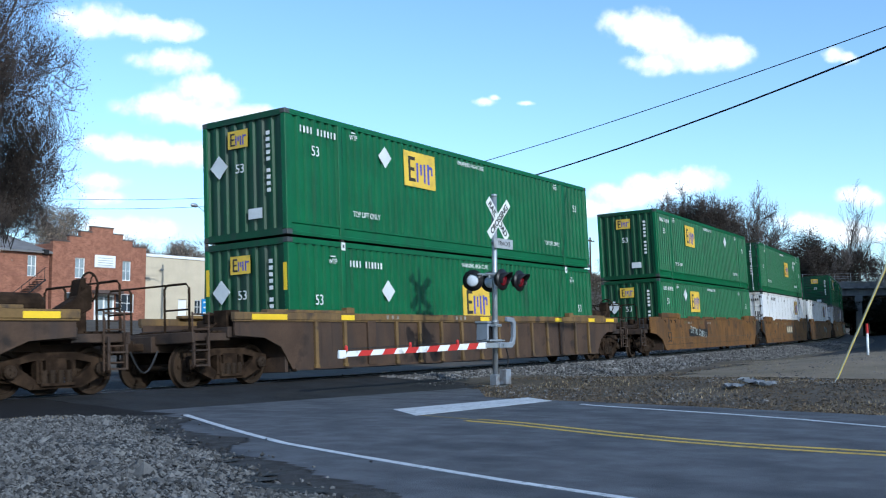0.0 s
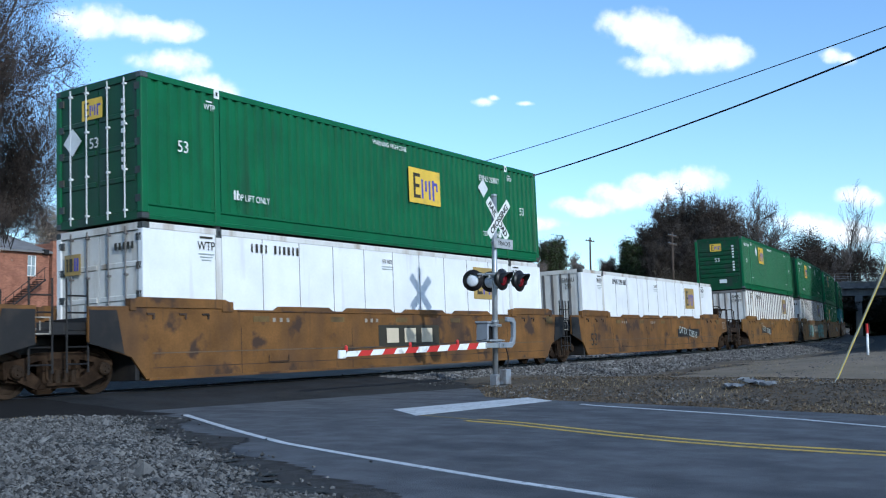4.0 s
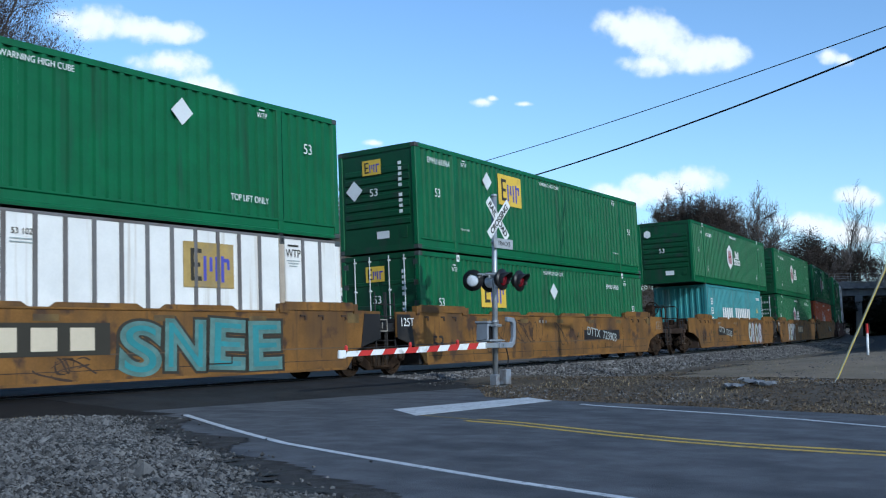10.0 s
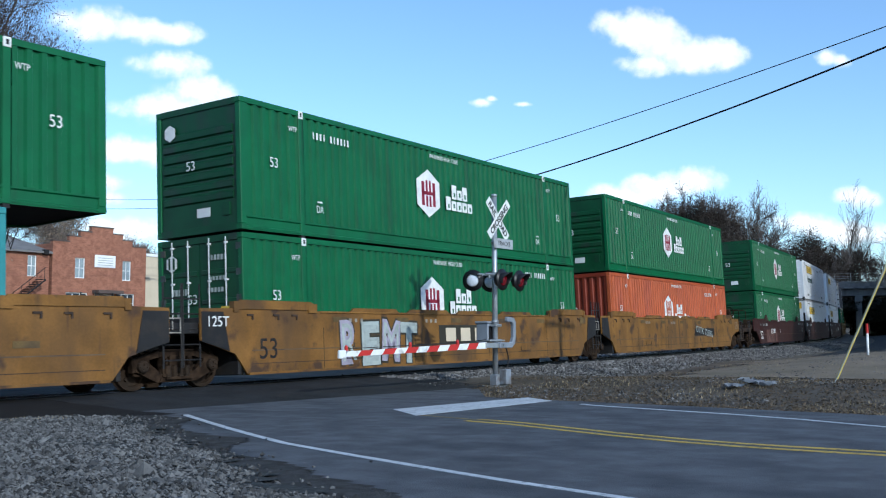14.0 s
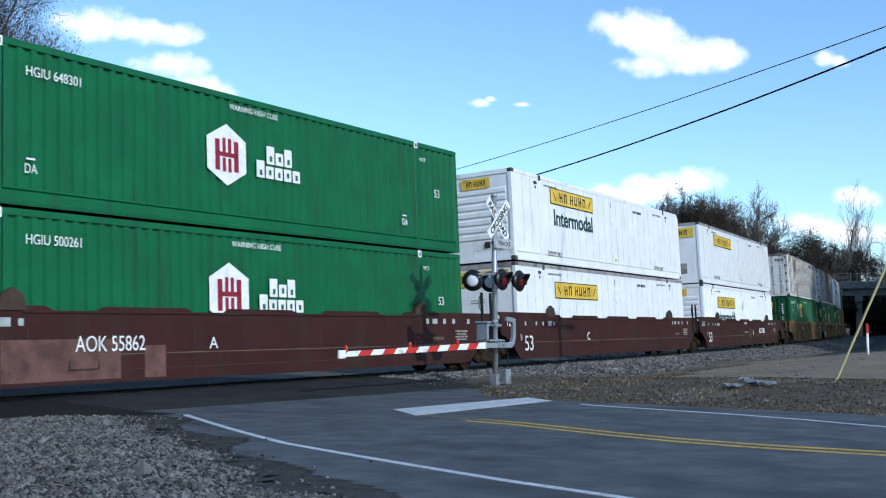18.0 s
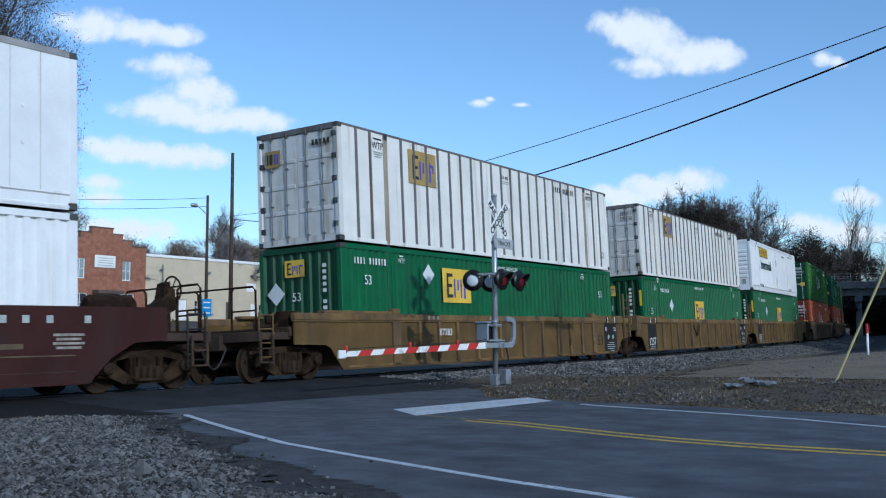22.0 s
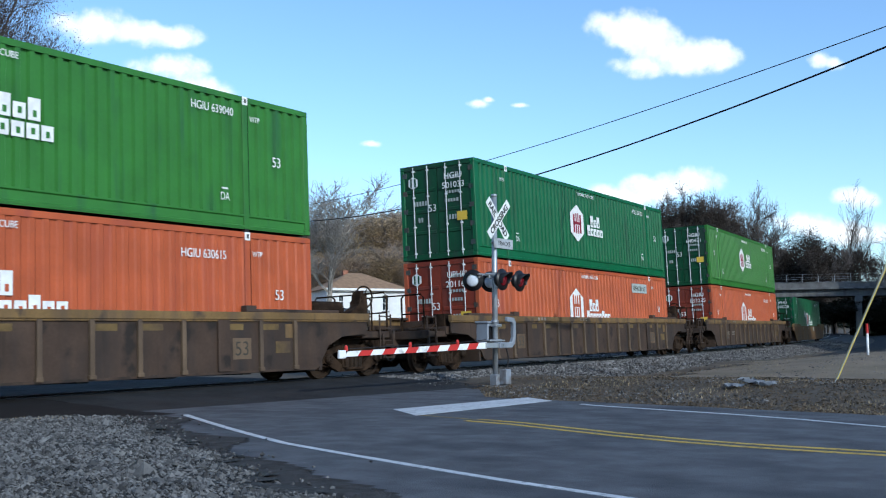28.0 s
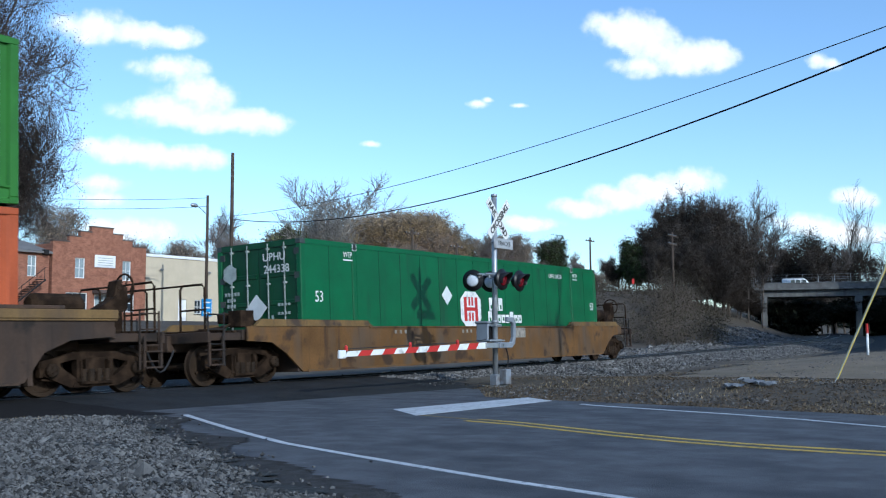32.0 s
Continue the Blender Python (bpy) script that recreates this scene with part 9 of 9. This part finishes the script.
wire("cable", (24.5, -14.4, 8.5), (x, y, 9.1), 1.8, 0.026, "thick black overhead cable")
wire("power_line", (24.5, -14.4, 8.8), (x, y, 9.3), 0.9, 0.014, "thin black overhead wire")
for dz in (0.0, -0.7):
    wire("power_line", (x2, y2, 12.8 + dz), (x2 - 34, y2 + 4, 11.2 + dz), 0.8, 0.018, "thin black overhead wire")
wire("power_line", (x, y, 9.6), (x2, y2, 9.4), 0.9, 0.02, "thin black overhead wire")

ob = empty("guy_wire", pose(0, 0, 0), "slanting steel guy wire with a yellow guard", "guy wire")
bm = bmesh.new()
ga, gb = Vector((23.0, -10.63, -0.1)), Vector((24.45, -14.3, 8.7))
tube(bm, ga, gb, 0.010, n=6)
part("strand", bm, M["galv"], ob)
bm = bmesh.new()
gd = gb - ga
tube(bm, ga + gd * 0.036 + Vector((0.03, 0, 0)), ga + gd * 0.34 + Vector((0.03, 0, 0)), 0.027, n=8)
part("guard", bm, M["guard"], ob, "yellow plastic guard")

ob = empty("marker_post", pose(38.9, -7.6, ground_z(38.9, -7.6)), "white marker post with a red top", "marker post")
bm = bmesh.new()
tube(bm, (0, 0, -0.2), (0, 0, 0.80), 0.045, n=10)
part("post", bm, M["sign_white"], ob, smooth=True)
bm = bmesh.new()
tube(bm, (0, 0, 0.80), (0, 0, 1.15), 0.048, n=10)
part("top", bm, M["arm_red"], ob, "red top")

ob = empty("blue_sign", pose(39.15, 28.5, ground_z(39.15, 28.5)), "blue street sign on a thin post", "sign")
bm = bmesh.new()
tube(bm, (0, 0, -0.3), (0, 0, 1.8), 0.03, n=8)
part("post", bm, M["galv"], ob)
z = 2.5 - ground_z(39.15, 28.5)
bm = bmesh.new()
box(bm, -0.36, 0.36, -0.07, -0.03, z, z + 1.0)
p = part("panel", bm, M["sign_blue"], ob, "blue panel with pale bars")
for k in range(3):
    piece("panel_line", rect(0.5, 0.08, M["sign_white"]), p, pose(0, -0.08, z + 0.2 + 0.3 * k))

xx, yy = bearing(64.4, 118)
ob = empty("stop_sign", pose(xx, yy, ground_z(xx, yy)), "red octagonal stop sign at the far road", "sign")
bm = bmesh.new()
tube(bm, (0, 0, -0.3), (0, 0, 1.7), 0.04, n=8)
part("post", bm, M["galv"], ob)
bm = bmesh.new()
lathe(bm, [(0.0, -0.02), (0.34, -0.02), (0.34, 0.02), (0.0, 0.02)], 8, "y", (0, -0.06, 1.5))
part("panel", bm, M["arm_red"], ob)

# torn white scraps on the verge
for i, (xx, yy) in enumerate(((21.1, -9.2), (21.9, -9.5), (22.4, -9.0), (21.5, -9.75))):
    bm = bmesh.new()
    r5 = random.Random(60 + i)
    n = 5
    g = [[bm.verts.new((0.11 * (a - 2) * (1.6 if i < 2 else 0.8), 0.09 * (b - 2), 0.02 + 0.12 * r5.random())) for b in range(n)] for a in range(n)]
    for a in range(n - 1):
        for b in range(n - 1):
            bm.faces.new((g[a][b], g[a + 1][b], g[a + 1][b + 1], g[a][b + 1]))
    bmesh.ops.solidify(bm, geom=bm.faces[:], thickness=0.004)
    o = solid("scrap", bm, M["sign_worn"], "crumpled white scrap lying in the grass", "litter")
    o.matrix_basis = pose(xx, yy, ground_z(xx, yy) + 0.0, 0, 0, 70 * i)

# ---------------------------------------------------------------- clouds, far off


def cloud_material():
    m = bpy.data.materials.new("cloud")
    m.use_nodes = True
    n, l = m.node_tree.nodes, m.node_tree.links
    n.clear()
    out, mix_, tr, em = n.new("ShaderNodeOutputMaterial"), n.new("ShaderNodeMixShader"), n.new("ShaderNodeBsdfTransparent"), n.new("ShaderNodeEmission")
    tc, info = n.new("ShaderNodeTexCoord"), n.new("ShaderNodeObjectInfo")
    add = n.new("ShaderNodeVectorMath")
    add.operation = "MULTIPLY_ADD"
    l.new(info.outputs["Random"], add.inputs[0])
    add.inputs[1].default_value = (91, 47, 13)
    l.new(tc.outputs["Object"], add.inputs[2])
    no = n.new("ShaderNodeTexNoise")
    no.inputs["Scale"].default_value, no.inputs["Detail"].default_value, no.inputs["Roughness"].default_value = 0.012, 7, 0.55
    l.new(add.outputs[0], no.inputs["Vector"])
    no2 = n.new("ShaderNodeTexNoise")
    no2.inputs["Scale"].default_value, no2.inputs["Detail"].default_value = 0.005, 2
    l.new(add.outputs[0], no2.inputs["Vector"])
    # distance from the middle of the card in its own units
    mp = n.new("ShaderNodeMapping")
    mp.inputs["Location"].default_value = (-1, -1, 0)
    mp.inputs["Scale"].default_value = (2, 2, 0)
    l.new(tc.outputs["Generated"], mp.inputs["Vector"])
    le = n.new("ShaderNodeVectorMath")
    le.operation = "LENGTH"
    l.new(mp.outputs[0], le.inputs[0])

    def maths(op, a, b):
        x = n.new("ShaderNodeMath")
        x.operation = op
        for k, v in enumerate((a, b)):
            if isinstance(v, (int, float)):
                x.inputs[k].default_value = v
            else:
                l.new(v, x.inputs[k])
        return x.outputs[0]

    body = maths("SUBTRACT", 0.80, le.outputs["Value"])
    rough = maths("MULTIPLY", maths("SUBTRACT", no.outputs["Fac"], 0.5), 1.5)
    rough = maths("ADD", rough, maths("MULTIPLY", maths("SUBTRACT", no2.outputs["Fac"], 0.5), 0.5))
    v = maths("ADD", body, rough)
    rim = maths("MULTIPLY", maths("SUBTRACT", 1.0, le.outputs["Value"]), 4.0)
    mr = n.new("ShaderNodeMapRange")
    mr.interpolation_type = "SMOOTHSTEP"
    mr.inputs[1].default_value, mr.inputs[2].default_value = -0.10, 0.52
    l.new(v, mr.inputs[0])
    cl = n.new("ShaderNodeClamp")
    l.new(rim, cl.inputs[0])
    al = maths("MULTIPLY", mr.outputs[0], cl.outputs[0])
    em.inputs[0].default_value = (1.0, 0.985, 0.97, 1)
    em.inputs[1].default_value = 1.12
    l.new(al, mix_.inputs[0])
    l.new(tr.outputs[0], mix_.inputs[1])
    l.new(em.outputs[0], mix_.inputs[2])
    l.new(mix_.outputs[0], out.inputs[0])
    return m


M["cloud"] = cloud_material()
FAR_D = 2600.0
RIGHT = Vector((math.cos(YAW), -math.sin(YAW), 0))
FWD = (AIM - EYE).normalized()
UP = RIGHT.cross(FWD)


def cloud(cx, cy, w, h, dx, dy):
    """A cloud bank at a bearing and height given as slopes from the line of sight; it drifts by dx, dy."""
    k = FAR_D + 15.0 * len(MOVERS)
    bm = bmesh.new()
    n = 6
    g = [[bm.verts.new(((a / n - 0.5) * w * k, (b / n - 0.5) * h * k, 0)) for b in range(n + 1)] for a in range(n + 1)]
    for a in range(n):
        for b in range(n):
            bm.faces.new((g[a][b], g[a + 1][b], g[a + 1][b + 1], g[a][b + 1]))
    ob = solid("cloud", bm, M["cloud"], "white fair-weather cloud in a blue sky", "cloud", "structure")

    def at(x, y):
        c = EYE + (FWD + RIGHT * x + UP * y) * k
        m = Matrix((RIGHT, UP, -FWD)).transposed().to_4x4()
        return Matrix.Translation(c) @ m

    ob.matrix_basis = at(cx, cy)
    MOVERS.append((ob, [(0.0, at(cx, cy)), (32.0, at(cx + dx, cy + dy))]))


# bearing, height, breadth, depth and drift, in thousandths of the distance
CLOUDS_A = [(-341.3, 227.3, 111.2, 44.5, 0.0, -6.7), (-294.1, 218.5, 100.1, 34.5, 0.0, -6.7), (-257.9, 217.3, 72.3, 31.1, 0.0, -6.7), (-266.3, 186.2, 105.6, 34.5, 0.0, -6.7), (-235.7, 156.2, 105.6, 50.0, -4.4, -3.3), (-274.6, 140.6, 122.3, 40.0, -4.4, -3.3), (-182.9, 129.5, 122.3, 35.6, -4.4, -3.3), (-224.6, 131.2, 133.4, 33.4, -4.4, -3.3), (-316.3, 102.8, 111.2, 36.7, -3.3, -2.8), (-244.0, 93.9, 116.7, 33.4, -3.3, -2.8), (-282.9, 95.1, 111.2, 33.4, -3.3, -2.8), (-335.7, 68.4, 72.3, 25.6, 0.0, -1.7)]
CLOUDS_B = [(-333.0, 53.4, 66.7, 22.2, 0.0, -1.7), (-307.9, 22.8, 133.4, 33.4, 0.0, -1.7), (195.1, 218.5, 105.6, 50.0, -14.5, -1.7), (214.6, 210.7, 94.5, 50.0, -14.5, -2.2), (256.3, 192.3, 122.3, 46.7, -14.5, -3.3), (281.3, 194.0, 72.3, 36.7, -14.5, -3.3), (211.8, 181.8, 83.4, 31.1, -14.5, -2.8), (385.8, 190.7, 35.6, 22.2, -16.1, -6.1), (399.1, 186.2, 33.4, 20.0, -16.1, -6.1), (42.2, 145.1, 35.6, 13.3, -6.7, -2.2), (51.1, 148.4, 20.0, 10.0, -6.7, -2.2), (82.3, 142.9, 27.8, 8.9, -6.7, -2.2)]
CLOUDS_C = [(247.9, 68.4, 83.4, 34.5, -3.3, -1.1), (214.6, 61.7, 100.1, 34.5, -3.3, -1.1), (181.2, 52.8, 100.1, 34.5, -3.3, -1.1), (142.3, 41.7, 88.9, 27.8, -3.3, -1.1), (409.1, 49.5, 72.3, 30.0, -4.4, -1.1), (356.3, 25.0, 83.4, 28.9, -2.2, -0.6), (86.7, 26.1, 83.4, 22.2, -2.2, -0.6), (398.0, 16.1, 122.3, 33.4, -2.2, -0.6), (-66.7, 105.1, 33.4, 11.1, -3.3, -1.7)]
for bx, by, w, h, dx, dy in CLOUDS_A + CLOUDS_B + CLOUDS_C:
    cloud(bx / 1000, by / 1000, w / 1000, h / 1000, dx / 1000, dy / 1000)

# ---------------------------------------------------------------- what moves
SPEED_T = (0.0, 5.0, 11.0, 17.0, 23.0, 28.0, 32.0)
SPEED = (11.756, 11.927, 12.347, 12.637, 13.072, 13.485, 13.60)


def run(t):
    """Metres that the train has gone at t seconds."""
    d = 0.0
    for (a, b), (u, v) in zip(zip(SPEED_T, SPEED_T[1:]), zip(SPEED, SPEED[1:])):
        if t <= a:
            break
        e = min(t, b)
        w = u + (v - u) * (e - a) / (b - a)
        d += (u + w) / 2 * (e - a)
    return d


def motions():
    times = [float(i) for i in range(33)]
    for ob, at, z in UNITS:
        walk(ob, [(t, on_track(at - run(t)) @ pose(0, 0, z)) for t in times])
    # wheels: all axles turn alike, so each row of them shares one set of keys
    for side, axles in AXLES.items():
        first = axles[0]
        rows = [(i / FPS, pose(side * 0.89, 0, WHEEL_R) @ Matrix.Rotation(-run(i / FPS) / WHEEL_R, 4, "Y")) for i in range(int(32 * FPS) + 1)]
        walk(first, rows)
        keys = first.animation_data
        for ob in axles[1:]:
            ob.rotation_mode = "QUATERNION"
            ob.animation_data_create()
            ob.animation_data.action = keys.action
            ob.animation_data.action_slot = keys.action_slot
    for ob, rows in MOVERS:
        walk(ob, rows)


motions()
